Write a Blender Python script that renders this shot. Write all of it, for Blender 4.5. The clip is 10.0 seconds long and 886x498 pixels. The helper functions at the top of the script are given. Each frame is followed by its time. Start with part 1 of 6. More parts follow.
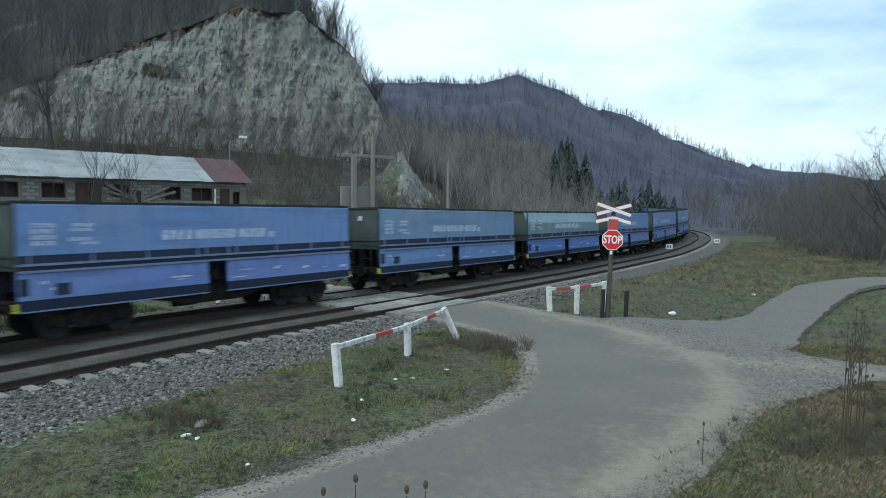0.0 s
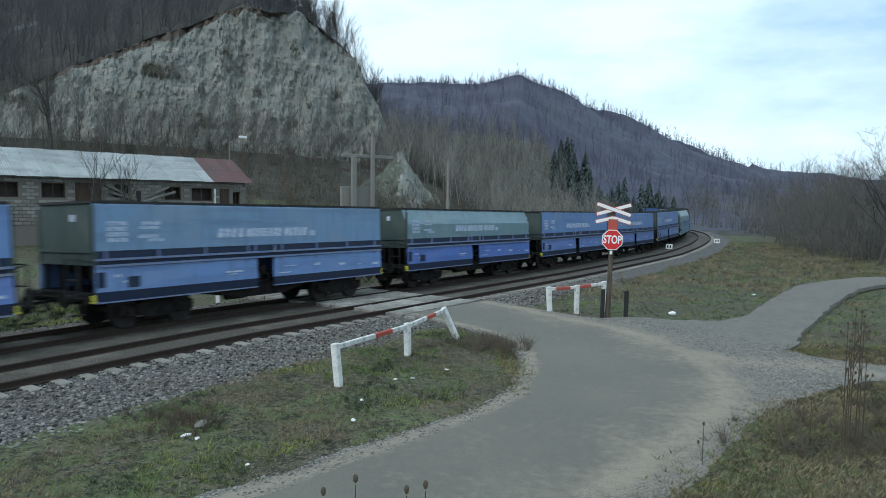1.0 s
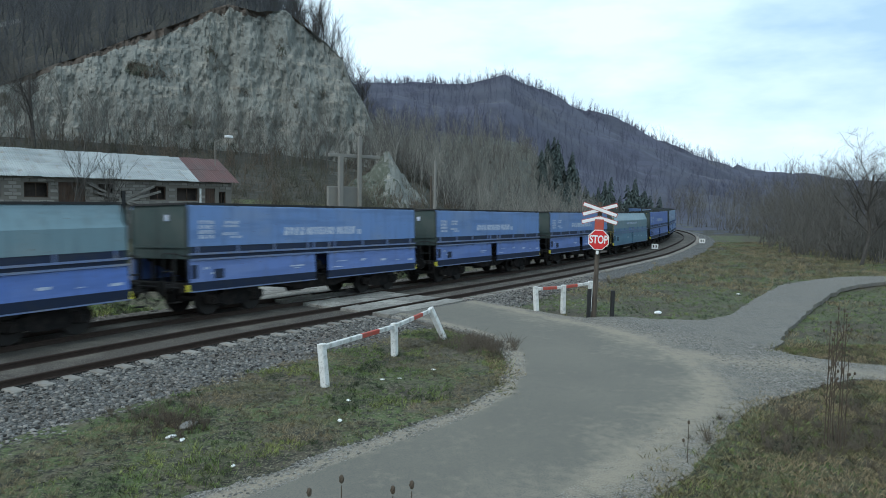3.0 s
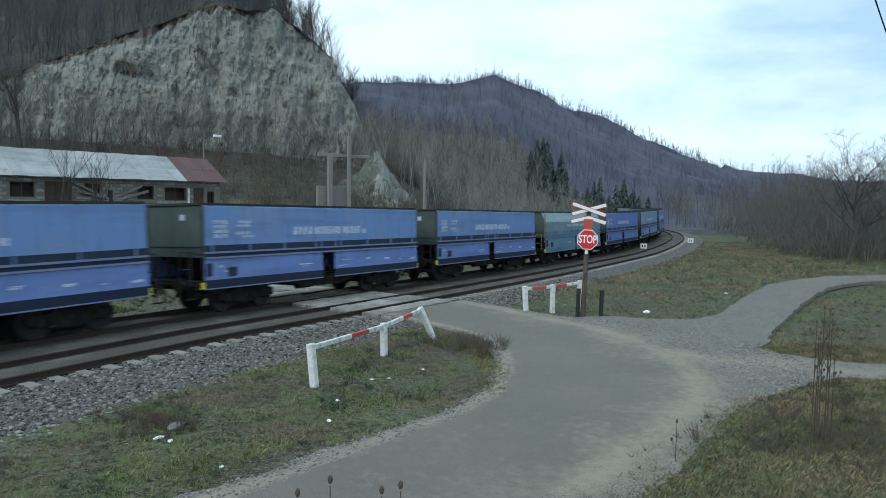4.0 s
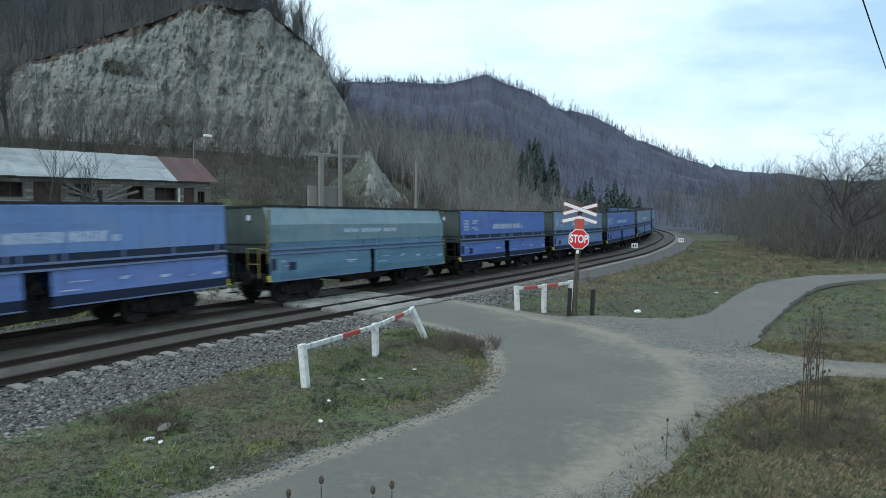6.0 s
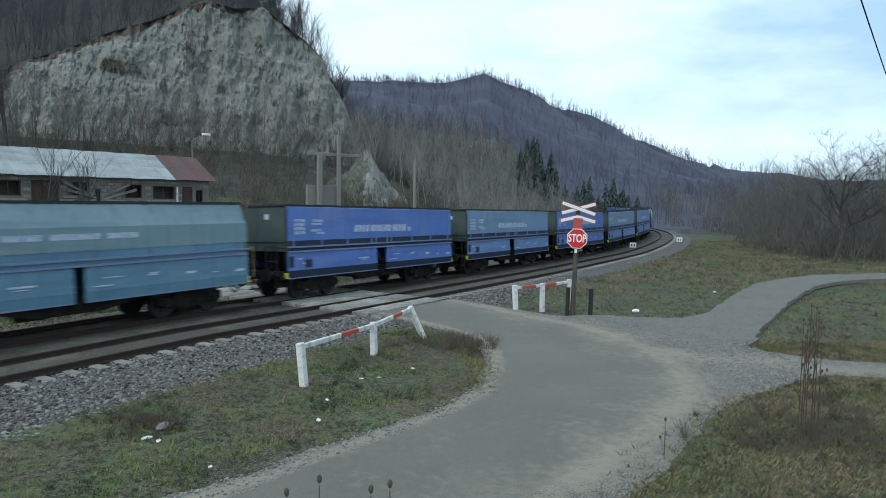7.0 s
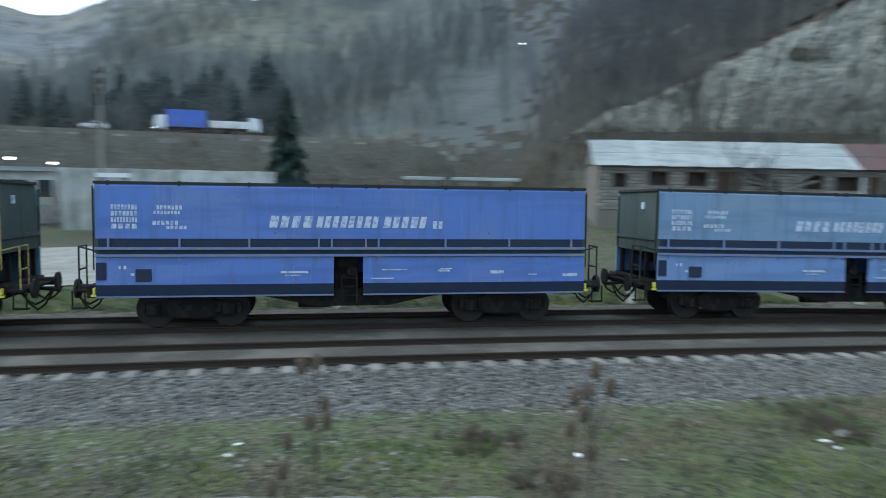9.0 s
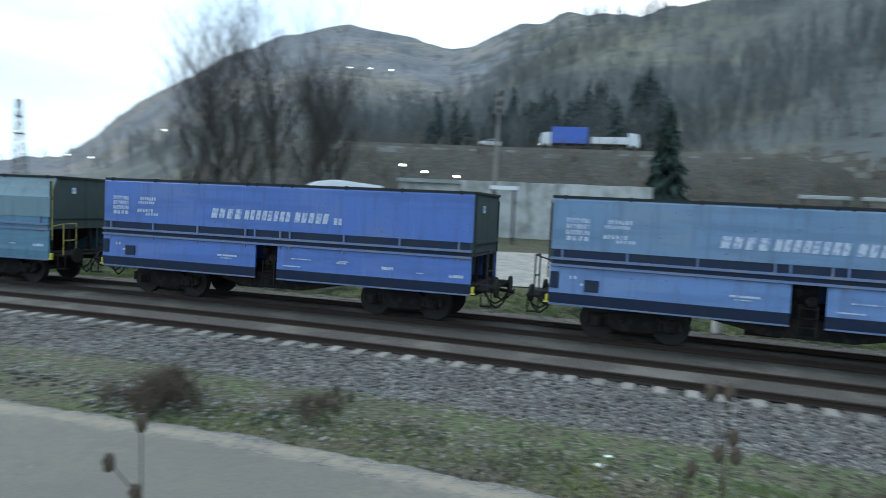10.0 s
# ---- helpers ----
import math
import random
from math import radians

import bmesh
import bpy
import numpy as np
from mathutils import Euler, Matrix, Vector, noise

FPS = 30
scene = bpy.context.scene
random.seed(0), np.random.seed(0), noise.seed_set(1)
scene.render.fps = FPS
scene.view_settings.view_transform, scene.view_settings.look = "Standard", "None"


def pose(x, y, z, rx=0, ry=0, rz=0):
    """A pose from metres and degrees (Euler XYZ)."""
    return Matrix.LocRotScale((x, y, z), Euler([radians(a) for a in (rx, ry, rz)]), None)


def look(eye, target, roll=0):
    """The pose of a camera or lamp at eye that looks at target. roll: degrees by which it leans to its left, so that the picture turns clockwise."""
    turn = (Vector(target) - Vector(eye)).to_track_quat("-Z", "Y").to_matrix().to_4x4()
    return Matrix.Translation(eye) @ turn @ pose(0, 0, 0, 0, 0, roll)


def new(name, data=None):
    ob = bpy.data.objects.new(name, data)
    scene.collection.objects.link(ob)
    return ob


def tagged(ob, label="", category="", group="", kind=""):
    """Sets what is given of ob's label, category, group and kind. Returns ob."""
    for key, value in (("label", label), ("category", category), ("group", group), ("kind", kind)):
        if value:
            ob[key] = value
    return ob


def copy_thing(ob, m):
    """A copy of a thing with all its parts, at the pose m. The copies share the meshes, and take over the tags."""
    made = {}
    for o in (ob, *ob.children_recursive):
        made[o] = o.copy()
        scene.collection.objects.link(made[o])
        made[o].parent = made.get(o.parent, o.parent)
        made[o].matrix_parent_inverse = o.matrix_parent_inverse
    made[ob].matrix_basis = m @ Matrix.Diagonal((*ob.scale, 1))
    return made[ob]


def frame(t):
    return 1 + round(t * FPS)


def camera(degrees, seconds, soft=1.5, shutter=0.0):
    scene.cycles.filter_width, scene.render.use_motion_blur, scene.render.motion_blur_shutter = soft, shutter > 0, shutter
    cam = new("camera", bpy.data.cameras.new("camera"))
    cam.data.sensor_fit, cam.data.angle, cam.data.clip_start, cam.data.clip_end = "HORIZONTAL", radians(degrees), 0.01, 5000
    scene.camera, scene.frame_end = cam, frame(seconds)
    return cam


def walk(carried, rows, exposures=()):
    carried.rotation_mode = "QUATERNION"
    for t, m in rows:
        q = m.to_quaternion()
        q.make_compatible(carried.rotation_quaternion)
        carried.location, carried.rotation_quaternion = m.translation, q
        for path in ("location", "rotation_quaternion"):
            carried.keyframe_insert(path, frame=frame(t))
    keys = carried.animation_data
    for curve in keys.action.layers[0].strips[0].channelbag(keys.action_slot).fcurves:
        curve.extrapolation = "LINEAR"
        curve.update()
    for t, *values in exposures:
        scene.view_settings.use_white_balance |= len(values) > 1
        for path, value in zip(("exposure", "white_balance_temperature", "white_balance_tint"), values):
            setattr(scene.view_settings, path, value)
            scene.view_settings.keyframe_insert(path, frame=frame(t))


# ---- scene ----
from mathutils import geometry

cam = camera(65.3, 10.0, soft=0.9, shutter=0.5)
PATH = [
    (0.0, pose(-0.000, 0.000, 3.8, 86.05, -0.80, 0.00)),
    (0.5, pose(-0.000, -0.000, 3.8, 86.05, -0.80, 0.00)),
    (1.0, pose(0.000, -0.000, 3.8, 86.05, -0.79, -0.01)),
    (1.5, pose(0.001, -0.000, 3.8, 86.05, -0.74, -0.19)),
    (2.0, pose(0.003, -0.000, 3.8, 86.05, -0.78, -0.42)),
    (2.5, pose(0.005, -0.000, 3.8, 86.06, -0.80, -0.71)),
    (4.0, pose(0.015, -0.000, 3.8, 86.06, -0.86, -1.92)),
    (4.5, pose(0.018, -0.000, 3.8, 86.05, -0.81, -2.35)),
    (5.0, pose(0.020, -0.000, 3.8, 86.06, -0.80, -2.59)),
    (5.5, pose(0.020, -0.000, 3.8, 86.06, -0.80, -2.57)),
    (7.0, pose(0.021, -0.001, 3.8, 85.99, -0.90, -2.74)),
    (7.5, pose(0.005, -0.000, 3.8, 85.51, -0.88, -0.62)),
    (8.0, pose(-0.071, -0.006, 3.8, 84.94, -0.88, 9.22)),
    (8.5, pose(-0.212, -0.055, 3.8, 84.41, -0.94, 28.86)),
    (9.0, pose(-0.332, -0.151, 3.8, 84.25, -1.16, 48.93)),
    (9.5, pose(-0.400, -0.256, 3.8, 84.40, -1.92, 65.25)),
    (10.0, pose(-0.432, -0.357, 3.8, 84.55, -2.31, 79.10)),
]
walk(cam, PATH, [(0.0, 0.02, 5940, 8), (7.5, 0.02, 5940, 8), (9.0, 0.36, 5820, 9), (9.5, 0.46, 5780, 9), (10.0, 0.32, 5820, 10)])

# ---------------------------------------------------------------- light
world = bpy.data.worlds.new("overcast_sky")
scene.world = world
world.use_nodes = True
SUN_EL, SUN_ROT = radians(24), radians(-60)


def build_world():
    nt = world.node_tree
    n, l = nt.nodes, nt.links
    n.clear()
    out = n.new("ShaderNodeOutputWorld")
    bg = n.new("ShaderNodeBackground")
    sky = n.new("ShaderNodeTexSky")
    sky.sky_type, sky.sun_disc, sky.sun_elevation, sky.sun_rotation = "NISHITA", False, SUN_EL, SUN_ROT
    sky.air_density, sky.dust_density = 1.0, 2.0
    tc = n.new("ShaderNodeTexCoord")
    mp = n.new("ShaderNodeMapping")
    mp.inputs["Scale"].default_value = (1.3, 1.3, 4.2)
    noi = n.new("ShaderNodeTexNoise")
    noi.inputs["Scale"].default_value, noi.inputs["Detail"].default_value, noi.inputs["Roughness"].default_value = 1.7, 6, 0.55
    ramp = n.new("ShaderNodeValToRGB")
    ramp.color_ramp.elements[0].position, ramp.color_ramp.elements[1].position = 0.36, 0.60
    ramp.color_ramp.elements[0].color = (0.25, 0.25, 0.25, 1)
    ramp.color_ramp.elements[1].color = (1, 1, 1, 1)
    mix = n.new("ShaderNodeMix")
    mix.data_type = "RGBA"
    mix.inputs["B"].default_value = (7.9, 9.3, 9.8, 1)
    tint = n.new("ShaderNodeMix")
    tint.data_type, tint.blend_type = "RGBA", "MIX"
    tint.inputs["Factor"].default_value = 0.55
    tint.inputs["B"].default_value = (3.9, 6.6, 8.8, 1)
    l.new(tc.outputs["Generated"], mp.inputs["Vector"])
    l.new(mp.outputs["Vector"], noi.inputs["Vector"])
    l.new(noi.outputs["Fac"], ramp.inputs["Fac"])
    l.new(sky.outputs["Color"], tint.inputs["A"])
    l.new(ramp.outputs["Color"], mix.inputs["Factor"])
    l.new(tint.outputs["Result"], mix.inputs["A"])
    l.new(mix.outputs["Result"], bg.inputs["Color"])
    bg.inputs["Strength"].default_value = 0.122
    l.new(bg.outputs["Background"], out.inputs["Surface"])


build_world()
sun_data = bpy.data.lights.new("sun", "SUN")
sun_data.energy, sun_data.angle, sun_data.color = 1.5, radians(35), (1.0, 0.96, 0.9)
sun = new("sun", sun_data)
sun.matrix_world = look((-30, -40, 40), (0, 0, 0))

# ---------------------------------------------------------------- materials


def mat(name, base, rough=0.8, metal=0.0, spots=(), bump=0.0, bump_scale=40.0, rand=0.0, island=0.0, spec=0.3):
    """spots: (scale, low, high, colour, detail) noise layers laid over the base colour, object space in metres."""
    m = bpy.data.materials.new(name)
    m.use_nodes = True
    nt = m.node_tree
    n, l = nt.nodes, nt.links
    b = n["Principled BSDF"]
    b.inputs["Roughness"].default_value, b.inputs["Metallic"].default_value = rough, metal
    b.inputs["Specular IOR Level"].default_value = spec
    tc = n.new("ShaderNodeTexCoord")
    rgb = n.new("ShaderNodeRGB")
    rgb.outputs[0].default_value = (*base, 1)
    col = rgb.outputs[0]
    for sc, lo, hi, c, det in spots:
        noi = n.new("ShaderNodeTexNoise")
        if isinstance(sc, tuple):
            mp = n.new("ShaderNodeMapping")
            mp.inputs["Scale"].default_value = sc
            l.new(tc.outputs["Object"], mp.inputs["Vector"])
            l.new(mp.outputs["Vector"], noi.inputs["Vector"])
            noi.inputs["Scale"].default_value = 1.0
        else:
            l.new(tc.outputs["Object"], noi.inputs["Vector"])
            noi.inputs["Scale"].default_value = sc
        noi.inputs["Detail"].default_value, noi.inputs["Roughness"].default_value = det, 0.6
        mr = n.new("ShaderNodeMapRange")
        mr.inputs["From Min"].default_value, mr.inputs["From Max"].default_value = lo, hi
        mx = n.new("ShaderNodeMix")
        mx.data_type = "RGBA"
        mx.inputs["B"].default_value = (*c, 1)
        l.new(noi.outputs["Fac"], mr.inputs["Value"])
        l.new(mr.outputs["Result"], mx.inputs["Factor"])
        l.new(col, mx.inputs["A"])
        col = mx.outputs["Result"]
    for amount, node, sock in ((rand, "ShaderNodeObjectInfo", "Random"), (island, "ShaderNodeNewGeometry", "Random Per Island")):
        if amount:
            oi = n.new(node)
            mr = n.new("ShaderNodeMapRange")
            mr.inputs["To Min"].default_value, mr.inputs["To Max"].default_value = 1 - amount, 1 + amount
            hs = n.new("ShaderNodeHueSaturation")
            l.new(oi.outputs[sock], mr.inputs["Value"])
            l.new(mr.outputs["Result"], hs.inputs["Value"])
            l.new(col, hs.inputs["Color"])
            col = hs.outputs["Color"]
    l.new(col, b.inputs["Base Color"])
    if bump:
        noi = n.new("ShaderNodeTexNoise")
        noi.inputs["Scale"].default_value, noi.inputs["Detail"].default_value = bump_scale, 5
        l.new(tc.outputs["Object"], noi.inputs["Vector"])
        bp = n.new("ShaderNodeBump")
        bp.inputs["Strength"].default_value, bp.inputs["Distance"].default_value = bump, 0.5 / bump_scale
        l.new(noi.outputs["Fac"], bp.inputs["Height"])
        l.new(bp.outputs["Normal"], b.inputs["Normal"])
    return m


def glow(name, colour, strength):
    m = bpy.data.materials.new(name)
    m.use_nodes = True
    b = m.node_tree.nodes["Principled BSDF"]
    b.inputs["Base Color"].default_value = (*colour, 1)
    b.inputs["Emission Color"].default_value = (*colour, 1)
    b.inputs["Emission Strength"].default_value = strength
    return m


M = {}
M["soil"] = mat("soil", (0.07, 0.06, 0.042), 0.95, spots=[(0.3, 0.42, 0.56, (0.074, 0.1, 0.037), 4), (1.6, 0.5, 0.66, (0.105, 0.088, 0.062), 5), (7, 0.48, 0.58, (0.03, 0.029, 0.02), 4), (22, 0.55, 0.62, (0.15, 0.14, 0.09), 2)], bump=1.0, bump_scale=12)
M["asphalt"] = mat("asphalt", (0.148, 0.138, 0.112), 0.9, spots=[(0.3, 0.4, 0.7, (0.18, 0.166, 0.132), 5), (1.4, 0.52, 0.75, (0.135, 0.127, 0.106), 6), (60, 0.45, 0.7, (0.10, 0.098, 0.09), 2)], bump=0.35, bump_scale=120)
M["gravel_bed"] = mat("gravel_bed", (0.15, 0.138, 0.117), 0.95, spots=[(0.45, 0.40, 0.66, (0.19, 0.172, 0.14), 5), (3.0, 0.5, 0.66, (0.11, 0.103, 0.09), 4), (26, 0.50, 0.55, (0.06, 0.058, 0.053), 2), (34, 0.56, 0.60, (0.27, 0.26, 0.235), 1)], bump=1.0, bump_scale=28)
M["gravel_stone"] = mat("gravel_stone", (0.19, 0.182, 0.162), 0.95, island=0.6)
M["ballast"] = mat("ballast", (0.158, 0.15, 0.135), 0.9, spots=[(0.5, 0.45, 0.7, (0.115, 0.10, 0.085), 3)], island=0.85)
M["ballast_fine"] = mat("ballast_fine", (0.105, 0.101, 0.093), 0.95, spots=[(0.5, 0.45, 0.66, (0.105, 0.096, 0.084), 4), (24, 0.50, 0.55, (0.03, 0.03, 0.029), 2), (30, 0.57, 0.61, (0.2, 0.197, 0.188), 1)], bump=1.0, bump_scale=26)
M["dark_bed"] = mat("dark_bed", (0.068, 0.059, 0.048), 0.95, spots=[(14, 0.45, 0.6, (0.06, 0.052, 0.045), 4), (0.6, 0.5, 0.7, (0.15, 0.135, 0.11), 4), (40, 0.52, 0.68, (0.19, 0.175, 0.15), 2)], bump=0.9, bump_scale=25)
M["rust"] = mat("rust", (0.052, 0.036, 0.028), 0.85, 0.3, spots=[(8, 0.45, 0.65, (0.045, 0.032, 0.026), 4)])
M["sleeper"] = mat("sleeper", (0.235, 0.222, 0.2), 0.9, spots=[(6, 0.45, 0.65, (0.20, 0.18, 0.15), 4)], rand=0.2)
M["slab"] = mat("slab", (0.30, 0.285, 0.25), 0.9, spots=[(1.2, 0.42, 0.62, (0.19, 0.178, 0.155), 6), (6, 0.52, 0.64, (0.13, 0.12, 0.105), 4), (40, 0.5, 0.7, (0.38, 0.365, 0.33), 2)], bump=0.4, bump_scale=50, rand=0.25)
M["grass"] = mat("grass", (0.105, 0.145, 0.045), 0.8, spots=[(0.35, 0.5, 0.6, (0.185, 0.205, 0.06), 4), (0.9, 0.5, 0.57, (0.042, 0.056, 0.027), 3), (0.6, 0.58, 0.66, (0.18, 0.155, 0.09), 3)], island=0.85)
M["dry_grass"] = mat("dry_grass", (0.225, 0.183, 0.11), 0.9, spots=[(0.4, 0.45, 0.62, (0.13, 0.125, 0.06), 3), (1.1, 0.52, 0.62, (0.075, 0.066, 0.045), 3)], island=0.75)
M["dark_weed"] = mat("dark_weed", (0.075, 0.058, 0.042), 0.95, island=0.3)
M["rock"] = mat("rock", (0.215, 0.217, 0.192), 0.95, spots=[((0.09, 0.09, 0.05), 0.42, 0.62, (0.165, 0.175, 0.16), 6), ((0.55, 0.55, 0.16), 0.50, 0.66, (0.15, 0.155, 0.14), 6), ((0.2, 0.2, 0.9), 0.55, 0.64, (0.26, 0.25, 0.215), 6), ((1.6, 1.6, 0.7), 0.56, 0.64, (0.13, 0.133, 0.12), 6), (4.5, 0.56, 0.66, (0.15, 0.15, 0.132), 4)], bump=0.7, bump_scale=1.8)
M["rock_soil"] = mat("rock_soil", (0.088, 0.072, 0.058), 0.98, spots=[(0.6, 0.45, 0.65, (0.075, 0.06, 0.048), 5)], bump=0.7, bump_scale=2)
M["rock_green"] = mat("rock_green", (0.095, 0.105, 0.08), 0.98, spots=[(0.5, 0.42, 0.62, (0.06, 0.066, 0.05), 6), (2.5, 0.52, 0.64, (0.15, 0.152, 0.13), 5)], bump=0.8, bump_scale=2.5)
# Far mountain ground: purple-blue distance haze is mixed into the base colour.
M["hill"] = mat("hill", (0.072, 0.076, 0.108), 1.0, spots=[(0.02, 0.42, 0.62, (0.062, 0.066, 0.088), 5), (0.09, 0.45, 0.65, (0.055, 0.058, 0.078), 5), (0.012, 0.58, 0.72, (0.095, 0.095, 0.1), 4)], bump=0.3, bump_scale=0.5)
# Far ridge ground: paled and blued in its colour to stand for haze.
M["hill_ridge_hazed"] = mat("hill_ridge_hazed", (0.165, 0.17, 0.178), 1.0, spots=[(0.006, 0.48, 0.62, (0.21, 0.19, 0.155), 4), (0.03, 0.48, 0.64, (0.125, 0.132, 0.14), 5), (0.15, 0.5, 0.66, (0.11, 0.117, 0.122), 4)], bump=0.2, bump_scale=0.4)
M["hill_mid"] = mat("hill_mid", (0.088, 0.092, 0.078), 1.0, spots=[(0.05, 0.42, 0.62, (0.065, 0.07, 0.06), 5), (0.3, 0.5, 0.66, (0.12, 0.115, 0.09), 5)], bump=0.4, bump_scale=0.8)
# Twigs of the far ridge, haze painted in as a pale blue-grey.
M["twig_ridge_hazed"] = mat("twig_ridge_hazed", (0.125, 0.13, 0.138), 1.0, island=0.2)
M["twig_light"] = mat("twig_light", (0.165, 0.16, 0.14), 0.95, island=0.45)
M["twig_mid"] = mat("twig_mid", (0.095, 0.09, 0.078), 0.95, island=0.3)
M["hill_near"] = mat("hill_near", (0.055, 0.053, 0.045), 1.0, spots=[(0.2, 0.42, 0.62, (0.045, 0.046, 0.038), 5), (0.8, 0.5, 0.66, (0.08, 0.073, 0.057), 5)], bump=0.9, bump_scale=1.5)
# Twigs of the far mountain, tinted with the same painted distance haze.
M["twig_far_hazed"] = mat("twig_far_hazed", (0.068, 0.071, 0.103), 1.0, island=0.2)
M["twig_scrub"] = mat("twig_scrub", (0.08, 0.09, 0.09), 1.0, island=0.2)
M["twig_dark"] = mat("twig_dark", (0.058, 0.061, 0.064), 0.95, island=0.3)
M["hill_scrub"] = mat("hill_scrub", (0.105, 0.112, 0.108), 1.0, spots=[(0.02, 0.42, 0.62, (0.085, 0.093, 0.09), 5), (0.012, 0.5, 0.64, (0.155, 0.152, 0.115), 4), (0.1, 0.5, 0.68, (0.075, 0.082, 0.08), 4)], bump=0.2, bump_scale=0.5)
M["twig_brown"] = mat("twig_brown", (0.105, 0.088, 0.066), 0.95, island=0.3)
M["weed_brown"] = mat("weed_brown", (0.085, 0.07, 0.052), 0.95, spots=[(0.12, 0.45, 0.6, (0.06, 0.06, 0.042), 3)], island=0.5)
M["bark"] = mat("bark", (0.055, 0.05, 0.046), 0.95, spots=[(6, 0.45, 0.65, (0.085, 0.078, 0.066), 4)])
M["fir"] = mat("fir", (0.05, 0.075, 0.062), 0.9, island=0.3)
# Fir green of the distant conifers, lightened and blued for painted-in haze.
M["fir_hazed"] = mat("fir_hazed", (0.09, 0.116, 0.11), 0.95, island=0.25)
M["white_paint"] = mat("white_paint", (0.66, 0.66, 0.63), 0.7, spots=[(5, 0.5, 0.68, (0.42, 0.41, 0.38), 5), (25, 0.6, 0.72, (0.2, 0.17, 0.14), 3)], bump=0.2, bump_scale=60)
M["red_paint"] = mat("red_paint", (0.42, 0.075, 0.05), 0.6, spots=[(8, 0.5, 0.7, (0.30, 0.10, 0.08), 4)])
M["stop_red"] = mat("stop_red", (0.55, 0.03, 0.03), 0.45)
M["sign_white"] = mat("sign_white", (0.75, 0.75, 0.73), 0.5)
M["post_wood"] = mat("post_wood", (0.11, 0.09, 0.07), 0.9, spots=[((14, 14, 1.5), 0.4, 0.65, (0.06, 0.05, 0.04), 4)])
M["black_paint"] = mat("black_paint", (0.025, 0.025, 0.025), 0.7)
M["concrete"] = mat("concrete", (0.2, 0.193, 0.175), 0.95, spots=[(1.5, 0.45, 0.68, (0.22, 0.21, 0.18), 5)], bump=0.3, bump_scale=20)
M["block"] = mat("block", (0.215, 0.2, 0.178), 0.95, spots=[(1.2, 0.45, 0.7, (0.17, 0.15, 0.13), 4)], rand=0.25, bump=0.3, bump_scale=30)
M["block_rest"] = mat("block_rest", (0.16, 0.145, 0.125), 0.95, bump=0.3, bump_scale=30)
M["tin"] = mat("tin", (0.345, 0.365, 0.36), 0.5, 0.35, spots=[((0.25, 1.2, 1.2), 0.45, 0.62, (0.25, 0.275, 0.272), 5), (2.5, 0.55, 0.72, (0.24, 0.22, 0.19), 4)], rand=0.12)
M["tin_red"] = mat("tin_red", (0.115, 0.062, 0.058), 0.65, 0.1, spots=[(0.8, 0.45, 0.65, (0.095, 0.066, 0.062), 4)], rand=0.1)
# Dark brown that paints the unlit inside of the shed.
M["interior_shade"] = mat("interior_shade", (0.06, 0.048, 0.04), 0.9, spots=[(1.5, 0.45, 0.65, (0.035, 0.028, 0.024), 4)])
M["old_wood"] = mat("old_wood", (0.24, 0.225, 0.20), 0.9, spots=[((1, 8, 8), 0.45, 0.65, (0.14, 0.13, 0.115), 4)])
M["door_brown"] = mat("door_brown", (0.085, 0.055, 0.04), 0.85, spots=[(3, 0.45, 0.65, (0.06, 0.045, 0.035), 4)])


def wagon_paint(name, base, dust, amount):
    return mat(name, base, 0.38, 0.0, spots=[((0.5, 0.5, 0.8), 0.45, 0.75, tuple(b * (1 - amount) + d * amount for b, d in zip(base, dust)), 5),
               ((0.22, 0.22, 1.6), 0.5, 0.62, tuple(b * 0.8 for b in base), 3), ((3.5, 3.5, 0.35), 0.5, 0.7, tuple(b * 0.62 + d * 0.1 for b, d in zip(base, dust)), 5), ((9, 9, 0.5), 0.62, 0.76, tuple(b * 0.8 + d * 0.35 for b, d in zip(base, dust)), 3), (14, 0.66, 0.74, (0.10, 0.07, 0.05), 3)], bump=0.05, bump_scale=1.5, spec=0.5)


BLUE = (0.085, 0.165, 0.47)
M["blue"] = wagon_paint("blue", BLUE, (0.20, 0.23, 0.30), 0.42)
M["blue_dusty"] = wagon_paint("blue_dusty", (0.135, 0.235, 0.47), (0.22, 0.25, 0.30), 0.5)
M["blue_pale"] = wagon_paint("blue_pale", (0.125, 0.2, 0.47), (0.22, 0.25, 0.32), 0.45)
M["blue_grey"] = wagon_paint("blue_grey", (0.155, 0.255, 0.40), (0.23, 0.25, 0.27), 0.5)
M["teal"] = wagon_paint("teal", (0.095, 0.205, 0.295), (0.20, 0.24, 0.24), 0.4)
M["teal_light"] = wagon_paint("teal_light", (0.15, 0.235, 0.27), (0.24, 0.26, 0.25), 0.5)
M["navy"] = mat("navy", (0.013, 0.022, 0.052), 0.55, spots=[(2, 0.5, 0.7, (0.024, 0.03, 0.045), 4)])
M["ledge"] = mat("ledge", (0.14, 0.19, 0.33), 0.5, spots=[(3, 0.5, 0.7, (0.22, 0.22, 0.24), 4)])
M["end_green"] = mat("end_green", (0.045, 0.066, 0.063), 0.8, spots=[(1.2, 0.45, 0.65, (0.062, 0.078, 0.072), 5), ((3, 3, 0.4), 0.55, 0.7, (0.03, 0.038, 0.04), 4)])
M["grime"] = mat("grime", (0.014, 0.013, 0.013), 0.9, spots=[(4, 0.45, 0.65, (0.03, 0.025, 0.022), 4)], spec=0.12)
M["steel"] = mat("steel", (0.03, 0.027, 0.025), 0.65, 0.4)
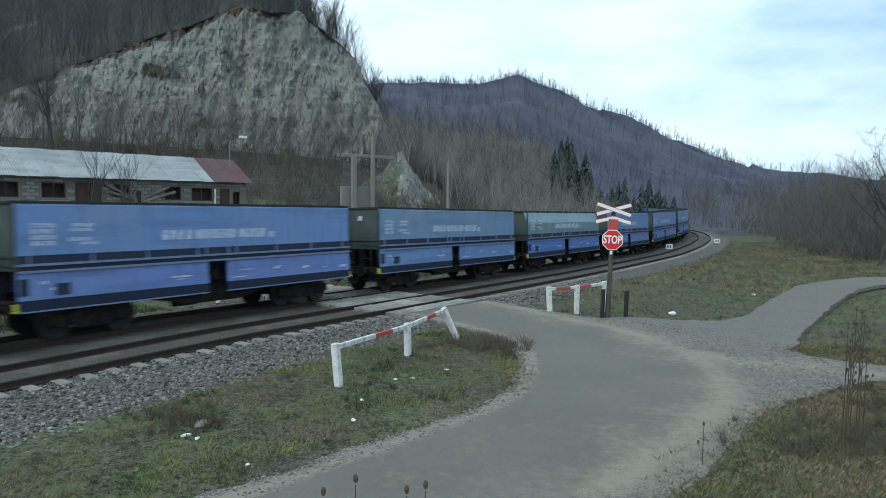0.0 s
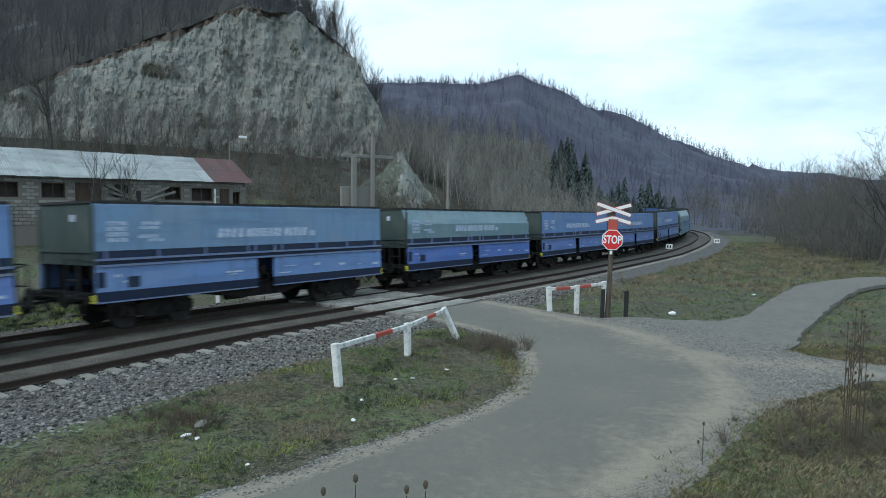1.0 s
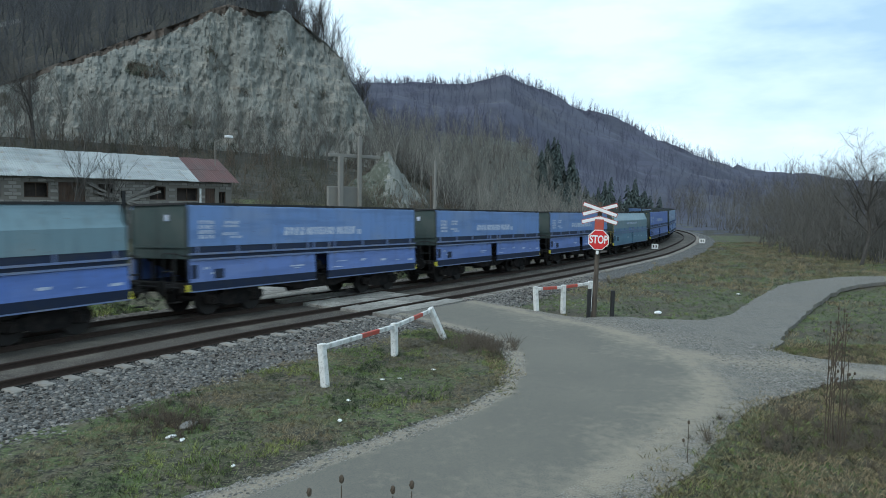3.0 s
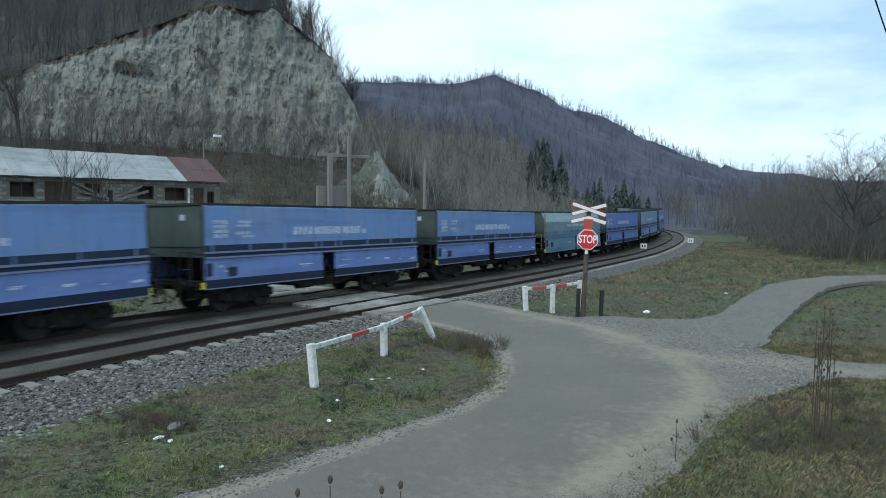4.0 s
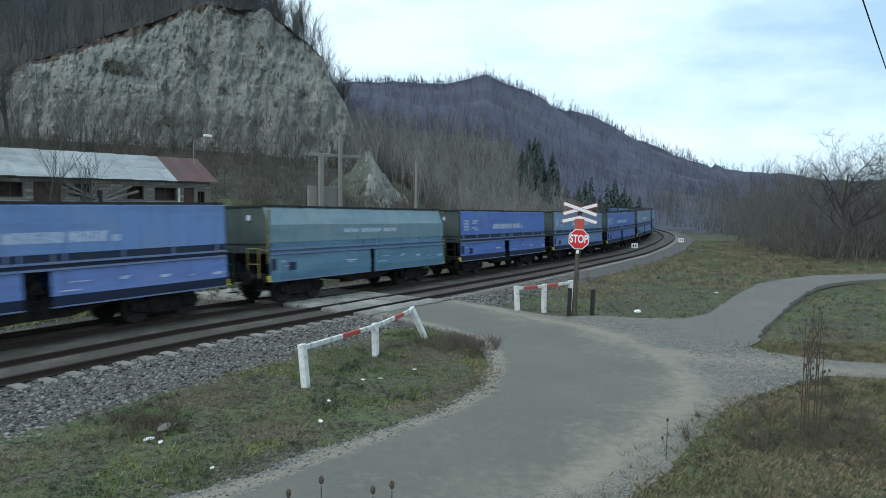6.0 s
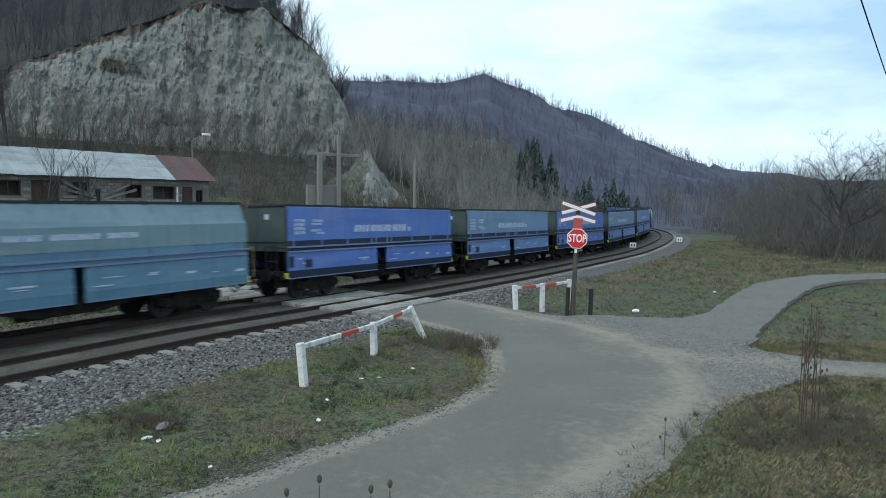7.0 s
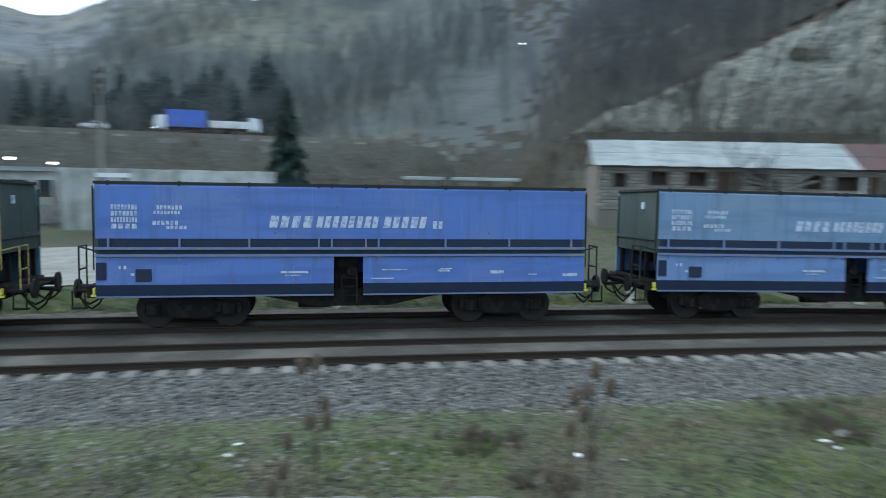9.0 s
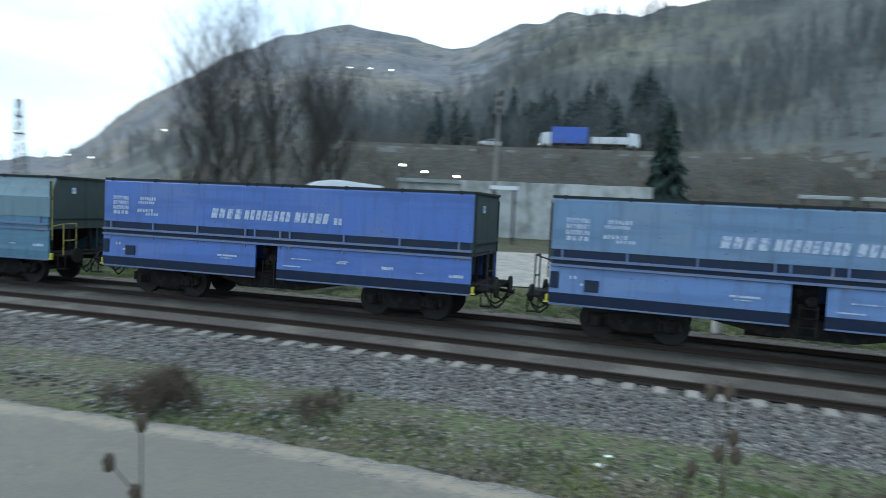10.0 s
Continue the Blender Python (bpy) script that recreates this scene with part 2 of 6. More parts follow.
M["lettering"] = mat("lettering", (0.52, 0.56, 0.64), 0.6, spots=[(9, 0.46, 0.62, (0.24, 0.31, 0.5), 4)])
M["yellow"] = mat("yellow", (0.62, 0.55, 0.06), 0.6)
M["yellow_worn"] = mat("yellow_worn", (0.34, 0.27, 0.08), 0.7, spots=[(9, 0.5, 0.65, (0.12, 0.09, 0.05), 3)])
M["cargo"] = mat("cargo", (0.02, 0.02, 0.02), 0.95)



def dusty(m, colour):
    """Lays pale road dust over a material where the mesh carries the attribute "dust"."""
    nt = m.node_tree
    n, l = nt.nodes, nt.links
    b = n["Principled BSDF"]
    under = b.inputs["Base Color"].links[0].from_socket
    at = n.new("ShaderNodeAttribute")
    at.attribute_name = "dust"
    tc = n.new("ShaderNodeTexCoord")
    total = at.outputs["Fac"]
    for sc, amount in ((0.7, 1.3), (5.0, 1.2), (40.0, 0.9)):
        noi = n.new("ShaderNodeTexNoise")
        noi.inputs["Scale"].default_value, noi.inputs["Detail"].default_value = sc, 6
        l.new(tc.outputs["Object"], noi.inputs["Vector"])
        mad = n.new("ShaderNodeMath")
        mad.operation = "MULTIPLY_ADD"
        mad.inputs[1].default_value, mad.inputs[2].default_value = amount, -0.5 * amount
        l.new(noi.outputs["Fac"], mad.inputs[0])
        add = n.new("ShaderNodeMath")
        l.new(total, add.inputs[0])
        l.new(mad.outputs[0], add.inputs[1])
        total = add.outputs[0]
    mr = n.new("ShaderNodeMapRange")
    mr.inputs["From Min"].default_value, mr.inputs["From Max"].default_value, mr.inputs["To Max"].default_value = 0.2, 0.9, 0.88
    l.new(total, mr.inputs["Value"])
    mx = n.new("ShaderNodeMix")
    mx.data_type = "RGBA"
    mx.inputs["B"].default_value = (*colour, 1)
    l.new(mr.outputs["Result"], mx.inputs["Factor"])
    l.new(under, mx.inputs["A"])
    l.new(mx.outputs["Result"], b.inputs["Base Color"])


for name in ("asphalt", "gravel_bed"):
    dusty(M[name], (0.27, 0.236, 0.178))

# ---------------------------------------------------------------- mesh helpers


def mesh_from(name, verts, faces, material, smooth=False):
    me = bpy.data.meshes.new(name)
    me.from_pydata([tuple(v) for v in verts], [], faces)
    me.materials.append(M[material])
    if smooth:
        me.polygons.foreach_set("use_smooth", [True] * len(me.polygons))
    me.update()
    return me


def part(name, bm, material, parent=None, label=""):
    """One bmesh as one mesh object under a thing or a part."""
    me = bpy.data.meshes.new(name)
    bmesh.ops.recalc_face_normals(bm, faces=bm.faces)
    bm.to_mesh(me)
    bm.free()
    me.materials.append(M[material])
    ob = new(name, me)
    if parent:
        ob.parent = parent
    if label:
        ob["label"] = label
    return ob


def box(bm, x0, x1, y0, y1, z0, z1, bevel=0.0):
    vs = [bm.verts.new(p) for p in ((x0, y0, z0), (x1, y0, z0), (x1, y1, z0), (x0, y1, z0), (x0, y0, z1), (x1, y0, z1), (x1, y1, z1), (x0, y1, z1))]
    fs = [bm.faces.new([vs[i] for i in f]) for f in ((3, 2, 1, 0), (4, 5, 6, 7), (0, 1, 5, 4), (1, 2, 6, 5), (2, 3, 7, 6), (3, 0, 4, 7))]
    if bevel:
        es = list({e for f in fs for e in f.edges})
        bmesh.ops.bevel(bm, geom=es, offset=bevel, segments=1, affect="EDGES")
    return bm


def cyl(bm, a, b, r, seg=8, r2=None):
    a, b = Vector(a), Vector(b)
    d = b - a
    m = Matrix.Translation((a + b) / 2) @ d.to_track_quat("Z", "Y").to_matrix().to_4x4()
    bmesh.ops.create_cone(bm, cap_ends=True, segments=seg, radius1=r, radius2=r if r2 is None else r2, depth=d.length, matrix=m)
    return bm


def prism(bm, outline, y0, y1):
    """A closed outline of (x, z) pairs, swept from y0 to y1."""
    a = [bm.verts.new((x, y0, z)) for x, z in outline]
    b = [bm.verts.new((x, y1, z)) for x, z in outline]
    k = len(a)
    bm.faces.new(a)
    bm.faces.new(b[::-1])
    for i in range(k):
        bm.faces.new((a[i], b[i], b[(i + 1) % k], a[(i + 1) % k]))
    return bm


def nb():
    return bmesh.new()


def empty(name, m, label, category, group=""):
    e = new(name)
    e.matrix_world = m
    return tagged(e, label, category, group)


def scatter(name, templates, places, material, label, category, smooth=False):
    """Many copies of small template meshes joined in one mesh of kind stuff. places: rows x, y, z, turn, size, height factor."""
    rng = np.random.default_rng(len(places) + 3)
    vs, tri, quad, base = [], [], [], 0
    pick = rng.integers(0, len(templates), len(places))
    for k, (tv, tf) in enumerate(templates):
        p = places[pick == k]
        if not len(p):
            continue
        c, s = np.cos(p[:, 3]), np.sin(p[:, 3])
        x = (tv[None, :, 0] * c[:, None] - tv[None, :, 1] * s[:, None]) * p[:, 4:5] + p[:, 0:1]
        y = (tv[None, :, 0] * s[:, None] + tv[None, :, 1] * c[:, None]) * p[:, 4:5] + p[:, 1:2]
        z = tv[None, :, 2] * (p[:, 4] * p[:, 5])[:, None] + p[:, 2:3]
        vs.append(np.stack([x, y, z], 2).reshape(-1, 3))
        f = (tf[None] + (np.arange(len(p)) * len(tv))[:, None, None] + base).reshape(-1, tf.shape[1])
        (tri if tf.shape[1] == 3 else quad).append(f)
        base += len(p) * len(tv)
    me = bpy.data.meshes.new(name)
    v = np.concatenate(vs)
    me.vertices.add(len(v))
    me.vertices.foreach_set("co", v.astype(np.float32).ravel())
    f = np.concatenate(tri or quad)
    w = f.shape[1]
    me.loops.add(f.size)
    me.loops.foreach_set("vertex_index", f.astype(np.int32).ravel())
    me.polygons.add(len(f))
    me.polygons.foreach_set("loop_start", np.arange(0, f.size, w, dtype=np.int32))
    me.update(calc_edges=True)
    me.validate()
    me.materials.append(M[material])
    return tagged(new(name, me), label, category, "", "stuff")


# ---------------------------------------------------------------- the line of the tracks
# heading (degrees east of north) along the near rail, s in metres, s = 0 at the point RAIL_0
RAIL_0 = (-5.42, 19.34)
HEAD_S = (-170, -60, -25, 0, 20, 45, 75, 110, 160, 290)
HEAD_A = (-12, 18.1, 29.0, 33.8, 32.5, 31.0, 24.0, 9.1, -6.4, -34)
SS = np.arange(-170, 290, 0.5)
HH = np.radians(np.interp(SS, HEAD_S, HEAD_A))
HH = np.convolve(np.pad(HH, 12, mode="edge"), np.ones(25) / 25, "valid")
XX, YY = np.cumsum(np.sin(HH)) * 0.5, np.cumsum(np.cos(HH)) * 0.5
I0 = int(np.argmin(abs(SS)))
XX, YY = XX - XX[I0] + RAIL_0[0], YY - YY[I0] + RAIL_0[1]
GAUGE, SPACING = 1.5, 3.35
NEAR, FAR = GAUGE / 2, GAUGE / 2 + SPACING


def on_track(s, off=0.0):
    """x, y and heading (radians) at s, off metres to the side that lies away from the road."""
    x, y, h = np.interp(s, SS, XX), np.interp(s, SS, YY), np.interp(s, SS, HH)
    return x - math.cos(h) * off, y + math.sin(h) * off, h


def track_z(s):
    """The line falls gently away from the crossing."""
    return np.interp(s, (-170, -60, -25, 0, 25, 50, 85, 200), (-0.4, -0.3, -0.08, 0, -0.38, -0.62, -0.45, -0.45))


def track_frame(x, y):
    """s and side offset of many points."""
    x, y = np.asarray(x, float).ravel(), np.asarray(y, float).ravel()
    s, o = np.empty(len(x)), np.empty(len(x))
    for a in range(0, len(x), 4000):
        dx, dy = x[a:a + 4000, None] - XX[None, ::2], y[a:a + 4000, None] - YY[None, ::2]
        i = np.argmin(dx * dx + dy * dy, 1)
        h = HH[::2][i]
        k = np.arange(len(i))
        s[a:a + 4000] = SS[::2][i]
        o[a:a + 4000] = -dx[k, i] * np.cos(h) + dy[k, i] * np.sin(h)
    return s, o


# ---------------------------------------------------------------- ground and hills
EYE_Z = 3.8


def smooth(a, b, v):
    t = np.clip((v - a) / (b - a), 0, 1)
    return t * t * (3 - 2 * t)


CLIFF_AZ = (4, 4.6, 5.4, 6.6, 7.2, 8.6, 10.4, 11.7, 13.9, 16, 17.3, 19.8, 22.6, 25.3, 28, 30.4, 32.4, 37, 42)
CLIFF_TAN = (0.08, 0.10, 0.135, 0.168, 0.198, 0.222, 0.246, 0.264, 0.262, 0.271, 0.264, 0.243, 0.226, 0.203, 0.184, 0.162, 0.142, 0.12, 0.11)
SKY_AZ = (-180, -60, -33, -25, -22.9, -18.8, -14.5, -10, -6, -2, 4, 8, 14, 40, 50, 59, 62, 66, 70, 73, 76.6, 79, 81, 83.5, 87, 92.3, 96.5, 100.6, 104.5, 108, 112, 120, 180)
SKY_TAN = (0.02, 0.02, 0.03, 0.045, 0.058, 0.085, 0.118, 0.152, 0.183, 0.168, 0.17, 0.168, 0.2, 0.33, 0.32, 0.25, 0.243, 0.24, 0.241, 0.227, 0.204, 0.19, 0.196, 0.208, 0.213, 0.194, 0.157, 0.111, 0.065, 0.01, 0.004, 0.01, 0.02)
SKY_R = (900, 900, 900, 800, 700, 640, 600, 560, 520, 520, 520, 520, 420, 300, 400, 480, 540, 640, 720, 760, 820, 860, 880, 900, 900, 850, 820, 800, 800, 850, 900, 900, 900)
MID_AZ = (-18, -16, -14.4, -12, -8, -5.3, -0.6, 4, 6, 9)
MID_TAN = (0.0, 0.02, 0.036, 0.056, 0.085, 0.096, 0.104, 0.108, 0.11, 0.09)
# the nearer shoulder of the hill across the valley
NEAR_AZ = (44, 50, 56, 60, 64, 67, 70, 73, 76, 79, 82, 86, 90)
NEAR_TAN = (0.29, 0.285, 0.255, 0.245, 0.24, 0.232, 0.208, 0.178, 0.15, 0.118, 0.085, 0.035, 0.0)


def cliff_top(az):
    return EYE_Z + 92 * np.interp(az, CLIFF_AZ, CLIFF_TAN) * np.cos(np.radians(az))


def cliff_base(az):
    return EYE_Z + np.interp(az, (4, 10, 20, 30, 42), (4.2, 5.6, 6.2, 6.5, 6.5))


def ground_z(x, y, fine=True):
    x, y = np.asarray(x, float), np.asarray(y, float)
    shape = x.shape
    x, y = x.ravel(), y.ravel()
    r, az = np.hypot(x, y), np.degrees(np.arctan2(-x, y))
    s, o = track_frame(x, y)
    z = np.full(len(x), -0.2)
    # bank under the camera
    z += 2.4 * np.clip((7.0 - np.hypot(x - 2.2, y + 1.5)) / 4.0, 0, 1)
    # track bed and the far side
    z = np.where(o > -3.5, -0.2 - 0.18 * smooth(-3.5, -1.2, o), z)
    z = np.where(o > 6.5, -0.38 - 0.1 * smooth(6.5, 9, o), z)
    z += track_z(s) * smooth(-26, -5, o) * smooth(40, 14, o) * smooth(300, 220, r)
    # valley side behind the train, up to the foot of the cliff
    w = smooth(46, 38, az) * smooth(-6, 3, az)
    t1 = np.clip((r - 30) / 16, 0, 1) * 2.0 + np.clip((r - 52) / 33, 0, 1) * (cliff_base(az) - 2.0)
    z = np.where(o > 9, z + w * t1, z)
    # the hill that carries the cliff
    wc = smooth(3.5, 6, az) * smooth(48, 36, az)
    step = np.clip((r - 89.6) / 3.6, 0, 1)
    top = cliff_top(az) - cliff_base(az)
    z = z + wc * (step * top + np.clip((r - 92) / 200, 0, 1) * (200 * np.interp(az, (4, 10, 17, 40, 48), (0.05, 0.12, 0.42, 0.42, 0.3))))
    # far ridges
    peak = EYE_Z + np.interp(az, SKY_AZ, SKY_TAN) * np.interp(az, SKY_AZ, SKY_R)
    rp = np.interp(az, SKY_AZ, SKY_R)
    r0 = np.interp(az, (-60, -30, -17, -8, 3, 10, 40, 55, 75, 100, 112), (300, 260, 240, 180, 130, 150, 90, 95, 120, 160, 400))
    far = np.clip((r - r0) / (rp - r0), 0, 1.0) ** 1.15 * peak
    far = np.where(r > rp, peak - (r - rp) * 0.25, far)
    z = np.where(r > r0, np.maximum(z, far - 0.5), z)
    shoulder = EYE_Z + 330 * np.interp(az, NEAR_AZ, NEAR_TAN)
    near = np.where(r < 330, np.clip((r - 135) / 195, 0, 1) ** 1.1 * shoulder, shoulder - (r - 330) * 0.3)
    z = np.where((r > 135) & (az > 44) & (az < 90), np.maximum(z, near - 0.5), z)
    # wooded valley side between the cliff and the mountain
    rs = np.interp(az, (-18, -12, -8, -4, 4), (168, 140, 115, 92, 76))
    side = (EYE_Z + 205 * np.interp(az, MID_AZ, MID_TAN)) * np.clip((r - rs) / (205 - rs), 0, 1) ** 0.9 - 0.5
    side = np.where(r > 205, side - (r - 205) * 0.35, side)
    z = np.where((az > -18) & (az < 9) & (r > rs) & (o > 10), np.maximum(z, side), z)
    bench = 10.2 * smooth(88, 122, r) * smooth(42, 52, az) * smooth(104, 92, az)
    z = np.where((r > 80) & (az > 42) & (az < 106), np.maximum(z, bench - 0.3), z)
    if fine:
        nz = np.array([noise.noise((a * 0.02, b * 0.02, 0.0)) * 5 + noise.noise((a * 0.09, b * 0.09, 5.0)) * 1.2 if q > 100 else 0.0 for a, b, q in zip(x, y, r)])
        z += nz * smooth(7, 30, abs(o - 2.4)) * smooth(100, 260, r) * np.interp(r, (100, 400, 900), (0.4, 1.4, 2.2))
    return z.reshape(shape)


def build_ground():
    az = np.radians(np.concatenate([np.arange(-42, 122, 0.75), np.arange(122, 318, 4.0)]))
    r = np.concatenate([[0.0], np.arange(1, 60, 0.9), np.arange(60, 84, 2.0), np.arange(84, 96, 0.9), np.arange(96, 130, 3), np.geomspace(130, 1000, 120), [1100.0, 1300.0, 1500.0]])
    A, Rr = np.meshgrid(az, r, indexing="ij")
    X, Y = -np.sin(A) * Rr, np.cos(A) * Rr
    Z = ground_z(X, Y)
    na, nr = A.shape
    v = np.stack([X, Y, Z], 2).reshape(-1, 3)
    f, near = [], []
    for i in range(na):
        j = (i + 1) % na
        for k in range(nr - 1):
            f.append((i * nr + k, i * nr + k + 1, j * nr + k + 1, j * nr + k))
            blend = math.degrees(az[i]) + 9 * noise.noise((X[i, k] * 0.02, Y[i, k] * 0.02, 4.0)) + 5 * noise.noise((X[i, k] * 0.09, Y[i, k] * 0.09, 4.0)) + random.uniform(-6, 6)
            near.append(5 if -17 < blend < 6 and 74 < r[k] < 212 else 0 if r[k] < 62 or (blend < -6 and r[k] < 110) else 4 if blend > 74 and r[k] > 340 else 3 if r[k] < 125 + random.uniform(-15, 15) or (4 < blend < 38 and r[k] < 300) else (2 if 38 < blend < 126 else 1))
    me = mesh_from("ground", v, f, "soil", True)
    # The far slopes take ground colours with distance haze painted in.
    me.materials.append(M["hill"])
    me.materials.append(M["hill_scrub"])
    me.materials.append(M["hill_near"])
    me.materials.append(M["hill_ridge_hazed"])
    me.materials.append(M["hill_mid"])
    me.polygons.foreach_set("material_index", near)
    return tagged(new("ground", me), "grassy soil of the valley floor rising into wooded hills", "ground", "", "structure")


build_ground()


CLIFF_FACE = []


def build_cliff():
    azs = np.arange(4.0, 40.01, 0.1)
    rows = 96
    v, f, mi = [], [], []
    for a in azs:
        zb, zt = float(cliff_base(a)) - 1.5, float(cliff_top(a)) - 0.1
        zt = zb + (zt - zb) * min(1, (40.3 - a) / 4)
        fade = min(1, (a - 4) / 2) * min(1, (40.2 - a) / 3)
        for k in range(rows):
            t = k / (rows - 1)
            z = zb + (zt - zb) * t
            rr = 84.5 + 6.6 * t ** 0.75
            n1 = noise.fractal((a * 0.34, z * 0.10, 1.0), 0.75, 2.1, 6)
            n2 = noise.fractal((a * 2.4, z * 0.45, 3.0), 0.8, 2.1, 6)
            n3 = noise.ridged_multi_fractal((a * 1.1 + z * 0.18, z * 0.22, 7.0), 0.8, 2.0, 4, 1.0, 2.0)
            n4 = noise.noise((a * 0.5, z * 1.6 + a * 0.25, 11.0))
            rr -= fade * (1.6 * n1 + 0.22 * n2 + 0.26 * (n3 - 1) + 0.16 * max(0, n4)) * (1 if k < rows - 1 else 0.2)
            aa = math.radians(a)
            v.append((-math.sin(aa) * rr, math.cos(aa) * rr, z))
    for i, a in enumerate(azs[:-1]):
        for k in range(rows - 1):
            q = i * rows + k
            f.append((q, q + 1, q + rows + 1, q + rows))
            t, z = k / rows, v[q][2]
            n = noise.fractal((a * 0.5, z * 0.25, 21.0), 0.8, 2.1, 5)
            ledge = ((a - 22.4) / 1.5) ** 2 + ((z - 18.6) / 1.0) ** 2 + 0.9 * n
            green = n > 0.78 - 0.5 * max(0, 0.35 - t) - 0.5 * max(0, (8 - a) / 4) or ledge < 0.75
            soil = t > 0.985 - 0.05 * min(1, max(0, (a - 12) / 8)) + 0.05 * n and a > 9
            mi.append(1 if soil else 2 if green else 0)
            if (green or n > 0.5) and 0.05 < t < 0.93:
                CLIFF_FACE.append(v[q])
    me = mesh_from("cliff", v, f, "rock", False)
    me.materials.append(M["rock_soil"])
    me.materials.append(M["rock_green"])
    me.polygons.foreach_set("material_index", mi)
    return tagged(new("cliff", me), "pale grey limestone quarry cliff with dark cracks above the sheds", "cliff", "", "structure")


build_cliff()


def resample(pts, n):
    p = np.array(pts)
    d = np.concatenate([[0], np.cumsum(np.hypot(*np.diff(p, axis=0).T))])
    t = np.linspace(0, d[-1], n)
    return np.stack([np.interp(t, d, p[:, 0]), np.interp(t, d, p[:, 1])], 1)


def line_distance(line, x, y):
    p = np.array(line)
    d = np.full(x.shape, 1e9)
    for a, b in zip(p[:-1], p[1:]):
        ab = b - a
        t = np.clip(((x - a[0]) * ab[0] + (y - a[1]) * ab[1]) / (ab @ ab + 1e-9), 0, 1)
        d = np.minimum(d, np.hypot(x - a[0] - t * ab[0], y - a[1] - t * ab[1]))
    return d


def dust_at(x, y):
    """How thickly dust lies: along both road edges and in the wheel track of the lane."""
    outer = line_distance(smooth_line([(a + 0.12, b - 0.05) for a, b in ROAD_R[5:]], 4), x, y)
    inner = line_distance(smooth_line([(a - 0.1, b + 0.08) for a, b in ROAD_L], 4), x, y)
    lane = line_distance(LANE, x, y)
    return np.maximum.reduce([0.85 * np.exp(-(outer / 0.5) ** 2), 0.45 * np.exp(-(outer / 1.3) ** 2), 0.9 * np.exp(-(inner / 0.22) ** 2), 0.62 * np.exp(-(lane / 0.9) ** 2)])


def ribbon(name, left, right, z, material, label, category, thick=0.05, cross=30, feather=0.0):
    """A thin slab between two edge lines."""
    n = 420
    le, ri = resample(left, n), resample(right, n)
    v, f = [], []
    for i in range(n):
        for k in range(cross + 1):
            q = le[i] + (ri[i] - le[i]) * k / cross
            v.append((q[0], q[1], z - (feather if k in (0, cross) else 0)))
        v.append((ri[i][0], ri[i][1], z - thick))
        v.append((le[i][0], le[i][1], z - thick))
    w = cross + 3
    for i in range(n - 1):
        for k in range(w):
            a, b = i * w + k, i * w + (k + 1) % w
            f.append((a, b, b + w, a + w))
    me = mesh_from(name, v, f, material)
    p = np.array(v)
    me.attributes.new("dust", "FLOAT", "POINT").data.foreach_set("value", dust_at(p[:, 0], p[:, 1]).astype(np.float32))
    return tagged(new(name, me), label, category, "", "structure")


def smooth_line(pts, n=8):
    """Catmull-Rom through the points."""
    p = [Vector((*a, 0)) for a in pts]
    p = [2 * p[0] - p[1]] + p + [2 * p[-1] - p[-2]]
    out = []
    for i in range(1, len(p) - 2):
        for k in range(n):
            t = k / n
            a, b, c, d = p[i - 1], p[i], p[i + 1], p[i + 2]
            q = 0.5 * ((2 * b) + (c - a) * t + (2 * a - 5 * b + 4 * c - d) * t * t + (3 * b - a - 3 * c + d) * t ** 3)
            out.append((q.x, q.y))
    out.append((p[-2].x, p[-2].y))
    return out


def ragged(pts, amp, seed):
    fine = []
    for a, b in zip(pts, pts[1:]):
        k = max(1, int(math.hypot(b[0] - a[0], b[1] - a[1]) / 0.11))
        fine += [(a[0] + (b[0] - a[0]) * i / k, a[1] + (b[1] - a[1]) * i / k) for i in range(k)]
    fine.append(pts[-1])
    out = []
    for x, y in fine:
        u = amp * (noise.noise((x * 1.1, y * 1.1, seed)) + 0.6 * noise.noise((x * 4, y * 4, seed)) + 0.35 * noise.noise((x * 11, y * 11, seed)))
        v = amp * (noise.noise((x * 1.1, y * 1.1, seed + 9)) + 0.6 * noise.noise((x * 4, y * 4, seed + 9)))
        out.append((x + u, y + v))
    return out


# road edges, seen from above: from the near bank past the bend to the crossing
ROAD_L = [(-18.5, -17.5), (-15, -10.5), (-12.4, -4.9), (-10.6, -1.2), (-8.5, 2.1), (-5.8, 5.6), (-3.0, 8.5), (-1.21, 10.49), (1.11, 13.15), (2.0, 15.2), (2.35, 17.2), (2.35, 18.8), (1.9, 20.5), (0.6, 22.3), (-0.9, 24.2)]
ROAD_R = [(-14.5, -19.5), (-11, -12.5), (-8.6, -6.5), (-6.8, -3.2), (-4.8, 0.0), (-2.4, 3.2), (-0.4, 6.2), (1.68, 8.94), (4.15, 11.78), (5.9, 14.4), (6.5, 16.44), (6.45, 18.8), (5.6, 21.6), (4.27, 23.5), (3.0, 25.6), (1.6, 27.4)]
BED_L = [(-19.0, -17.3), (-15.5, -10.3), (-12.8, -4.7), (-11.0, -1.0), (-8.9, 2.4), (-6.2, 5.9), (-3.3, 8.9), (-1.5, 10.85), (0.8, 13.4), (1.65, 15.4), (1.95, 17.2), (1.9, 18.8), (1.4, 20.5), (0.2, 22.2), (-1.3, 24.0)]
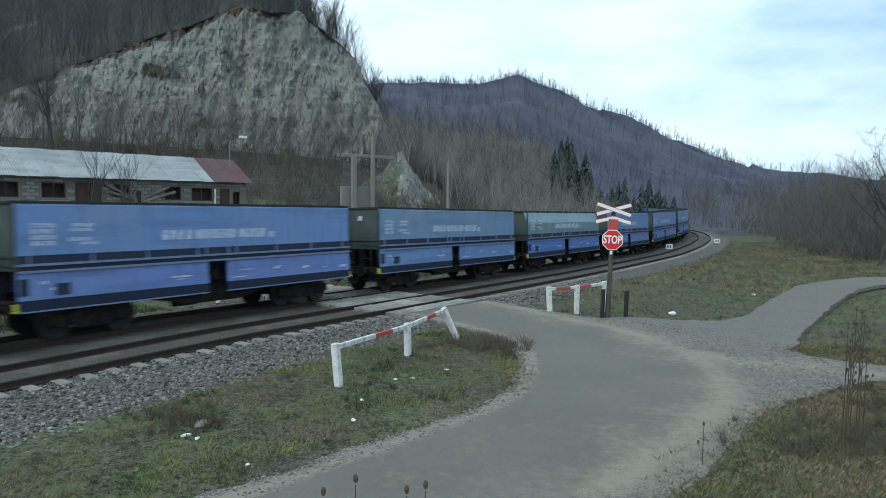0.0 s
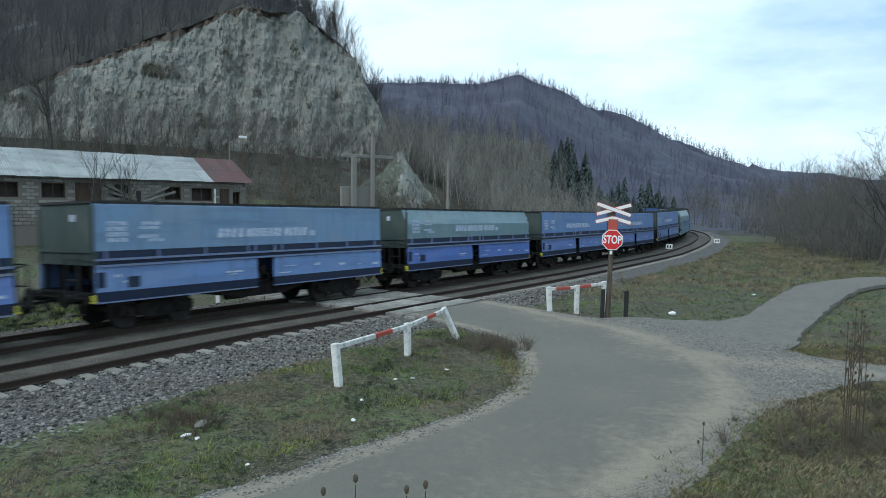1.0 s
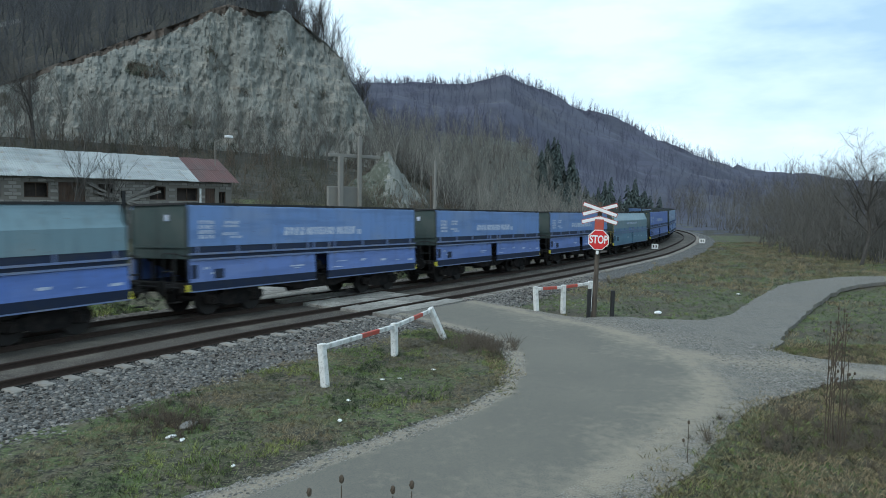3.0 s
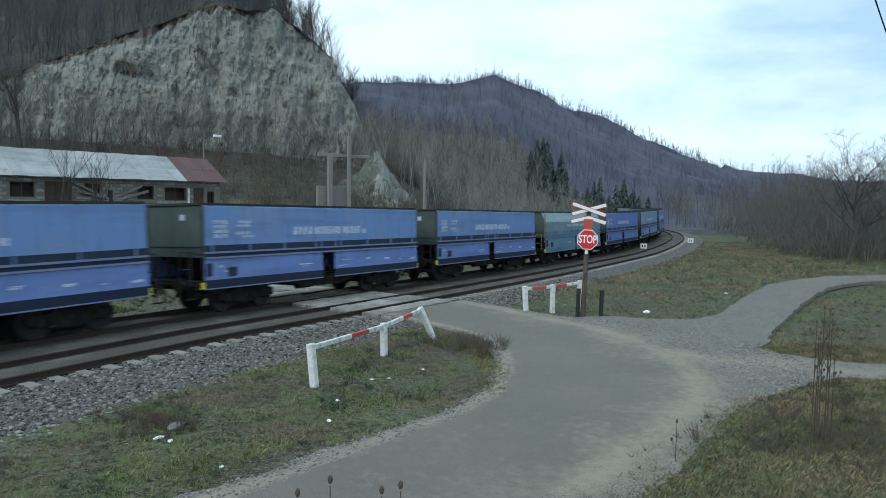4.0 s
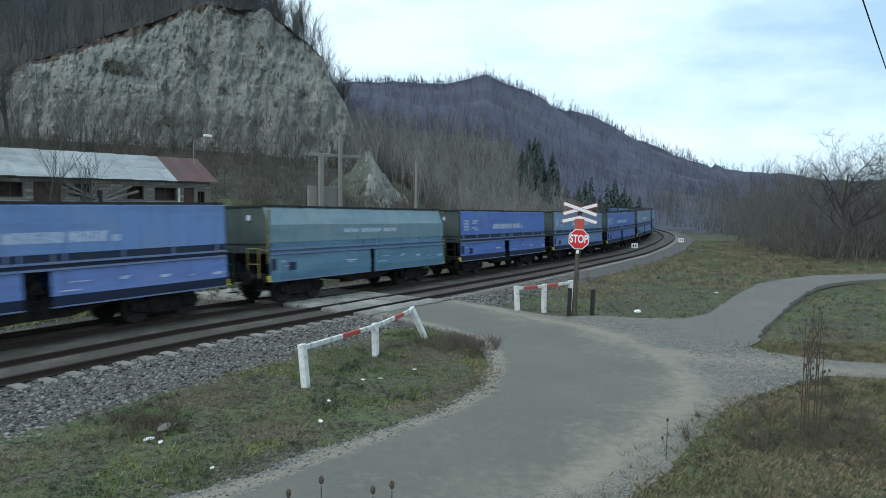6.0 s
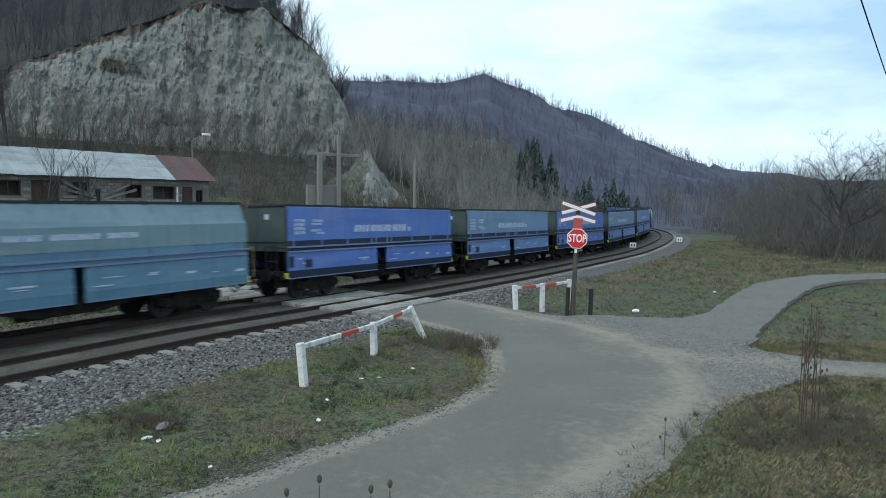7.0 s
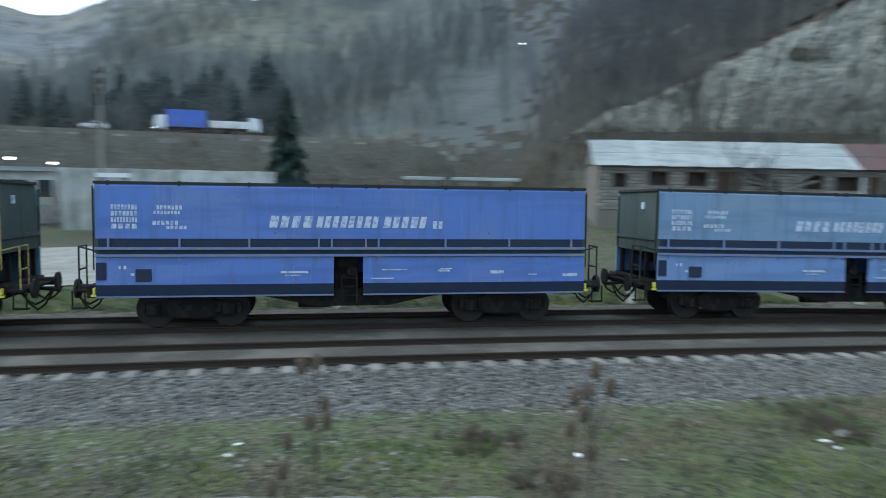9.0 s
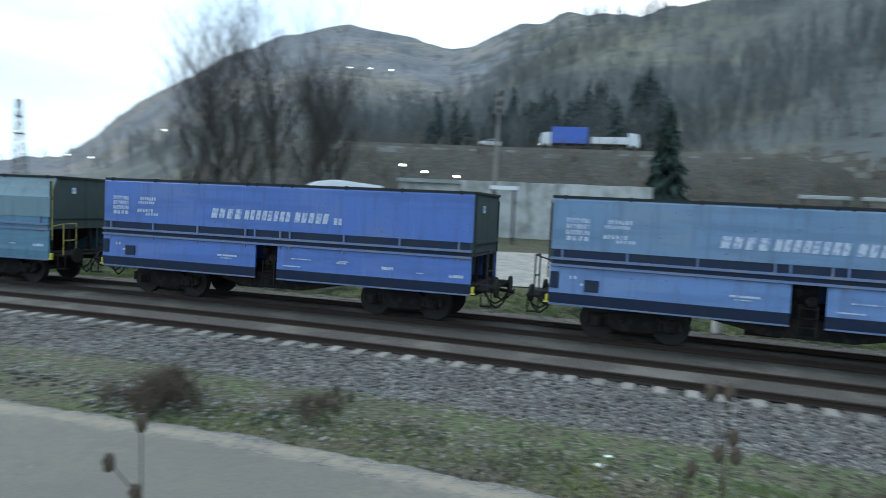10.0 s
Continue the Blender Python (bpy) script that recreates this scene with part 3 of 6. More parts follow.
BED_R = [(-14.0, -19.7), (-10.5, -12.7), (-8.1, -6.7), (-6.3, -3.4), (-4.3, -0.2), (-1.8, 3.0), (0.3, 5.8), (1.9, 7.6), (3.2, 9.2), (3.95, 10.0), (5.3, 11.9), (6.8, 13.6), (8.4, 14.8), (9.8, 16.2), (9.9, 18.0), (9.2, 20.0), (8.0, 21.6), (6.6, 23.2), (5.0, 24.3), (3.4, 26.1), (2.0, 27.9)]
PATH_A = [(4.6, 23.4), (6.5, 24.3), (8.3, 23.8), (9.8, 23.9), (11.1, 25.0), (12.6, 27.2), (14.4, 29.8), (16.3, 32.4), (18.5, 35.2), (22.9, 38.7), (25.7, 39.8), (40.0, 44.0)]
PATH_B = [(6.4, 19.0), (8.6, 18.4), (10.0, 19.4), (11.4, 21.6), (13.4, 24.4), (15.4, 27.2), (18.6, 31.4), (22.0, 35.0), (27.0, 37.6), (40.0, 41.0)]
SIDE_A = [(6.5, 15.5), (8.6, 18.3), (9.85, 18.3), (10.6, 17.6), (12.5, 16.9), (16, 15.6), (22, 13.2), (30, 10.6)]
SIDE_B = [(6.2, 13.4), (7.4, 14.2), (8.8, 15.1), (10.45, 15.7), (14, 14.5), (20, 12.2), (30, 9.2)]
LANE = [(5.4, 20.6), (6.9, 18.3), (8.6, 17.0), (11.0, 16.3), (14.0, 15.3), (20.0, 13.0)]


def build_roads():
    ribbon("gravel_verge", ragged(smooth_line(BED_L), 0.14, 2), ragged(smooth_line(BED_R), 0.1, 4), -0.180, "gravel_bed", "pale loose gravel verge along the asphalt road", "gravel", 0.2, 30, 0.022)
    ribbon("path", ragged(smooth_line(PATH_A), 0.12, 6), ragged(smooth_line(PATH_B), 0.12, 8), -0.184, "gravel_bed", "grey gravel side track branching from the road", "path", 0.2, 20, 0.018)
    ribbon("path", ragged(smooth_line(SIDE_A), 0.1, 12), ragged(smooth_line(SIDE_B), 0.1, 13), -0.188, "gravel_bed", "dusty gravel lane joining the bend of the road", "path", 0.2, 20, 0.016)
    ribbon("road", ragged(smooth_line(ROAD_L), 0.08, 1), ragged(smooth_line(ROAD_R), 0.1, 3), -0.176, "asphalt", "worn grey asphalt road bending to the level crossing", "road", 0.2, 34, 0.014)


build_roads()


def strip(s0, s1, step, profile, material, name):
    """Sweeps a closed cross profile of (offset, z) along the line of the tracks."""
    v, f = [], []
    ss = np.arange(s0, s1 + 1e-6, step)
    k = len(profile)
    for s in ss:
        for o, z in profile:
            x, y, h = on_track(s, o)
            v.append((x, y, z + track_z(s)))
    for i in range(len(ss) - 1):
        for j in range(k):
            a, b = i * k + j, i * k + (j + 1) % k
            f.append((a, b, b + k, a + k))
    return mesh_from(name, v, f, material)



def build_tracks():
    bed = strip(-120, 14, 2.0, [(-4.6, -0.36), (-3.6, -0.24), (-1.3, -0.19), (6.2, -0.20), (7.2, -0.6), (-4.6, -0.7)], "ballast_fine", "ballast_bed")
    bed2 = strip(14, 200, 2.0, [(-2.9, -0.5), (-2.2, -0.26), (-1.3, -0.19), (6.2, -0.20), (7.2, -0.6), (-2.9, -0.7)], "ballast_fine", "ballast_bed")
    tagged(new("ballast_bed", bed2), "grey crushed-stone ballast bed round the bend", "ballast", "", "structure")
    tagged(new("ballast_bed", bed), "grey crushed-stone ballast bed under both tracks", "ballast", "", "structure")
    for off, w in ((NEAR, 0.66), (FAR, 0.66)):
        fill = strip(-110, 180, 2.0, [(off - w, -0.142), (off + w, -0.142), (off + w, -0.3), (off - w, -0.3)], "dark_bed", "track_fill")
        tagged(new("track_fill", fill), "dark oily ballast between the rails", "ballast", "", "structure")
    fill = strip(-110, 180, 2.0, [(1.58, -0.138), (3.28, -0.138), (3.28, -0.3), (1.58, -0.3)], "dark_bed", "track_fill")
    tagged(new("track_fill", fill), "brown dusty ballast between the two tracks", "ballast", "", "structure")
    fill = strip(-110, 180, 2.0, [(4.94, -0.138), (6.6, -0.2), (6.6, -0.4), (4.94, -0.3)], "dark_bed", "track_fill")
    tagged(new("track_fill", fill), "brown dusty ballast beyond the far track", "ballast", "", "structure")
    for nm, off in (("near", NEAR), ("far", FAR)):
        e = empty("railway_track", Matrix(), "rusty steel rails on pale concrete sleepers" if nm == "near" else "rusty rails under the freight train", "track")
        for side in (-1, 1):
            c = off + side * GAUGE / 2
            rail = strip(-120, 200, 1.0, [(c - 0.036, 0), (c + 0.036, 0), (c + 0.036, -0.035), (c + 0.012, -0.055), (c + 0.012, -0.13), (c + 0.07, -0.15), (c - 0.07, -0.15), (c - 0.012, -0.13), (c - 0.012, -0.055), (c - 0.036, -0.035)], "rust", "rail")
            ob = new("rail", rail)
            ob.parent = e
        bm = nb()
        box(bm, -0.13, 0.13, -1.28, 1.28, -0.30, -0.152, 0.02)
        me = bpy.data.meshes.new("sleeper")
        bm.to_mesh(me)
        bm.free()
        me.materials.append(M["sleeper"])
        for s in np.arange(-60, 110, 0.62):
            if 5.8 < s < 11.0:
                continue
            x, y, h = on_track(s, off)
            ob = new("sleeper", me)
            ob.parent = e
            ob.matrix_basis = pose(x, y, 0.004 * math.sin(s * 7) + track_z(s), 0, 0, 90 - math.degrees(h) + 0.8 * math.sin(s * 3))


build_tracks()
# ---------------------------------------------------------------- level crossing


def build_crossing():
    e = tagged(new("crossing_slabs"), "pale worn concrete slabs of the level crossing", "crossing", "", "structure")
    rng = random.Random(4)
    for off0, off1, n in ((-2.6, -0.12, 3), (0.12, 1.36, 1), (1.64, 3.22, 2), (3.48, 4.72, 1), (4.98, 8.2, 3)):
        for k in range(n):
            a, b = off0 + (off1 - off0) * k / n, off0 + (off1 - off0) * (k + 1) / n
            for q in range(5):
                s = 6.0 + q
                bm = nb()
                x, y, h = on_track(s + 0.5, (a + b) / 2)
                w = (b - a) / 2 - 0.02
                box(bm, -0.48, 0.48, -w, w, -0.2, 0, 0.015)
                o = part("slab", bm, "slab", e)
                o.matrix_basis = pose(x, y, track_z(s + 0.5) - 0.02 + rng.uniform(-0.015, 0.012) - (0.09 if a < -1.5 else 0.03 if a < 0 else 0), rng.uniform(-0.6, 0.6), rng.uniform(-0.6, 0.6), 90 - math.degrees(h))


build_crossing()


def barrier(name_pts, heights, red_from, label):
    """White timber posts with a painted rail. name_pts: feet of the posts; heights: their tops."""
    e = empty("barrier_fence", Matrix.Translation((*name_pts[0], -0.2)), label, "fence", "crossing fences")
    inv = e.matrix_world.inverted()
    for (x, y), (tx, ty, tz) in zip(name_pts, heights):
        bm = nb()
        box(bm, -0.085, 0.085, -0.075, 0.075, -0.25, 1.0, 0.02)
        foot, tip = Vector((x, y, -0.2)), Vector((tx, ty, tz))
        o = part("post", bm, "white_paint", e)
        d = tip - foot
        yaw = math.atan2(heights[1][1] - heights[0][1], heights[1][0] - heights[0][0])
        o.matrix_basis = inv @ Matrix.Translation(foot) @ Vector((0, 0, 1)).rotation_difference(d).to_matrix().to_4x4() @ Matrix.Rotation(yaw, 4, "Z") @ Matrix.Diagonal((1, 1, d.length, 1))
    for i in range(len(heights) - 1):
        a, b = Vector(heights[i]) - Vector((0, 0, 0.09)), Vector(heights[i + 1]) - Vector((0, 0, 0.09))
        n = 4
        for k in range(n):
            p, q = a.lerp(b, k / n), a.lerp(b, (k + 1) / n)
            bm = nb()
            L = (q - p).length
            box(bm, -0.001, L + 0.001, -0.04, 0.04, -0.055, 0.055, 0.012)
            o = part("rail", bm, "red_paint" if (k in red_from[i]) else "white_paint", e, "red painted length of rail" if k in red_from[i] else "")
            o.matrix_basis = inv @ Matrix.Translation(p) @ Vector((1, 0, 0)).rotation_difference(q - p).to_matrix().to_4x4()
    return e


barrier([(-2.19, 14.66), (-0.86, 17.73), (0.45, 20.2)], [(-2.28, 14.7, 0.72), (-0.88, 17.75, 0.64), (0.05, 20.0, 0.70)], [(2,), (2,)], "white timber crossing fence with red bands, its end post leaning")
barrier([(3.99, 25.25), (5.1, 25.9), (6.3, 26.6)], [(3.93, 25.25, 0.72), (5.1, 25.9, 0.72), (6.28, 26.6, 0.80)], [(1, 2), (0, 1)], "white timber crossing fence with faded red bands beside the sign")


def build_sign():
    x, y = 5.97, 24.64
    dx, dy = -x, -y
    yaw = math.degrees(math.atan2(dy, dx)) + 90
    e = empty("crossing_sign", pose(x, y, -0.2, 0, 1.6, yaw + 4), "red STOP sign and crossbuck on a dark wooden post", "sign")
    bm = nb()
    cyl(bm, (0, 0, -0.3), (0, 0, 4.05), 0.10, 10, 0.075)
    part("post", bm, "post_wood", e)
    bm = nb()
    box(bm, -0.16, 0.16, -0.19, -0.11, 2.62, 3.45, 0.01)
    part("backboard", bm, "red_paint", e, "faded dark red board")
    bm = nb()
    bmesh.ops.create_cone(bm, cap_ends=True, segments=8, radius1=0.385, radius2=0.385, depth=0.02, matrix=pose(0, -0.21, 2.72, 90) @ Matrix.Rotation(radians(22.5), 4, "Z"))
    plate = part("stop_plate", bm, "sign_white", e, "white-edged octagonal plate")
    bm = nb()
    bmesh.ops.create_cone(bm, cap_ends=True, segments=8, radius1=0.355, radius2=0.355, depth=0.02, matrix=pose(0, -0.216, 2.72, 90) @ Matrix.Rotation(radians(22.5), 4, "Z"))
    part("stop_face", bm, "stop_red", plate, "red octagonal face")
    cu = bpy.data.curves.new("stop_text", "FONT")
    cu.body, cu.size, cu.align_x, cu.align_y, cu.extrude, cu.offset = "STOP", 0.265, "CENTER", "CENTER", 0.003, 0.006
    tmp = bpy.data.objects.new("stop_text", cu)
    scene.collection.objects.link(tmp)
    dg = bpy.context.evaluated_depsgraph_get()
    me = bpy.data.meshes.new_from_object(tmp.evaluated_get(dg))
    bpy.data.objects.remove(tmp)
    me.materials.clear()
    me.materials.append(M["sign_white"])
    for v in me.vertices:
        v.co.y *= 1.5
    t = new("stop_text", me)
    t.parent = plate
    t.matrix_basis = pose(0, -0.231, 2.72, 90)
    for nm, a, b, z in (("crossbuck_arm", (-0.60, 3.60), (0.60, 3.98), 0), ("crossbuck_arm", (-0.60, 3.98), (0.60, 3.60), 1)):
        v = Vector((b[0] - a[0], 0, b[1] - a[1]))
        for w, m, off in ((0.075, "red_paint", 0.0), (0.055, "sign_white", -0.012)):
            bm = nb()
            box(bm, -v.length / 2 + (0.02 if off else 0), v.length / 2 - (0.02 if off else 0), -0.012, 0.012, -w, w)
            o = part("crossbuck_arm" if not off else "crossbuck_face", bm, m, e)
            o.matrix_basis = Matrix.Translation((0, -0.13 - 0.026 * z + off, (a[1] + b[1]) / 2)) @ Vector((1, 0, 0)).rotation_difference(v).to_matrix().to_4x4()
    for sx in (-1, 1):
        v = Vector((sx * 0.62, 0, -0.17))
        for w, m, off in ((0.075, "red_paint", 0.0), (0.055, "sign_white", -0.012)):
            bm = nb()
            box(bm, 0, v.length - (0.02 if off else 0), -0.012, 0.012, -w, w)
            o = part("chevron_arm" if not off else "chevron_face", bm, m, e)
            o.matrix_basis = Matrix.Translation((0, -0.13 + off, 3.50)) @ Vector((sx, 0, 0)).rotation_difference(v).to_matrix().to_4x4() @ (Matrix() if sx > 0 else Matrix.Rotation(math.pi, 4, "Y"))
    bm = nb()
    box(bm, -0.06, 0.03, -0.2, -0.1, 2.2, 2.33, 0.01)
    part("reflector_box", bm, "sign_white", e)
    for px, py, hh in ((5.75, 24.5, 0.75), (6.55, 24.35, 0.72)):
        p = empty("stub_post", pose(px, py, -0.2, 0, 1, 20), "short black wooden stub post beside the sign", "post", "stub posts")
        bm = nb()
        box(bm, -0.06, 0.06, -0.06, 0.06, -0.2, hh + 0.2, 0.012)
        part("post", bm, "black_paint", p)


build_sign()

# ---------------------------------------------------------------- the freight train
PITCH, BODY, SPEED, LEAD = 14.14, 12.18, 12.67, -4.37
HB = BODY / 2
RIBS = (-5.8, -4.19, -2.56, -0.88, -0.56, 0.29, 0.61, 2.33, 4.02, 5.72)
# the small unevenness of its run: seconds, metres along the line
RUN_T, RUN_S = (0, 2.5, 4, 4.5, 5, 5.5, 7, 7.5, 8, 8.5, 9, 9.5, 10), (-0.5, 0.75, 0.08, 0.36, 0.3, 0.65, -0.07, -0.5, -0.3, -0.2, 0.1, 0.22, 0.22)


def lettering(e, rows):
    """Rows of slim bars: x from, x to, z from, z to, how many, slant."""
    bm = nb()

    def bar(a, b, z0, z1, s0, s1):
        y = -1.462
        v = [bm.verts.new(p) for p in ((a + s0, y, z0), (b + s0, y, z0), (b + s1, y, z1), (a + s1, y, z1))]
        bm.faces.new(v)
        w = [bm.verts.new((p.co.x, y + 0.006, p.co.z)) for p in v]
        for q in range(4):
            bm.faces.new((v[q], w[q], w[(q + 1) % 4], v[(q + 1) % 4]))

    for x0, x1, z0, z1, n, slant in rows:
        w = (x1 - x0) / n
        for k in range(n):
            a = x0 + k * w + 0.1 * w
            bar(a, a + w * (0.66 if k % 3 else 0.74), z0, z1, 0, slant)
    return tagged(part("lettering", bm, "lettering", e, "worn white stencilled lettering"), kind="stuff")


def bogie(e, x):
    b = new("bogie")
    b.parent = e
    b.matrix_basis = pose(x, 0, 0)
    for sy in (-1, 1):
        bm = nb()
        prism(bm, [(-1.22, 0.40), (-1.22, 0.62), (-0.62, 0.66), (-0.42, 0.80), (0.42, 0.80), (0.62, 0.66), (1.22, 0.62), (1.22, 0.40), (0.62, 0.36), (0.40, 0.26), (-0.40, 0.26), (-0.62, 0.36)], sy * 1.02 - 0.05, sy * 1.02 + 0.05)
        for ax in (-0.9, 0.9):
            box(bm, ax - 0.16, ax + 0.16, sy * 1.0 - 0.14, sy * 1.0 + 0.14, 0.32, 0.62, 0.03)
            cyl(bm, (ax, sy * 0.95, 0.46), (ax, sy * 1.2, 0.46), 0.11, 10)
            for q in (-0.24, 0.24):
                cyl(bm, (ax + q, sy * 1.06, 0.40), (ax + q, sy * 1.06, 0.66), 0.07, 8)
        part("side_frame", bm, "grime", b)
    bm = nb()
    box(bm, -0.25, 0.25, -1.0, 1.0, 0.46, 0.84, 0.04)
    part("bolster", bm, "grime", b)
    for ax in (-0.9, 0.9):
        bm = nb()
        cyl(bm, (0, -0.95, 0), (0, 0.95, 0), 0.08, 10)
        for sy in (-1, 1):
            cyl(bm, (0, sy * 0.69, 0), (0, sy * 0.83, 0), 0.46, 28)
            cyl(bm, (0, sy * 0.66, 0), (0, sy * 0.69, 0), 0.485, 28)
            cyl(bm, (0.24, sy * 0.83, 0), (0.24, sy * 0.845, 0), 0.05, 8)
            cyl(bm, (-0.24, sy * 0.83, 0), (-0.24, sy * 0.845, 0), 0.05, 8)
        w = part("wheelset", bm, "steel", b)
        w.matrix_basis = pose(ax, 0, 0.46)
    return b


def wagon(upper, lower, tapered, label):
    e = empty("hopper_wagon", Matrix(), label, "wagon", "hopper wagons of the train")
    top, lean = 3.58, (0.30 if tapered else 0.06)
    # upper hopper: four plates and a dark load inside
    bm = nb()
    pr = [(-1.45, 2.25), (-1.45, 2.9 if tapered else 3.5), (-1.45 + lean, top)]
    for sy in (-1, 1):
        o = [(p[0] * -sy, p[1]) for p in pr]
        i = [((abs(p[0]) - 0.05) * (1 if p[0] > 0 else -1), p[1]) for p in o]
        ring = o + i[::-1]
        a = [bm.verts.new((-HB, y, z)) for y, z in ring]
        b = [bm.verts.new((HB, y, z)) for y, z in ring]
        n = len(ring)
        bm.faces.new(a)
        bm.faces.new(b[::-1])
        for q in range(n):
            bm.faces.new((a[q], b[q], b[(q + 1) % n], a[(q + 1) % n]))
    part("side_plate", bm, upper, e)
    for sx in (-1, 1):
        bm = nb()
        w = 1.44
        ys = [(-w, 1.86), (w, 1.86), (w, 2.9 if tapered else 3.5), (w - lean, top - 0.005), (-w + lean, top - 0.005), (-w, 2.9 if tapered else 3.5)]
        a = [bm.verts.new((sx * (HB - 0.012), y, z)) for y, z in ys]
        b = [bm.verts.new((sx * (HB - 0.06), y, z)) for y, z in ys]
        bm.faces.new(a)
        bm.faces.new(b[::-1])
        for q in range(6):
            bm.faces.new((a[q], b[q], b[(q + 1) % 6], a[(q + 1) % 6]))
        box(bm, sx * HB - 0.03, sx * HB + 0.03, -1.43, -1.37, 1.9, top - 0.15)
        box(bm, sx * HB - 0.03, sx * HB + 0.03, 1.37, 1.43, 1.9, top - 0.15)
        box(bm, sx * HB - 0.03, sx * HB + 0.035, -1.4, 1.4, 2.2, 2.3)
        part("end_plate", bm, "end_green", e, "grimy dark green end plate")
        # sloping hopper end below, with the frame that carries it
        bm = nb()
        v = []
        for y in (-1.2, 1.2):
            v.append([bm.verts.new(p) for p in ((sx * (HB - 0.1), y, 1.9), (sx * (HB - 2.0), y, 0.95), (sx * (HB - 2.1), y, 0.95), (sx * (HB - 0.2), y, 1.9))])
        bm.faces.new(v[0]); bm.faces.new(v[1][::-1])
        for q in range(4):
            bm.faces.new((v[0][q], v[1][q], v[1][(q + 1) % 4], v[0][(q + 1) % 4]))
        for y in (-1.25, -0.5, 0.5, 1.25):
            box(bm, sx * (HB - 0.12) - 0.05, sx * (HB - 0.12) + 0.05, y - 0.05, y + 0.05, 1.0, 1.9)
        part("hopper_end", bm, "grime", e)
        bm = nb()
        box(bm, sx * HB - 0.25, sx * HB + 0.12, -1.35, 1.35, 0.82, 1.12, 0.02)
        part("headstock", bm, "grime", e)
        for y in (-0.88, 0.88):
            bm = nb()
            cyl(bm, (sx * (HB + 0.1), y, 1.0), (sx * (HB + 0.55), y, 1.0), 0.11, 10)
            cyl(bm, (sx * (HB + 0.55), y, 1.0), (sx * (HB + 0.62), y, 1.0), 0.24, 14)
            part("buffer", bm, "steel", e)
        bm = nb()
        cyl(bm, (sx * (HB + 0.1), 0, 0.95), (sx * (HB + 0.9), 0, 0.86), 0.05, 6)
        for y, dz in ((-0.45, 0.35), (0.45, 0.35), (-0.3, 0.5)):
            pts = [(sx * (HB + 0.1 + 0.18 * q), y, 0.9 - dz * math.sin(q / 4 * math.pi)) for q in range(5)]
            for p, q in zip(pts, pts[1:]):
                cyl(bm, p, q, 0.025, 5)
        tagged(part("coupling", bm, "grime", e), kind="stuff")
        bm = nb()
        box(bm, sx * (HB + 0.05) - 0.03, sx * (HB + 0.05) + 0.03, -1.47, -1.33, 0.92, 1.07, 0.01)
        box(bm, sx * (HB + 0.05) - 0.07, sx * (HB + 0.05) + 0.07, -1.47, -1.40, 0.86, 0.91)
        part("corner_marker", bm, "yellow", e, "yellow painted corner step")
    bm = nb()
    box(bm, -HB + 0.07, HB - 0.07, -1.12, 1.12, 3.0, 3.18)
    part("load", bm, "cargo", e, "dark load inside the hopper")
    # rim with its cleats
    bm = nb()
    for sy in (-1, 1):
        yy = sy * (1.45 - lean)
        box(bm, -HB, HB, yy - 0.045, yy + 0.045, top - 0.035, top + 0.035)
        for x in RIBS:
            box(bm, x - 0.025, x + 0.025, yy - 0.07, yy + 0.07, top - 0.06, top + 0.05)
    for sx in (-1, 1):
        box(bm, sx * HB - 0.05, sx * HB + 0.05, -1.45 + lean, 1.45 - lean, top - 0.03, top + 0.037)
    part("top_rim", bm, "black_paint", e, "dark top rim")
    for sy in (-1, 1):
        f = -sy
        bm = nb()
        box(bm, -HB, HB, sy * 1.40 - 0.03, sy * 1.40 + 0.03, 1.83, 2.25)
        part("waist_band", bm, "navy" if lower != "teal" else "teal", e)
        for z in (2.015, 1.845):
            bm = nb()
            box(bm, -HB, HB, sy * 1.47 - 0.05, sy * 1.47 + 0.03, z - 0.03, z + 0.03)
            part("ledge", bm, "ledge", e)
        for x in RIBS:
            bm = nb()
            box(bm, x - 0.022, x + 0.022, sy * 1.45 - 0.035, sy * 1.45 + 0.035, 2.045, 2.27)
            part("rib", bm, "ledge", e)
            bm = nb()
            box(bm, x - 0.022, x + 0.022, sy * 1.45 - 0.035, sy * 1.45 + 0.035, 1.72, 1.815)
            part("rib", bm, "ledge", e)
        gap = (-0.51, 0.22) if lower != "teal" else (-0.12, 0.2)
        for x0, x1 in ((-HB, gap[0]), (gap[1], HB)):
            bm = nb()
            prof = [(1.42, 1.82), (1.46, 1.80), (1.49, 1.14), (1.42, 1.14)]
            a = [bm.verts.new((x0, sy * y, z)) for y, z in prof]
            b = [bm.verts.new((x1, sy * y, z)) for y, z in prof]
            bm.faces.new(a); bm.faces.new(b[::-1])
            for q in range(4):
                bm.faces.new((a[q], b[q], b[(q + 1) % 4], a[(q + 1) % 4]))
            part("side_flap", bm, lower, e)
            bm = nb()
            prof = [(1.40, 1.14), (1.495, 1.138), (1.47, 0.87), (1.40, 0.87)]
            a = [bm.verts.new((x0, sy * y, z)) for y, z in prof]
            b = [bm.verts.new((x1, sy * y, z)) for y, z in prof]
            bm.faces.new(a); bm.faces.new(b[::-1])
            for q in range(4):
                bm.faces.new((a[q], b[q], b[(q + 1) % 4], a[(q + 1) % 4]))
            part("skirt", bm, "navy" if lower != "teal" else "teal", e)
            bm = nb()
            box(bm, x0, x1, sy * 1.46 - 0.03, sy * 1.46 + 0.03, 0.83, 0.868)
            part("skirt_ledge", bm, "ledge", e)
        # ladder below the gap
        bm = nb()
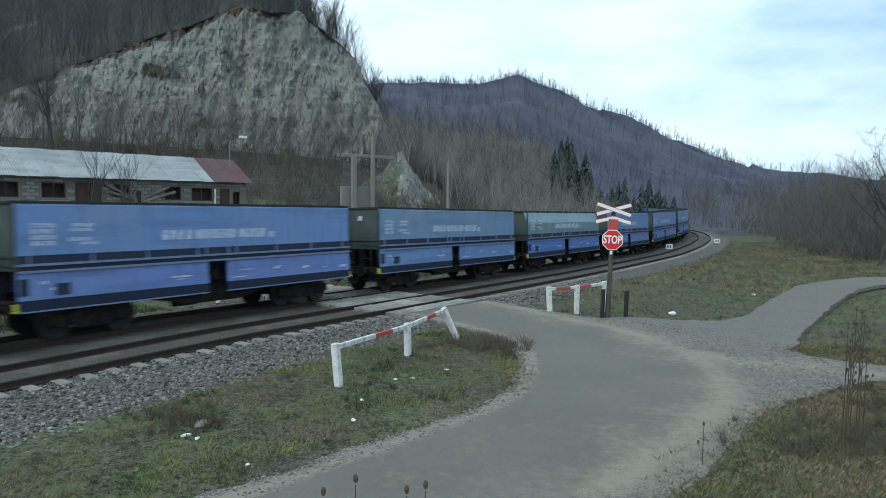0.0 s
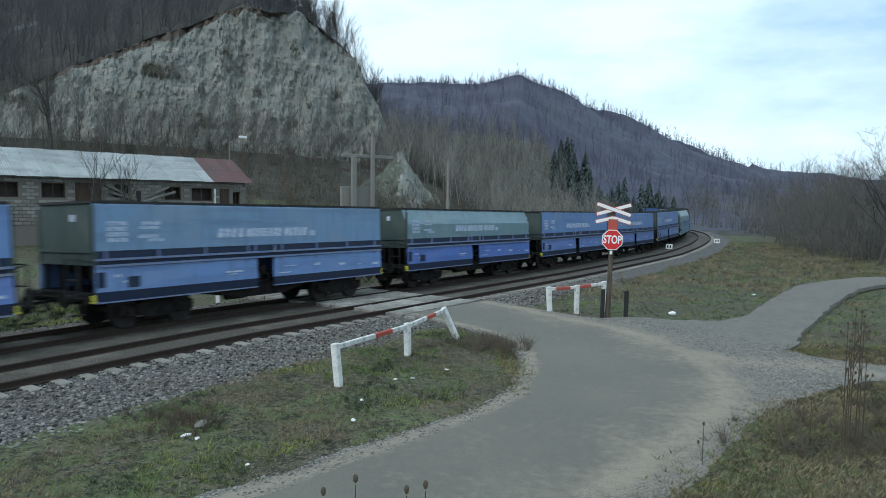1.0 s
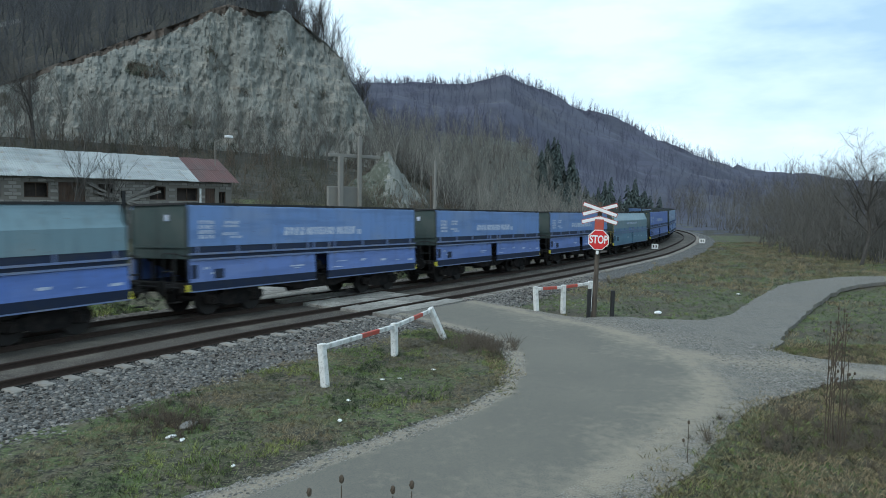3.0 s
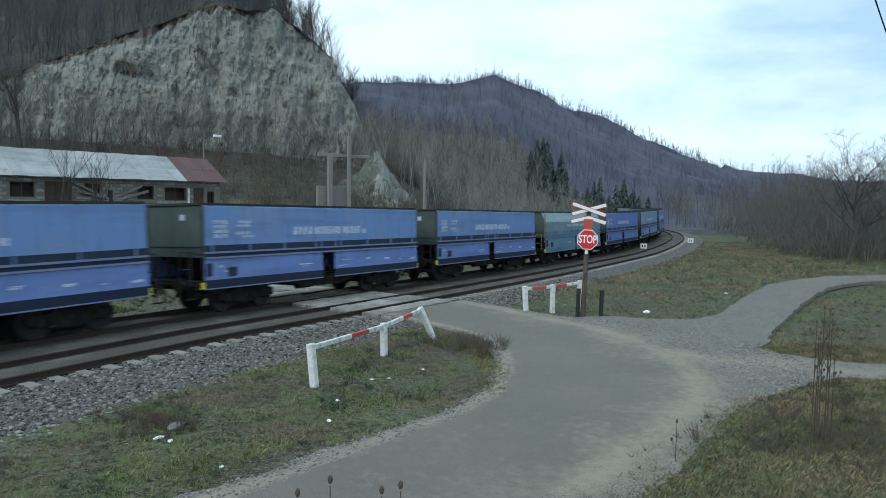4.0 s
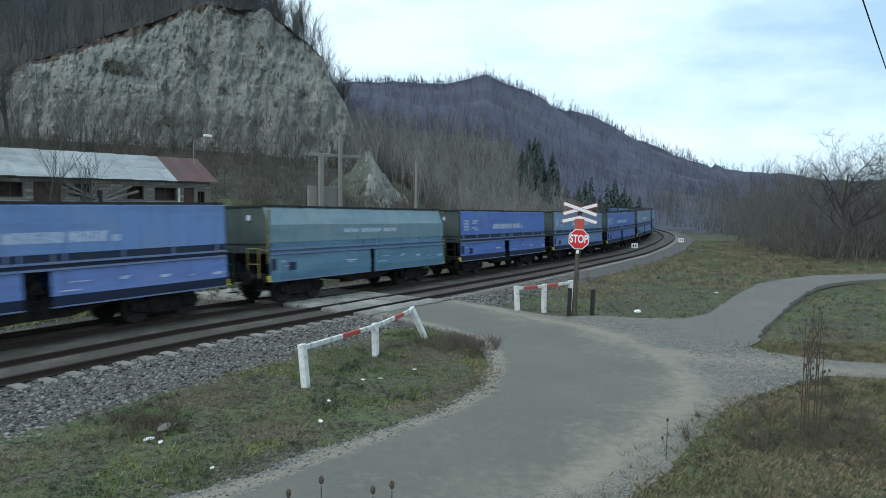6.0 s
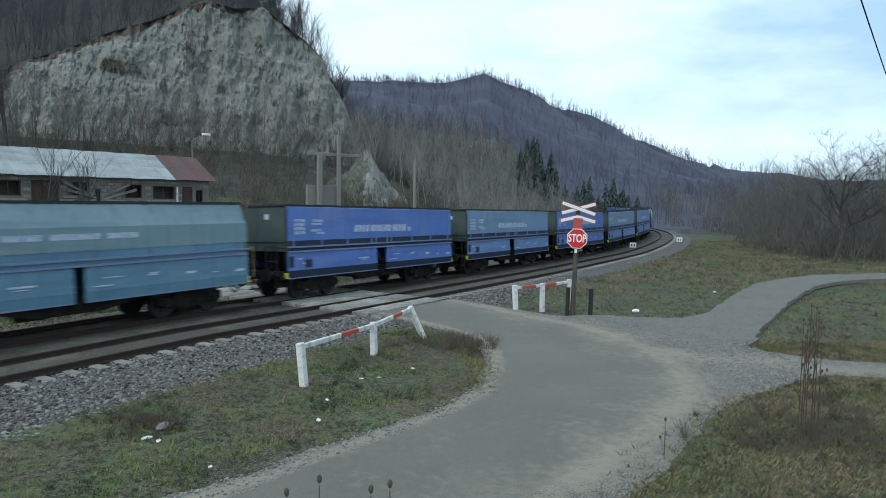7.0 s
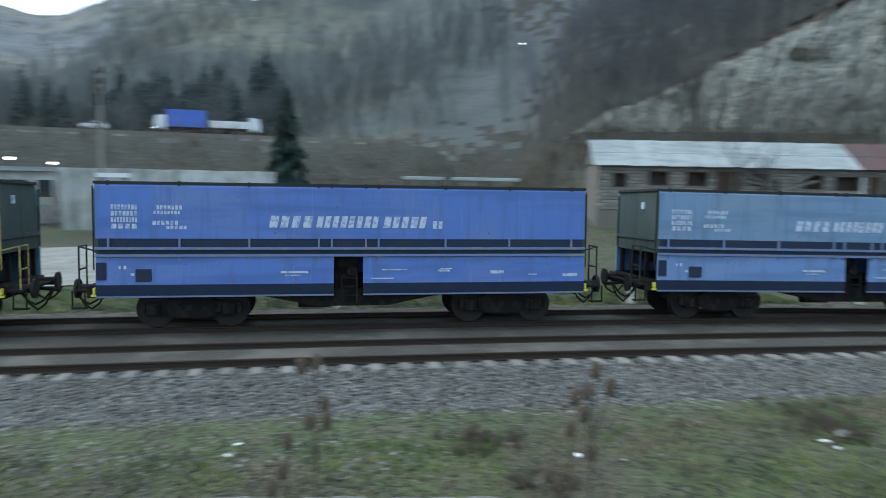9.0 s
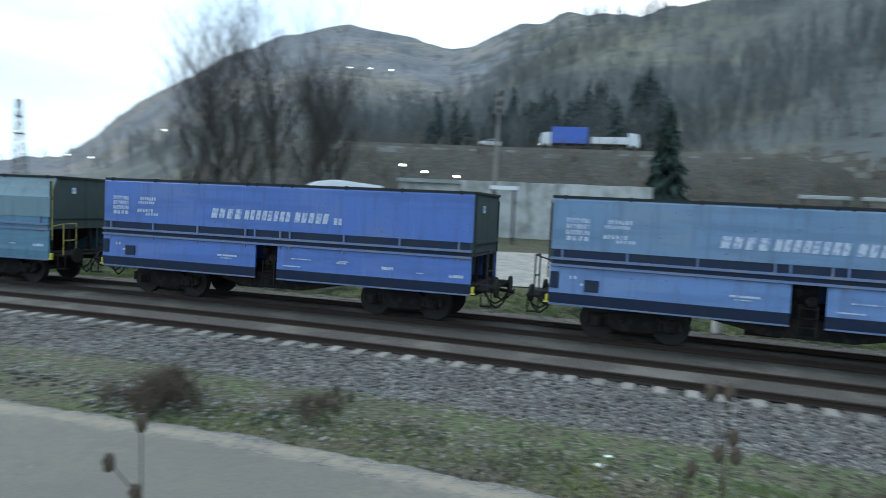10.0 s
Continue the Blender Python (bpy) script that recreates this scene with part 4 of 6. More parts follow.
        for x in (-0.31, 0.07):
            box(bm, x - 0.02, x + 0.02, sy * 1.36 - 0.02, sy * 1.36 + 0.02, 0.55, 1.35)
        for z in (0.6, 0.82, 1.04, 1.26):
            box(bm, -0.31, 0.07, sy * 1.36 - 0.015, sy * 1.36 + 0.015, z - 0.015, z + 0.015)
        tagged(part("ladder", bm, "grime", e), kind="stuff")
        bm = nb()
        box(bm, -5.19, -4.83, sy * 1.50 - 0.025, sy * 1.50 + 0.01, 1.22, 1.52, 0.01)
        part("hatch", bm, "navy", e)
        bm = nb()
        box(bm, -HB + 0.02, -HB + 0.24, sy * 1.495 - 0.02, sy * 1.495 + 0.012, 1.26, 1.68)
        part("corner_board", bm, "navy", e)
    # gear seen in the gap
    bm = nb()
    for x, z, r in ((-0.33, 1.62, 0.09), (-0.05, 1.42, 0.13), (-0.25, 1.28, 0.07)):
        cyl(bm, (x, -1.25, z), (x, -1.1, z), r, 10)
    box(bm, -0.48, 0.12, -1.0, 1.0, 0.9, 1.8)
    part("release_gear", bm, "grime", e)
    bm = nb()
    for sy in (-1, 1):
        box(bm, -HB + 0.1, HB - 0.1, sy * 0.55 - 0.09, sy * 0.55 + 0.09, 0.78, 1.05)
    prism(bm, [(-2.4, 0.95), (-2.4, 0.82), (-0.9, 0.52), (0.9, 0.52), (2.4, 0.82), (2.4, 0.95)], -1.15, 1.15)
    cyl(bm, (-1.4, -0.9, 0.62), (-0.6, -0.9, 0.62), 0.16, 12)
    part("underframe", bm, "grime", e)
    # end platforms with their hand rails
    for sx in (-1, 1):
        bm = nb()
        xx = sx * (HB + 0.42)
        for y in (-1.3, -0.75):
            cyl(bm, (xx, y, 1.0), (xx, y, 2.05), 0.022, 6)
        for z in (1.5, 2.05):
            cyl(bm, (xx, -1.3, z), (xx, -0.75, z), 0.022, 6)
        cyl(bm, (sx * (HB + 0.04), -1.34, 1.95), (xx, -1.3, 2.05), 0.02, 6)
        cyl(bm, (sx * (HB + 0.06), -1.40, 1.5), (sx * (HB + 0.06), -1.40, 3.5), 0.018, 6)
        part("handrail", bm, "yellow_worn" if lower == "teal" else "black_paint", e, "worn yellow hand rail" if lower == "teal" else "")
        bm = nb()
        box(bm, min(sx * HB, sx * (HB + 0.5)), max(sx * HB, sx * (HB + 0.5)), -1.36, 1.36, 0.97, 1.02)
        part("platform", bm, "grime", e)
        bm = nb()
        box(bm, xx - 0.16, xx + 0.16, -1.38, -1.2, 0.55, 0.585)
        for q in (-0.14, 0.14):
            box(bm, xx + q - 0.015, xx + q + 0.015, -1.38, -1.35, 0.55, 1.0)
        part("step", bm, "grime", e)
        bm = nb()
        box(bm, sx * (HB + 0.005) - 0.03, sx * (HB + 0.005) + 0.03, -0.5, -0.34, 3.05, 3.25)
        part("end_mark", bm, "lettering", e)
    if lower == "teal":
        lettering(e, [(-1.9, -0.9, 2.56, 2.72, 5, 0.0), (-0.7, 0.7, 2.56, 2.72, 7, 0.0), (0.9, 1.9, 2.56, 2.72, 5, 0.0)])
    else:
        small = [(-5.74, -5.13, 3.06 - 0.152 * q - 0.115, 3.06 - 0.152 * q, n, 0) for q, n in enumerate((8, 7, 9, 4))]
        lettering(e, small + [(-4.72, -4.11, 2.95, 3.05, 7, 0), (-4.78, -4.15, 2.84, 2.92, 8, 0), (-4.81, -4.2, 2.58, 2.68, 6, 0), (-4.5, -4.0, 2.48, 2.56, 5, 0),
                      (-2.12, -1.03, 2.53, 2.82, 4, 0.06), (-0.97, 0.61, 2.53, 2.82, 8, 0.06), (0.70, 1.84, 2.53, 2.82, 5, 0.06), (1.98, 2.28, 2.52, 2.71, 2, 0.0)])
    bm = nb()
    for x0, x1, z0, z1 in ((-6.06, -5.9, 1.30, 1.38), (-5.57, -5.52, 1.52, 1.6), (-5.46, -5.40, 1.52, 1.6), (-5.3, -5.22, 1.36, 1.42), (-1.81, -1.14, 1.40, 1.45), (-1.7, -1.3, 1.33, 1.36), (0.4, 1.0, 1.24, 1.27), (0.7, 1.34, 1.46, 1.49), (2.13, 2.44, 1.42, 1.47), (2.2, 2.5, 1.48, 1.51), (3.52, 3.87, 1.36, 1.44), (4.55, 4.77, 1.32, 1.35), (5.49, 5.89, 1.28, 1.36)):
        box(bm, x0, x1, -1.497, -1.485, z0, z1)
    tagged(part("stencil", bm, "lettering", e), kind="stuff")
    for x in (-4.0, 4.0):
        bogie(e, x)
    return e


LBL = {
    "a": "dusty blue four-axle hopper wagon with navy waist stripes",
    "b": "bright blue four-axle hopper wagon with navy waist stripes",
    "c": "blue hopper wagon with a pale teal tapered top",
    "d": "teal green hopper wagon with a tapered top",
    "e": "faded grey-blue hopper wagon with navy waist stripes",
}
KIND = {"a": ("blue_dusty", "blue_pale", False), "b": ("blue", "blue", False), "c": ("teal_light", "blue", True), "d": ("teal_light", "teal", True), "e": ("blue_grey", "blue_dusty", False)}
ORDER = "eaecaaadbebeaceabeab"
WAGONS = []


def build_train():
    made = {}
    for k, kind in enumerate(ORDER):
        if kind not in made:
            made[kind] = wagon(*KIND[kind], LBL[kind])
            WAGONS.append((k - 1, made[kind]))
        else:
            WAGONS.append((k - 1, copy_thing(made[kind], Matrix())))


build_train()


def run(t):
    """Metres that the train has come since the start."""
    return SPEED * t - float(np.interp(t, RUN_T, RUN_S))


def wagon_pose(i, t):
    s = LEAD + PITCH * i - run(t) + HB
    x0, y0, h0 = on_track(s - 4.0, FAR)
    x1, y1, h1 = on_track(s + 4.0, FAR)
    z0, z1 = track_z(s - 4.0), track_z(s + 4.0)
    return pose((x0 + x1) / 2, (y0 + y1) / 2, (z0 + z1) / 2) @ Matrix.Rotation(math.atan2(y1 - y0, x1 - x0), 4, "Z") @ Matrix.Rotation(-math.atan2(z1 - z0, 8.0), 4, "Y") @ Matrix.Rotation(radians(-2.2), 4, "X")


def motions():
    times = [0, 1 / 30, 2 / 30] + [0.25 * k for k in range(1, 40)] + [10 - 2 / 30, 10 - 1 / 30, 10]
    for i, e in WAGONS:
        walk(e, [(t, wagon_pose(i, t)) for t in times])
        for b in [c for c in e.children if c.name.startswith("bogie")]:
            for w in b.children:
                if w.name.startswith("wheelset"):
                    x, z = w.matrix_basis.translation.x, 0.46
                    walk(w, [(k / 30, pose(x, 0, z, 0, -math.degrees(run(k / 30) / 0.46), 0)) for k in range(301)])


# ---------------------------------------------------------------- plants


def bare_template(seed, levels, kids, spread=0.6, thick=0.022, up=0.35, trunk=0.35):
    """Bare tree of height about 1: tapered three-sided limbs that end in points."""
    rng = random.Random(seed)
    V, F = [], []

    def limb(a, d, length, r, lev):
        bend = Vector((rng.uniform(-1, 1), rng.uniform(-1, 1), rng.uniform(-0.3, 0.6))) * 0.14
        mid = a + d * length * 0.5
        tip = a + (d + bend).normalized() * length
        side = d.orthogonal().normalized()
        b = len(V)
        for k in range(3):
            q = Matrix.Rotation(k * 2.094, 3, d) @ side
            V.append(a + q * r)
        V.append(tip)
        F.extend([(b, b + 1, b + 3), (b + 1, b + 2, b + 3), (b + 2, b, b + 3)])
        if lev <= 0:
            return
        n = kids[len(kids) - lev]
        for k in range(n):
            t = trunk + (1 - trunk) * (k + rng.random()) / n if lev == len(kids) else rng.uniform(0.25, 0.98)
            out = Vector((rng.gauss(0, 1), rng.gauss(0, 1), rng.gauss(0, 0.5)))
            nd = (d * (1 - spread * 0.5) + out.normalized() * spread + Vector((0, 0, up))).normalized()
            limb(a + (tip - a) * t, nd, length * rng.uniform(0.38, 0.66) * (1.15 - 0.45 * t), r * 0.5, lev - 1)

    limb(Vector((0, 0, -0.03)), Vector((0, 0, 1)), 0.92, thick, levels)
    return np.array([tuple(v) for v in V]), np.array(F)


def bush_template(seed, n=8):
    rng = random.Random(seed)
    V, F = [], []
    for k in range(n):
        a = rng.uniform(0, 6.28)
        d = Vector((math.cos(a) * rng.uniform(0.1, 0.75), math.sin(a) * rng.uniform(0.1, 0.75), 1)).normalized()
        base = Vector((rng.gauss(0, 0.1), rng.gauss(0, 0.1), -0.03))
        L = rng.uniform(0.5, 1.0)
        stems = [(base, d, L, 0.014)]
        for q in range(5):
            t = rng.uniform(0.25, 0.95)
            nd = (d + Vector((rng.gauss(0, 0.5), rng.gauss(0, 0.5), rng.gauss(0.1, 0.3)))).normalized()
            stems.append((base + d * L * t, nd, L * rng.uniform(0.2, 0.45), 0.009))
        for p, dd, l, r in stems:
            side = dd.orthogonal().normalized()
            b = len(V)
            for w in range(3):
                V.append(p + (Matrix.Rotation(w * 2.094, 3, dd) @ side) * r)
            V.append(p + dd * l)
            F.extend([(b, b + 1, b + 3), (b + 1, b + 2, b + 3), (b + 2, b, b + 3)])
    return np.array([tuple(v) for v in V]), np.array(F)


def fir_template(seed, rings=15):
    rng = random.Random(seed)
    V, F = [], []

    def tri(a, b, c):
        k = len(V)
        V.extend([a, b, c])
        F.append((k, k + 1, k + 2))

    for k in range(3):
        a = k * 2.094
        tri(Vector((0.02 * math.cos(a), 0.02 * math.sin(a), 0)), Vector((0.02 * math.cos(a + 2.1), 0.02 * math.sin(a + 2.1), 0)), Vector((0, 0, 1)))
    for q in range(rings):
        t = q / rings
        z = 0.1 + 0.9 * t
        R = 0.24 * (1 - t) ** 0.85 + 0.012
        for k in range(11):
            a = rng.uniform(0, 6.28)
            rr = R * rng.uniform(0.65, 1.15)
            d = Vector((math.cos(a), math.sin(a), 0))
            s = Vector((-d.y, d.x, 0)) * rr * 0.30
            base = Vector((0, 0, z + rng.uniform(-0.02, 0.02)))
            tip = base + d * rr + Vector((0, 0, -rr * rng.uniform(0.25, 0.6)))
            mid = base + d * rr * 0.5 + Vector((0, 0, 0.01))
            tri(base, mid + s, tip)
            tri(base, tip, mid - s)
            tri(mid + s * 1.1, tip + Vector((0, 0, -0.02)), mid - s * 0.3 + Vector((0, 0, -0.035)))
    return np.array([tuple(v) for v in V]), np.array(F)


def tuft_template(seed, n, lean, width):
    rng = random.Random(seed)
    V, F = [], []
    for k in range(n):
        a = rng.uniform(0, 6.28)
        b = Vector((rng.gauss(0, 0.35), rng.gauss(0, 0.35), -0.03))
        tip = b + Vector((math.cos(a) * lean * rng.uniform(0.2, 1), math.sin(a) * lean * rng.uniform(0.2, 1), rng.uniform(0.5, 1.0)))
        s = Vector((math.cos(a + 1.4), math.sin(a + 1.4), 0)) * width
        m = (b + tip) / 2 + Vector((0, 0, 0.12))
        i = len(V)
        V.extend([b - s, b + s, m + s * 0.8, tip])
        F.extend([(i, i + 1, i + 2), (i, i + 2, i + 3)])
    return np.array([tuple(v) for v in V]), np.array(F)


def stone_template(seed):
    rng = random.Random(seed)
    V = [Vector((x, y, z)) * rng.uniform(0.6, 1.05) + Vector((rng.gauss(0, 0.15), rng.gauss(0, 0.15), rng.gauss(0, 0.1))) for x in (-1, 1) for y in (-1, 1) for z in (-0.7, 0.7)]
    F = [(0, 1, 3), (0, 3, 2), (4, 6, 7), (4, 7, 5), (0, 4, 5), (0, 5, 1), (2, 3, 7), (2, 7, 6), (0, 2, 6), (0, 6, 4), (1, 5, 7), (1, 7, 3)]
    return np.array([tuple(v) for v in V]), np.array(F)


def inside(poly, x, y):
    px, py = np.array(poly).T
    res = np.zeros(len(x), bool)
    j = len(px) - 1
    for i in range(len(px)):
        c = ((py[i] > y) != (py[j] > y)) & (x < (px[j] - px[i]) * (y - py[i]) / (py[j] - py[i] + 1e-12) + px[i])
        res ^= c
        j = i
    return res


def rows_at(x, y, size, flat=0.25, dz=0.0, seed=1):
    rng = np.random.default_rng(seed)
    n = len(x)
    return np.stack([x, y, ground_z(x, y) + dz, rng.uniform(0, 6.283, n), size, 1 + rng.uniform(-flat, flat, n)], 1)


def polar(rng, n, az0, az1, r0, r1):
    az = np.radians(rng.uniform(az0, az1, n))
    r = np.exp(rng.uniform(math.log(r0), math.log(r1), n))
    return -np.sin(az) * r, np.cos(az) * r, np.degrees(az), r


def build_woods():
    rng = np.random.default_rng(11)
    far_t = [bare_template(k, 2, (12, 3), 0.62, 0.013, 0.3, 0.12) for k in range(5)]
    fine_t = [bare_template(30 + k, 3, (10, 4, 3), 0.62, 0.008, 0.34, 0.15) for k in range(5)]
    near_t = [bare_template(20 + k, 3, (9, 4, 2), 0.5, 0.010, 0.45, 0.2) for k in range(5)]
    bush_t = [bush_template(40 + k, 6) for k in range(4)]
    # wooded mountain beyond the bend and the hills on the other side
    x, y, az, r = polar(rng, 6800, -32, 112, 135, 900)
    r0 = np.interp(az, (-60, -30, -17, -8, 3, 10, 40, 55, 75, 100, 112), (300, 260, 240, 180, 130, 150, 100, 125, 150, 200, 400))
    rp = np.interp(az, SKY_AZ, SKY_R)
    ok = (r > r0 * 1.05) & (r < rp * 1.04)
    open_field = (az > 45) & (az < 82) & (np.array([noise.noise((a * 0.012, b * 0.012, 2.0)) for a, b in zip(x, y)]) > 0.12)
    ok &= ~open_field & ~((az > 76) & (r > 340) & (rng.random(len(r)) < 0.55))
    x, y, r = x[ok], y[ok], r[ok]
    sz = rng.uniform(6, 10, len(x)) * np.interp(r, (130, 300, 900), (0.6, 1.0, 1.25))
    az = az[ok]
    m, k = az < 44, rng.random(len(x)) < 0.85
    scatter("far_woods", far_t, rows_at(x[m], y[m], sz[m], seed=2), "twig_far_hazed", "bare winter woods on the far mountain, haze painted in as purple-grey", "woods")
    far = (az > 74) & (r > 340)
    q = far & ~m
    scatter("far_woods", far_t, rows_at(x[q], y[q], sz[q] * 0.9, seed=32), "twig_ridge_hazed", "winter woods on the far ridge, haze painted into their pale colour", "woods")
    m |= far
    scatter("far_woods", far_t, rows_at(x[~m & k], y[~m & k], sz[~m & k] * 1.25, seed=3), "twig_scrub", "bare pale grey winter woods across the valley", "woods")
    scatter("far_woods", far_t, rows_at(x[~m & ~k], y[~m & ~k], sz[~m & ~k] * 0.8, seed=31), "twig_brown", "bare brown winter woods among the grey", "woods")
    x, y, az, r = polar(rng, 2100, 44, 90, 138, 340)
    ok = np.array([noise.noise((a * 0.016, b * 0.016, 6.0)) + 0.5 * noise.noise((a * 0.05, b * 0.05, 6.0)) for a, b in zip(x, y)]) > -0.12
    x, y, r = x[ok], y[ok], r[ok]
    scatter("hill_woods", far_t, rows_at(x, y, rng.uniform(5, 10, len(x)), seed=33), "twig_scrub", "grey-green bare woods on the slope across the valley", "woods")
    # trees along the far skyline
    ridge_t = [bare_template(70 + k, 2, (10, 2), 0.5, 0.04, 0.3, 0.1) for k in range(4)]
    a = rng.uniform(-26, 14, 1300)
    rr = np.interp(a, SKY_AZ, SKY_R) * rng.uniform(0.95, 1.0, len(a))
    a = np.radians(a)
    scatter("ridge_trees", ridge_t, rows_at(-np.sin(a) * rr, np.cos(a) * rr, rng.uniform(1.8, 4.2, len(a)) * np.where(rng.random(len(a)) < 0.12, 1.5, 1.0), dz=-0.8, seed=4), "twig_far_hazed", "bare trees standing along the mountain ridge", "trees")
    # wood above the cliff
    x, y, az, r = polar(rng, 1700, 5, 43, 92.5, 165)
    ok = rng.random(len(x)) < smooth(4, 12, az) * smooth(44, 37, az)
    x, y = x[ok], y[ok]
    scatter("hill_woods", far_t, rows_at(x, y, rng.uniform(3, 6.5, len(x)), seed=5), "twig_dark", "dark bare woods on the hill above the cliff", "woods")
    # brush and saplings on the slope below the cliff and on the spur
    x, y, az, r = polar(rng, 1700, -9, 46, 50, 86)
    s, o = track_frame(x, y)
    ok = (o > 12) & ~((az > 14) & (az < 38) & (r < 53))
    x, y, az = x[ok], y[ok], az[ok]
    scatter("brush", bush_t, rows_at(x, y, rng.uniform(0.8, 2.3, len(x)), seed=6), "weed_brown", "brown leafless brush on the slope below the cliff", "brush")
    a = np.radians(rng.uniform(5, 37, 420))
    rr = rng.uniform(92.6, 94.5, 420)
    scatter("rim_brush", bush_t, rows_at(-np.sin(a) * rr, np.cos(a) * rr, rng.uniform(0.5, 1.5, 420), seed=61), "twig_dark", "dark brush hanging over the rim of the cliff", "brush")
    face = np.array(CLIFF_FACE)
    face = face[rng.integers(0, len(face), 420)]
    rows = np.stack([face[:, 0] * 0.998, face[:, 1] * 0.998, face[:, 2] - 0.2, rng.uniform(0, 6.28, 420), rng.uniform(0.3, 1.1, 420), np.ones(420)], 1)
    scatter("cliff_brush", bush_t, rows, "weed_brown", "dark brush clinging to the cliff face", "brush")
    x, y, az, r = polar(rng, 230, 2, 42, 76, 85)
    s, o = track_frame(x, y)
    ok = o > 20
    scatter("saplings", fine_t, rows_at(x[ok], y[ok], rng.uniform(2.5, 6.5, ok.sum()), seed=7), "twig_mid", "thin bare saplings at the foot of the cliff", "saplings")
    x, y, az, r = polar(rng, 850, -18, 5, 72, 215)
    s, o = track_frame(x, y)
    ok = (o > 14) & (s < 250)
    scatter("slope_trees", near_t, rows_at(x[ok], y[ok], rng.uniform(3.0, 6.4, ok.sum()), seed=8), "twig_light", "bare trees on the slope beside the bend", "trees")
    x, y, az, r = polar(rng, 1000, -18, 6, 78, 200)
    s, o = track_frame(x, y)
    ok = (o > 11) & (s < 250)
    scatter("brush", bush_t, rows_at(x[ok], y[ok], rng.uniform(2.0, 5.0, ok.sum()), seed=14), "twig_mid", "dense grey brush on the slope beside the bend", "brush")
    # thicket on the river side
    x, y, az, r = polar(rng, 1150, -56, -15, 62, 170)
    s, o = track_frame(x, y)
    ok = (o < -7) & (s < 200) & (r > np.interp(az, (-60, -33, -25, -20, -17, -15), (60, 66, 84, 100, 116, 135)))
    scatter("thicket", fine_t, rows_at(x[ok], y[ok], rng.uniform(4.6, 7.8, ok.sum()), seed=9), "twig_mid", "dense bare grey thicket beyond the meadow", "thicket")
    x, y, az, r = polar(rng, 1200, -56, -18, 58, 150)
    s, o = track_frame(x, y)
    ok = (o < -8) & (r > np.interp(az, (-60, -33, -25, -20, -17), (56, 62, 79, 95, 110)))
    scatter("brush", bush_t, rows_at(x[ok], y[ok], rng.uniform(1.6, 4.4, ok.sum()), seed=10), "twig_mid", "dark tangled brush at the edge of the thicket", "brush")
    # brush beyond the train towards the valley road
    x, y, az, r = polar(rng, 1100, 40, 104, 60, 128)
    scatter("brush", bush_t, rows_at(x, y, rng.uniform(1.2, 3.6, len(x)), seed=12), "twig_brown", "brown roadside brush across the valley floor", "brush")
    # conifers
    f_t = [fir_template(60 + k) for k in range(3)]
    a = np.concatenate([rng.uniform(61.5, 80, 190), rng.uniform(-18.5, -8.8, 95)])
    keep = np.array([noise.noise((q * 0.55, 3.3, 0.0)) for q in a]) > -0.5
    a = np.radians(a[keep])
    rr = np.concatenate([rng.uniform(140, 215, 190), rng.uniform(135, 198, 95)])[keep]
    scatter("conifer_wood", f_t, rows_at(-np.sin(a) * rr, np.cos(a) * rr, np.where(a > 0, rng.uniform(6, 12, len(a)), rng.uniform(5, 9.5, len(a))), seed=13), "fir_hazed", "dark green conifer plantation on the hillside, paled with painted haze", "conifers")


build_woods()


def hero_tree(x, y, h, seed, levels, kids, label, material="bark", thick=0.02, spread=0.55, up=0.4, trunk=0.25, lean=0.0):
    e = empty("bare_tree", pose(x, y, float(ground_z(np.array([x]), np.array([y]))[0]), 0, lean, seed * 40), label, "tree", "single bare trees")
    rng = random.Random(seed)
    geo = {True: ([], []), False: ([], [])}

    def tube(main, p, q, r0, r1, n):
        V, F = geo[main]
        d = (q - p).normalized()
        u = d.orthogonal().normalized()
        w = d.cross(u)
        k = len(V)
        for c, r in ((p, r0), (q, r1)):
            for i in range(n):
                g = 6.2832 * i / n
                V.append(c + (u * math.cos(g) + w * math.sin(g)) * r)
        F.extend((k + i, k + (i + 1) % n, k + n + (i + 1) % n, k + n + i) for i in range(n))

    def limb(a, d, length, r, lev):
        n = 3 if lev >= 2 else 2
        p = a
        for k in range(n):
            q = p + (d + Vector((rng.gauss(0, 0.10), rng.gauss(0, 0.10), rng.gauss(0.03, 0.06)))).normalized() * length / n
            r1 = r * (1 - 0.55 * (k + 1) / n)
            tube(lev == levels, p, q, max(0.006, r * (1 - 0.55 * k / n)), max(0.005, r1), 6 if lev >= 2 else 3)
            if lev > 0:
                m = max(1, round(kids[levels - lev] / n))
                for w in range(m):
                    t = rng.random()
                    if lev == levels and (k + t) / n < trunk:
                        continue
                    out = Vector((rng.gauss(0, 1), rng.gauss(0, 1), rng.gauss(0, 0.45))).normalized()
                    nd = (d * (1 - spread * 0.5) + out * spread + Vector((0, 0, up))).normalized()
                    limb(p.lerp(q, t), nd, length * rng.uniform(0.40, 0.64), r1 * rng.uniform(0.45, 0.65), lev - 1)
            p = q

    limb(Vector((0, 0, -0.2)), Vector((0, 0, 1)), h * 0.78, h * thick, levels)
    for name, main, mt in (("trunk", True, material), ("crown", False, material)):
        o = new(name, mesh_from(name, *geo[main], mt))
        o.parent = e
    return e


def polar_xy(az, r):
    return -math.sin(radians(az)) * r, math.cos(radians(az)) * r


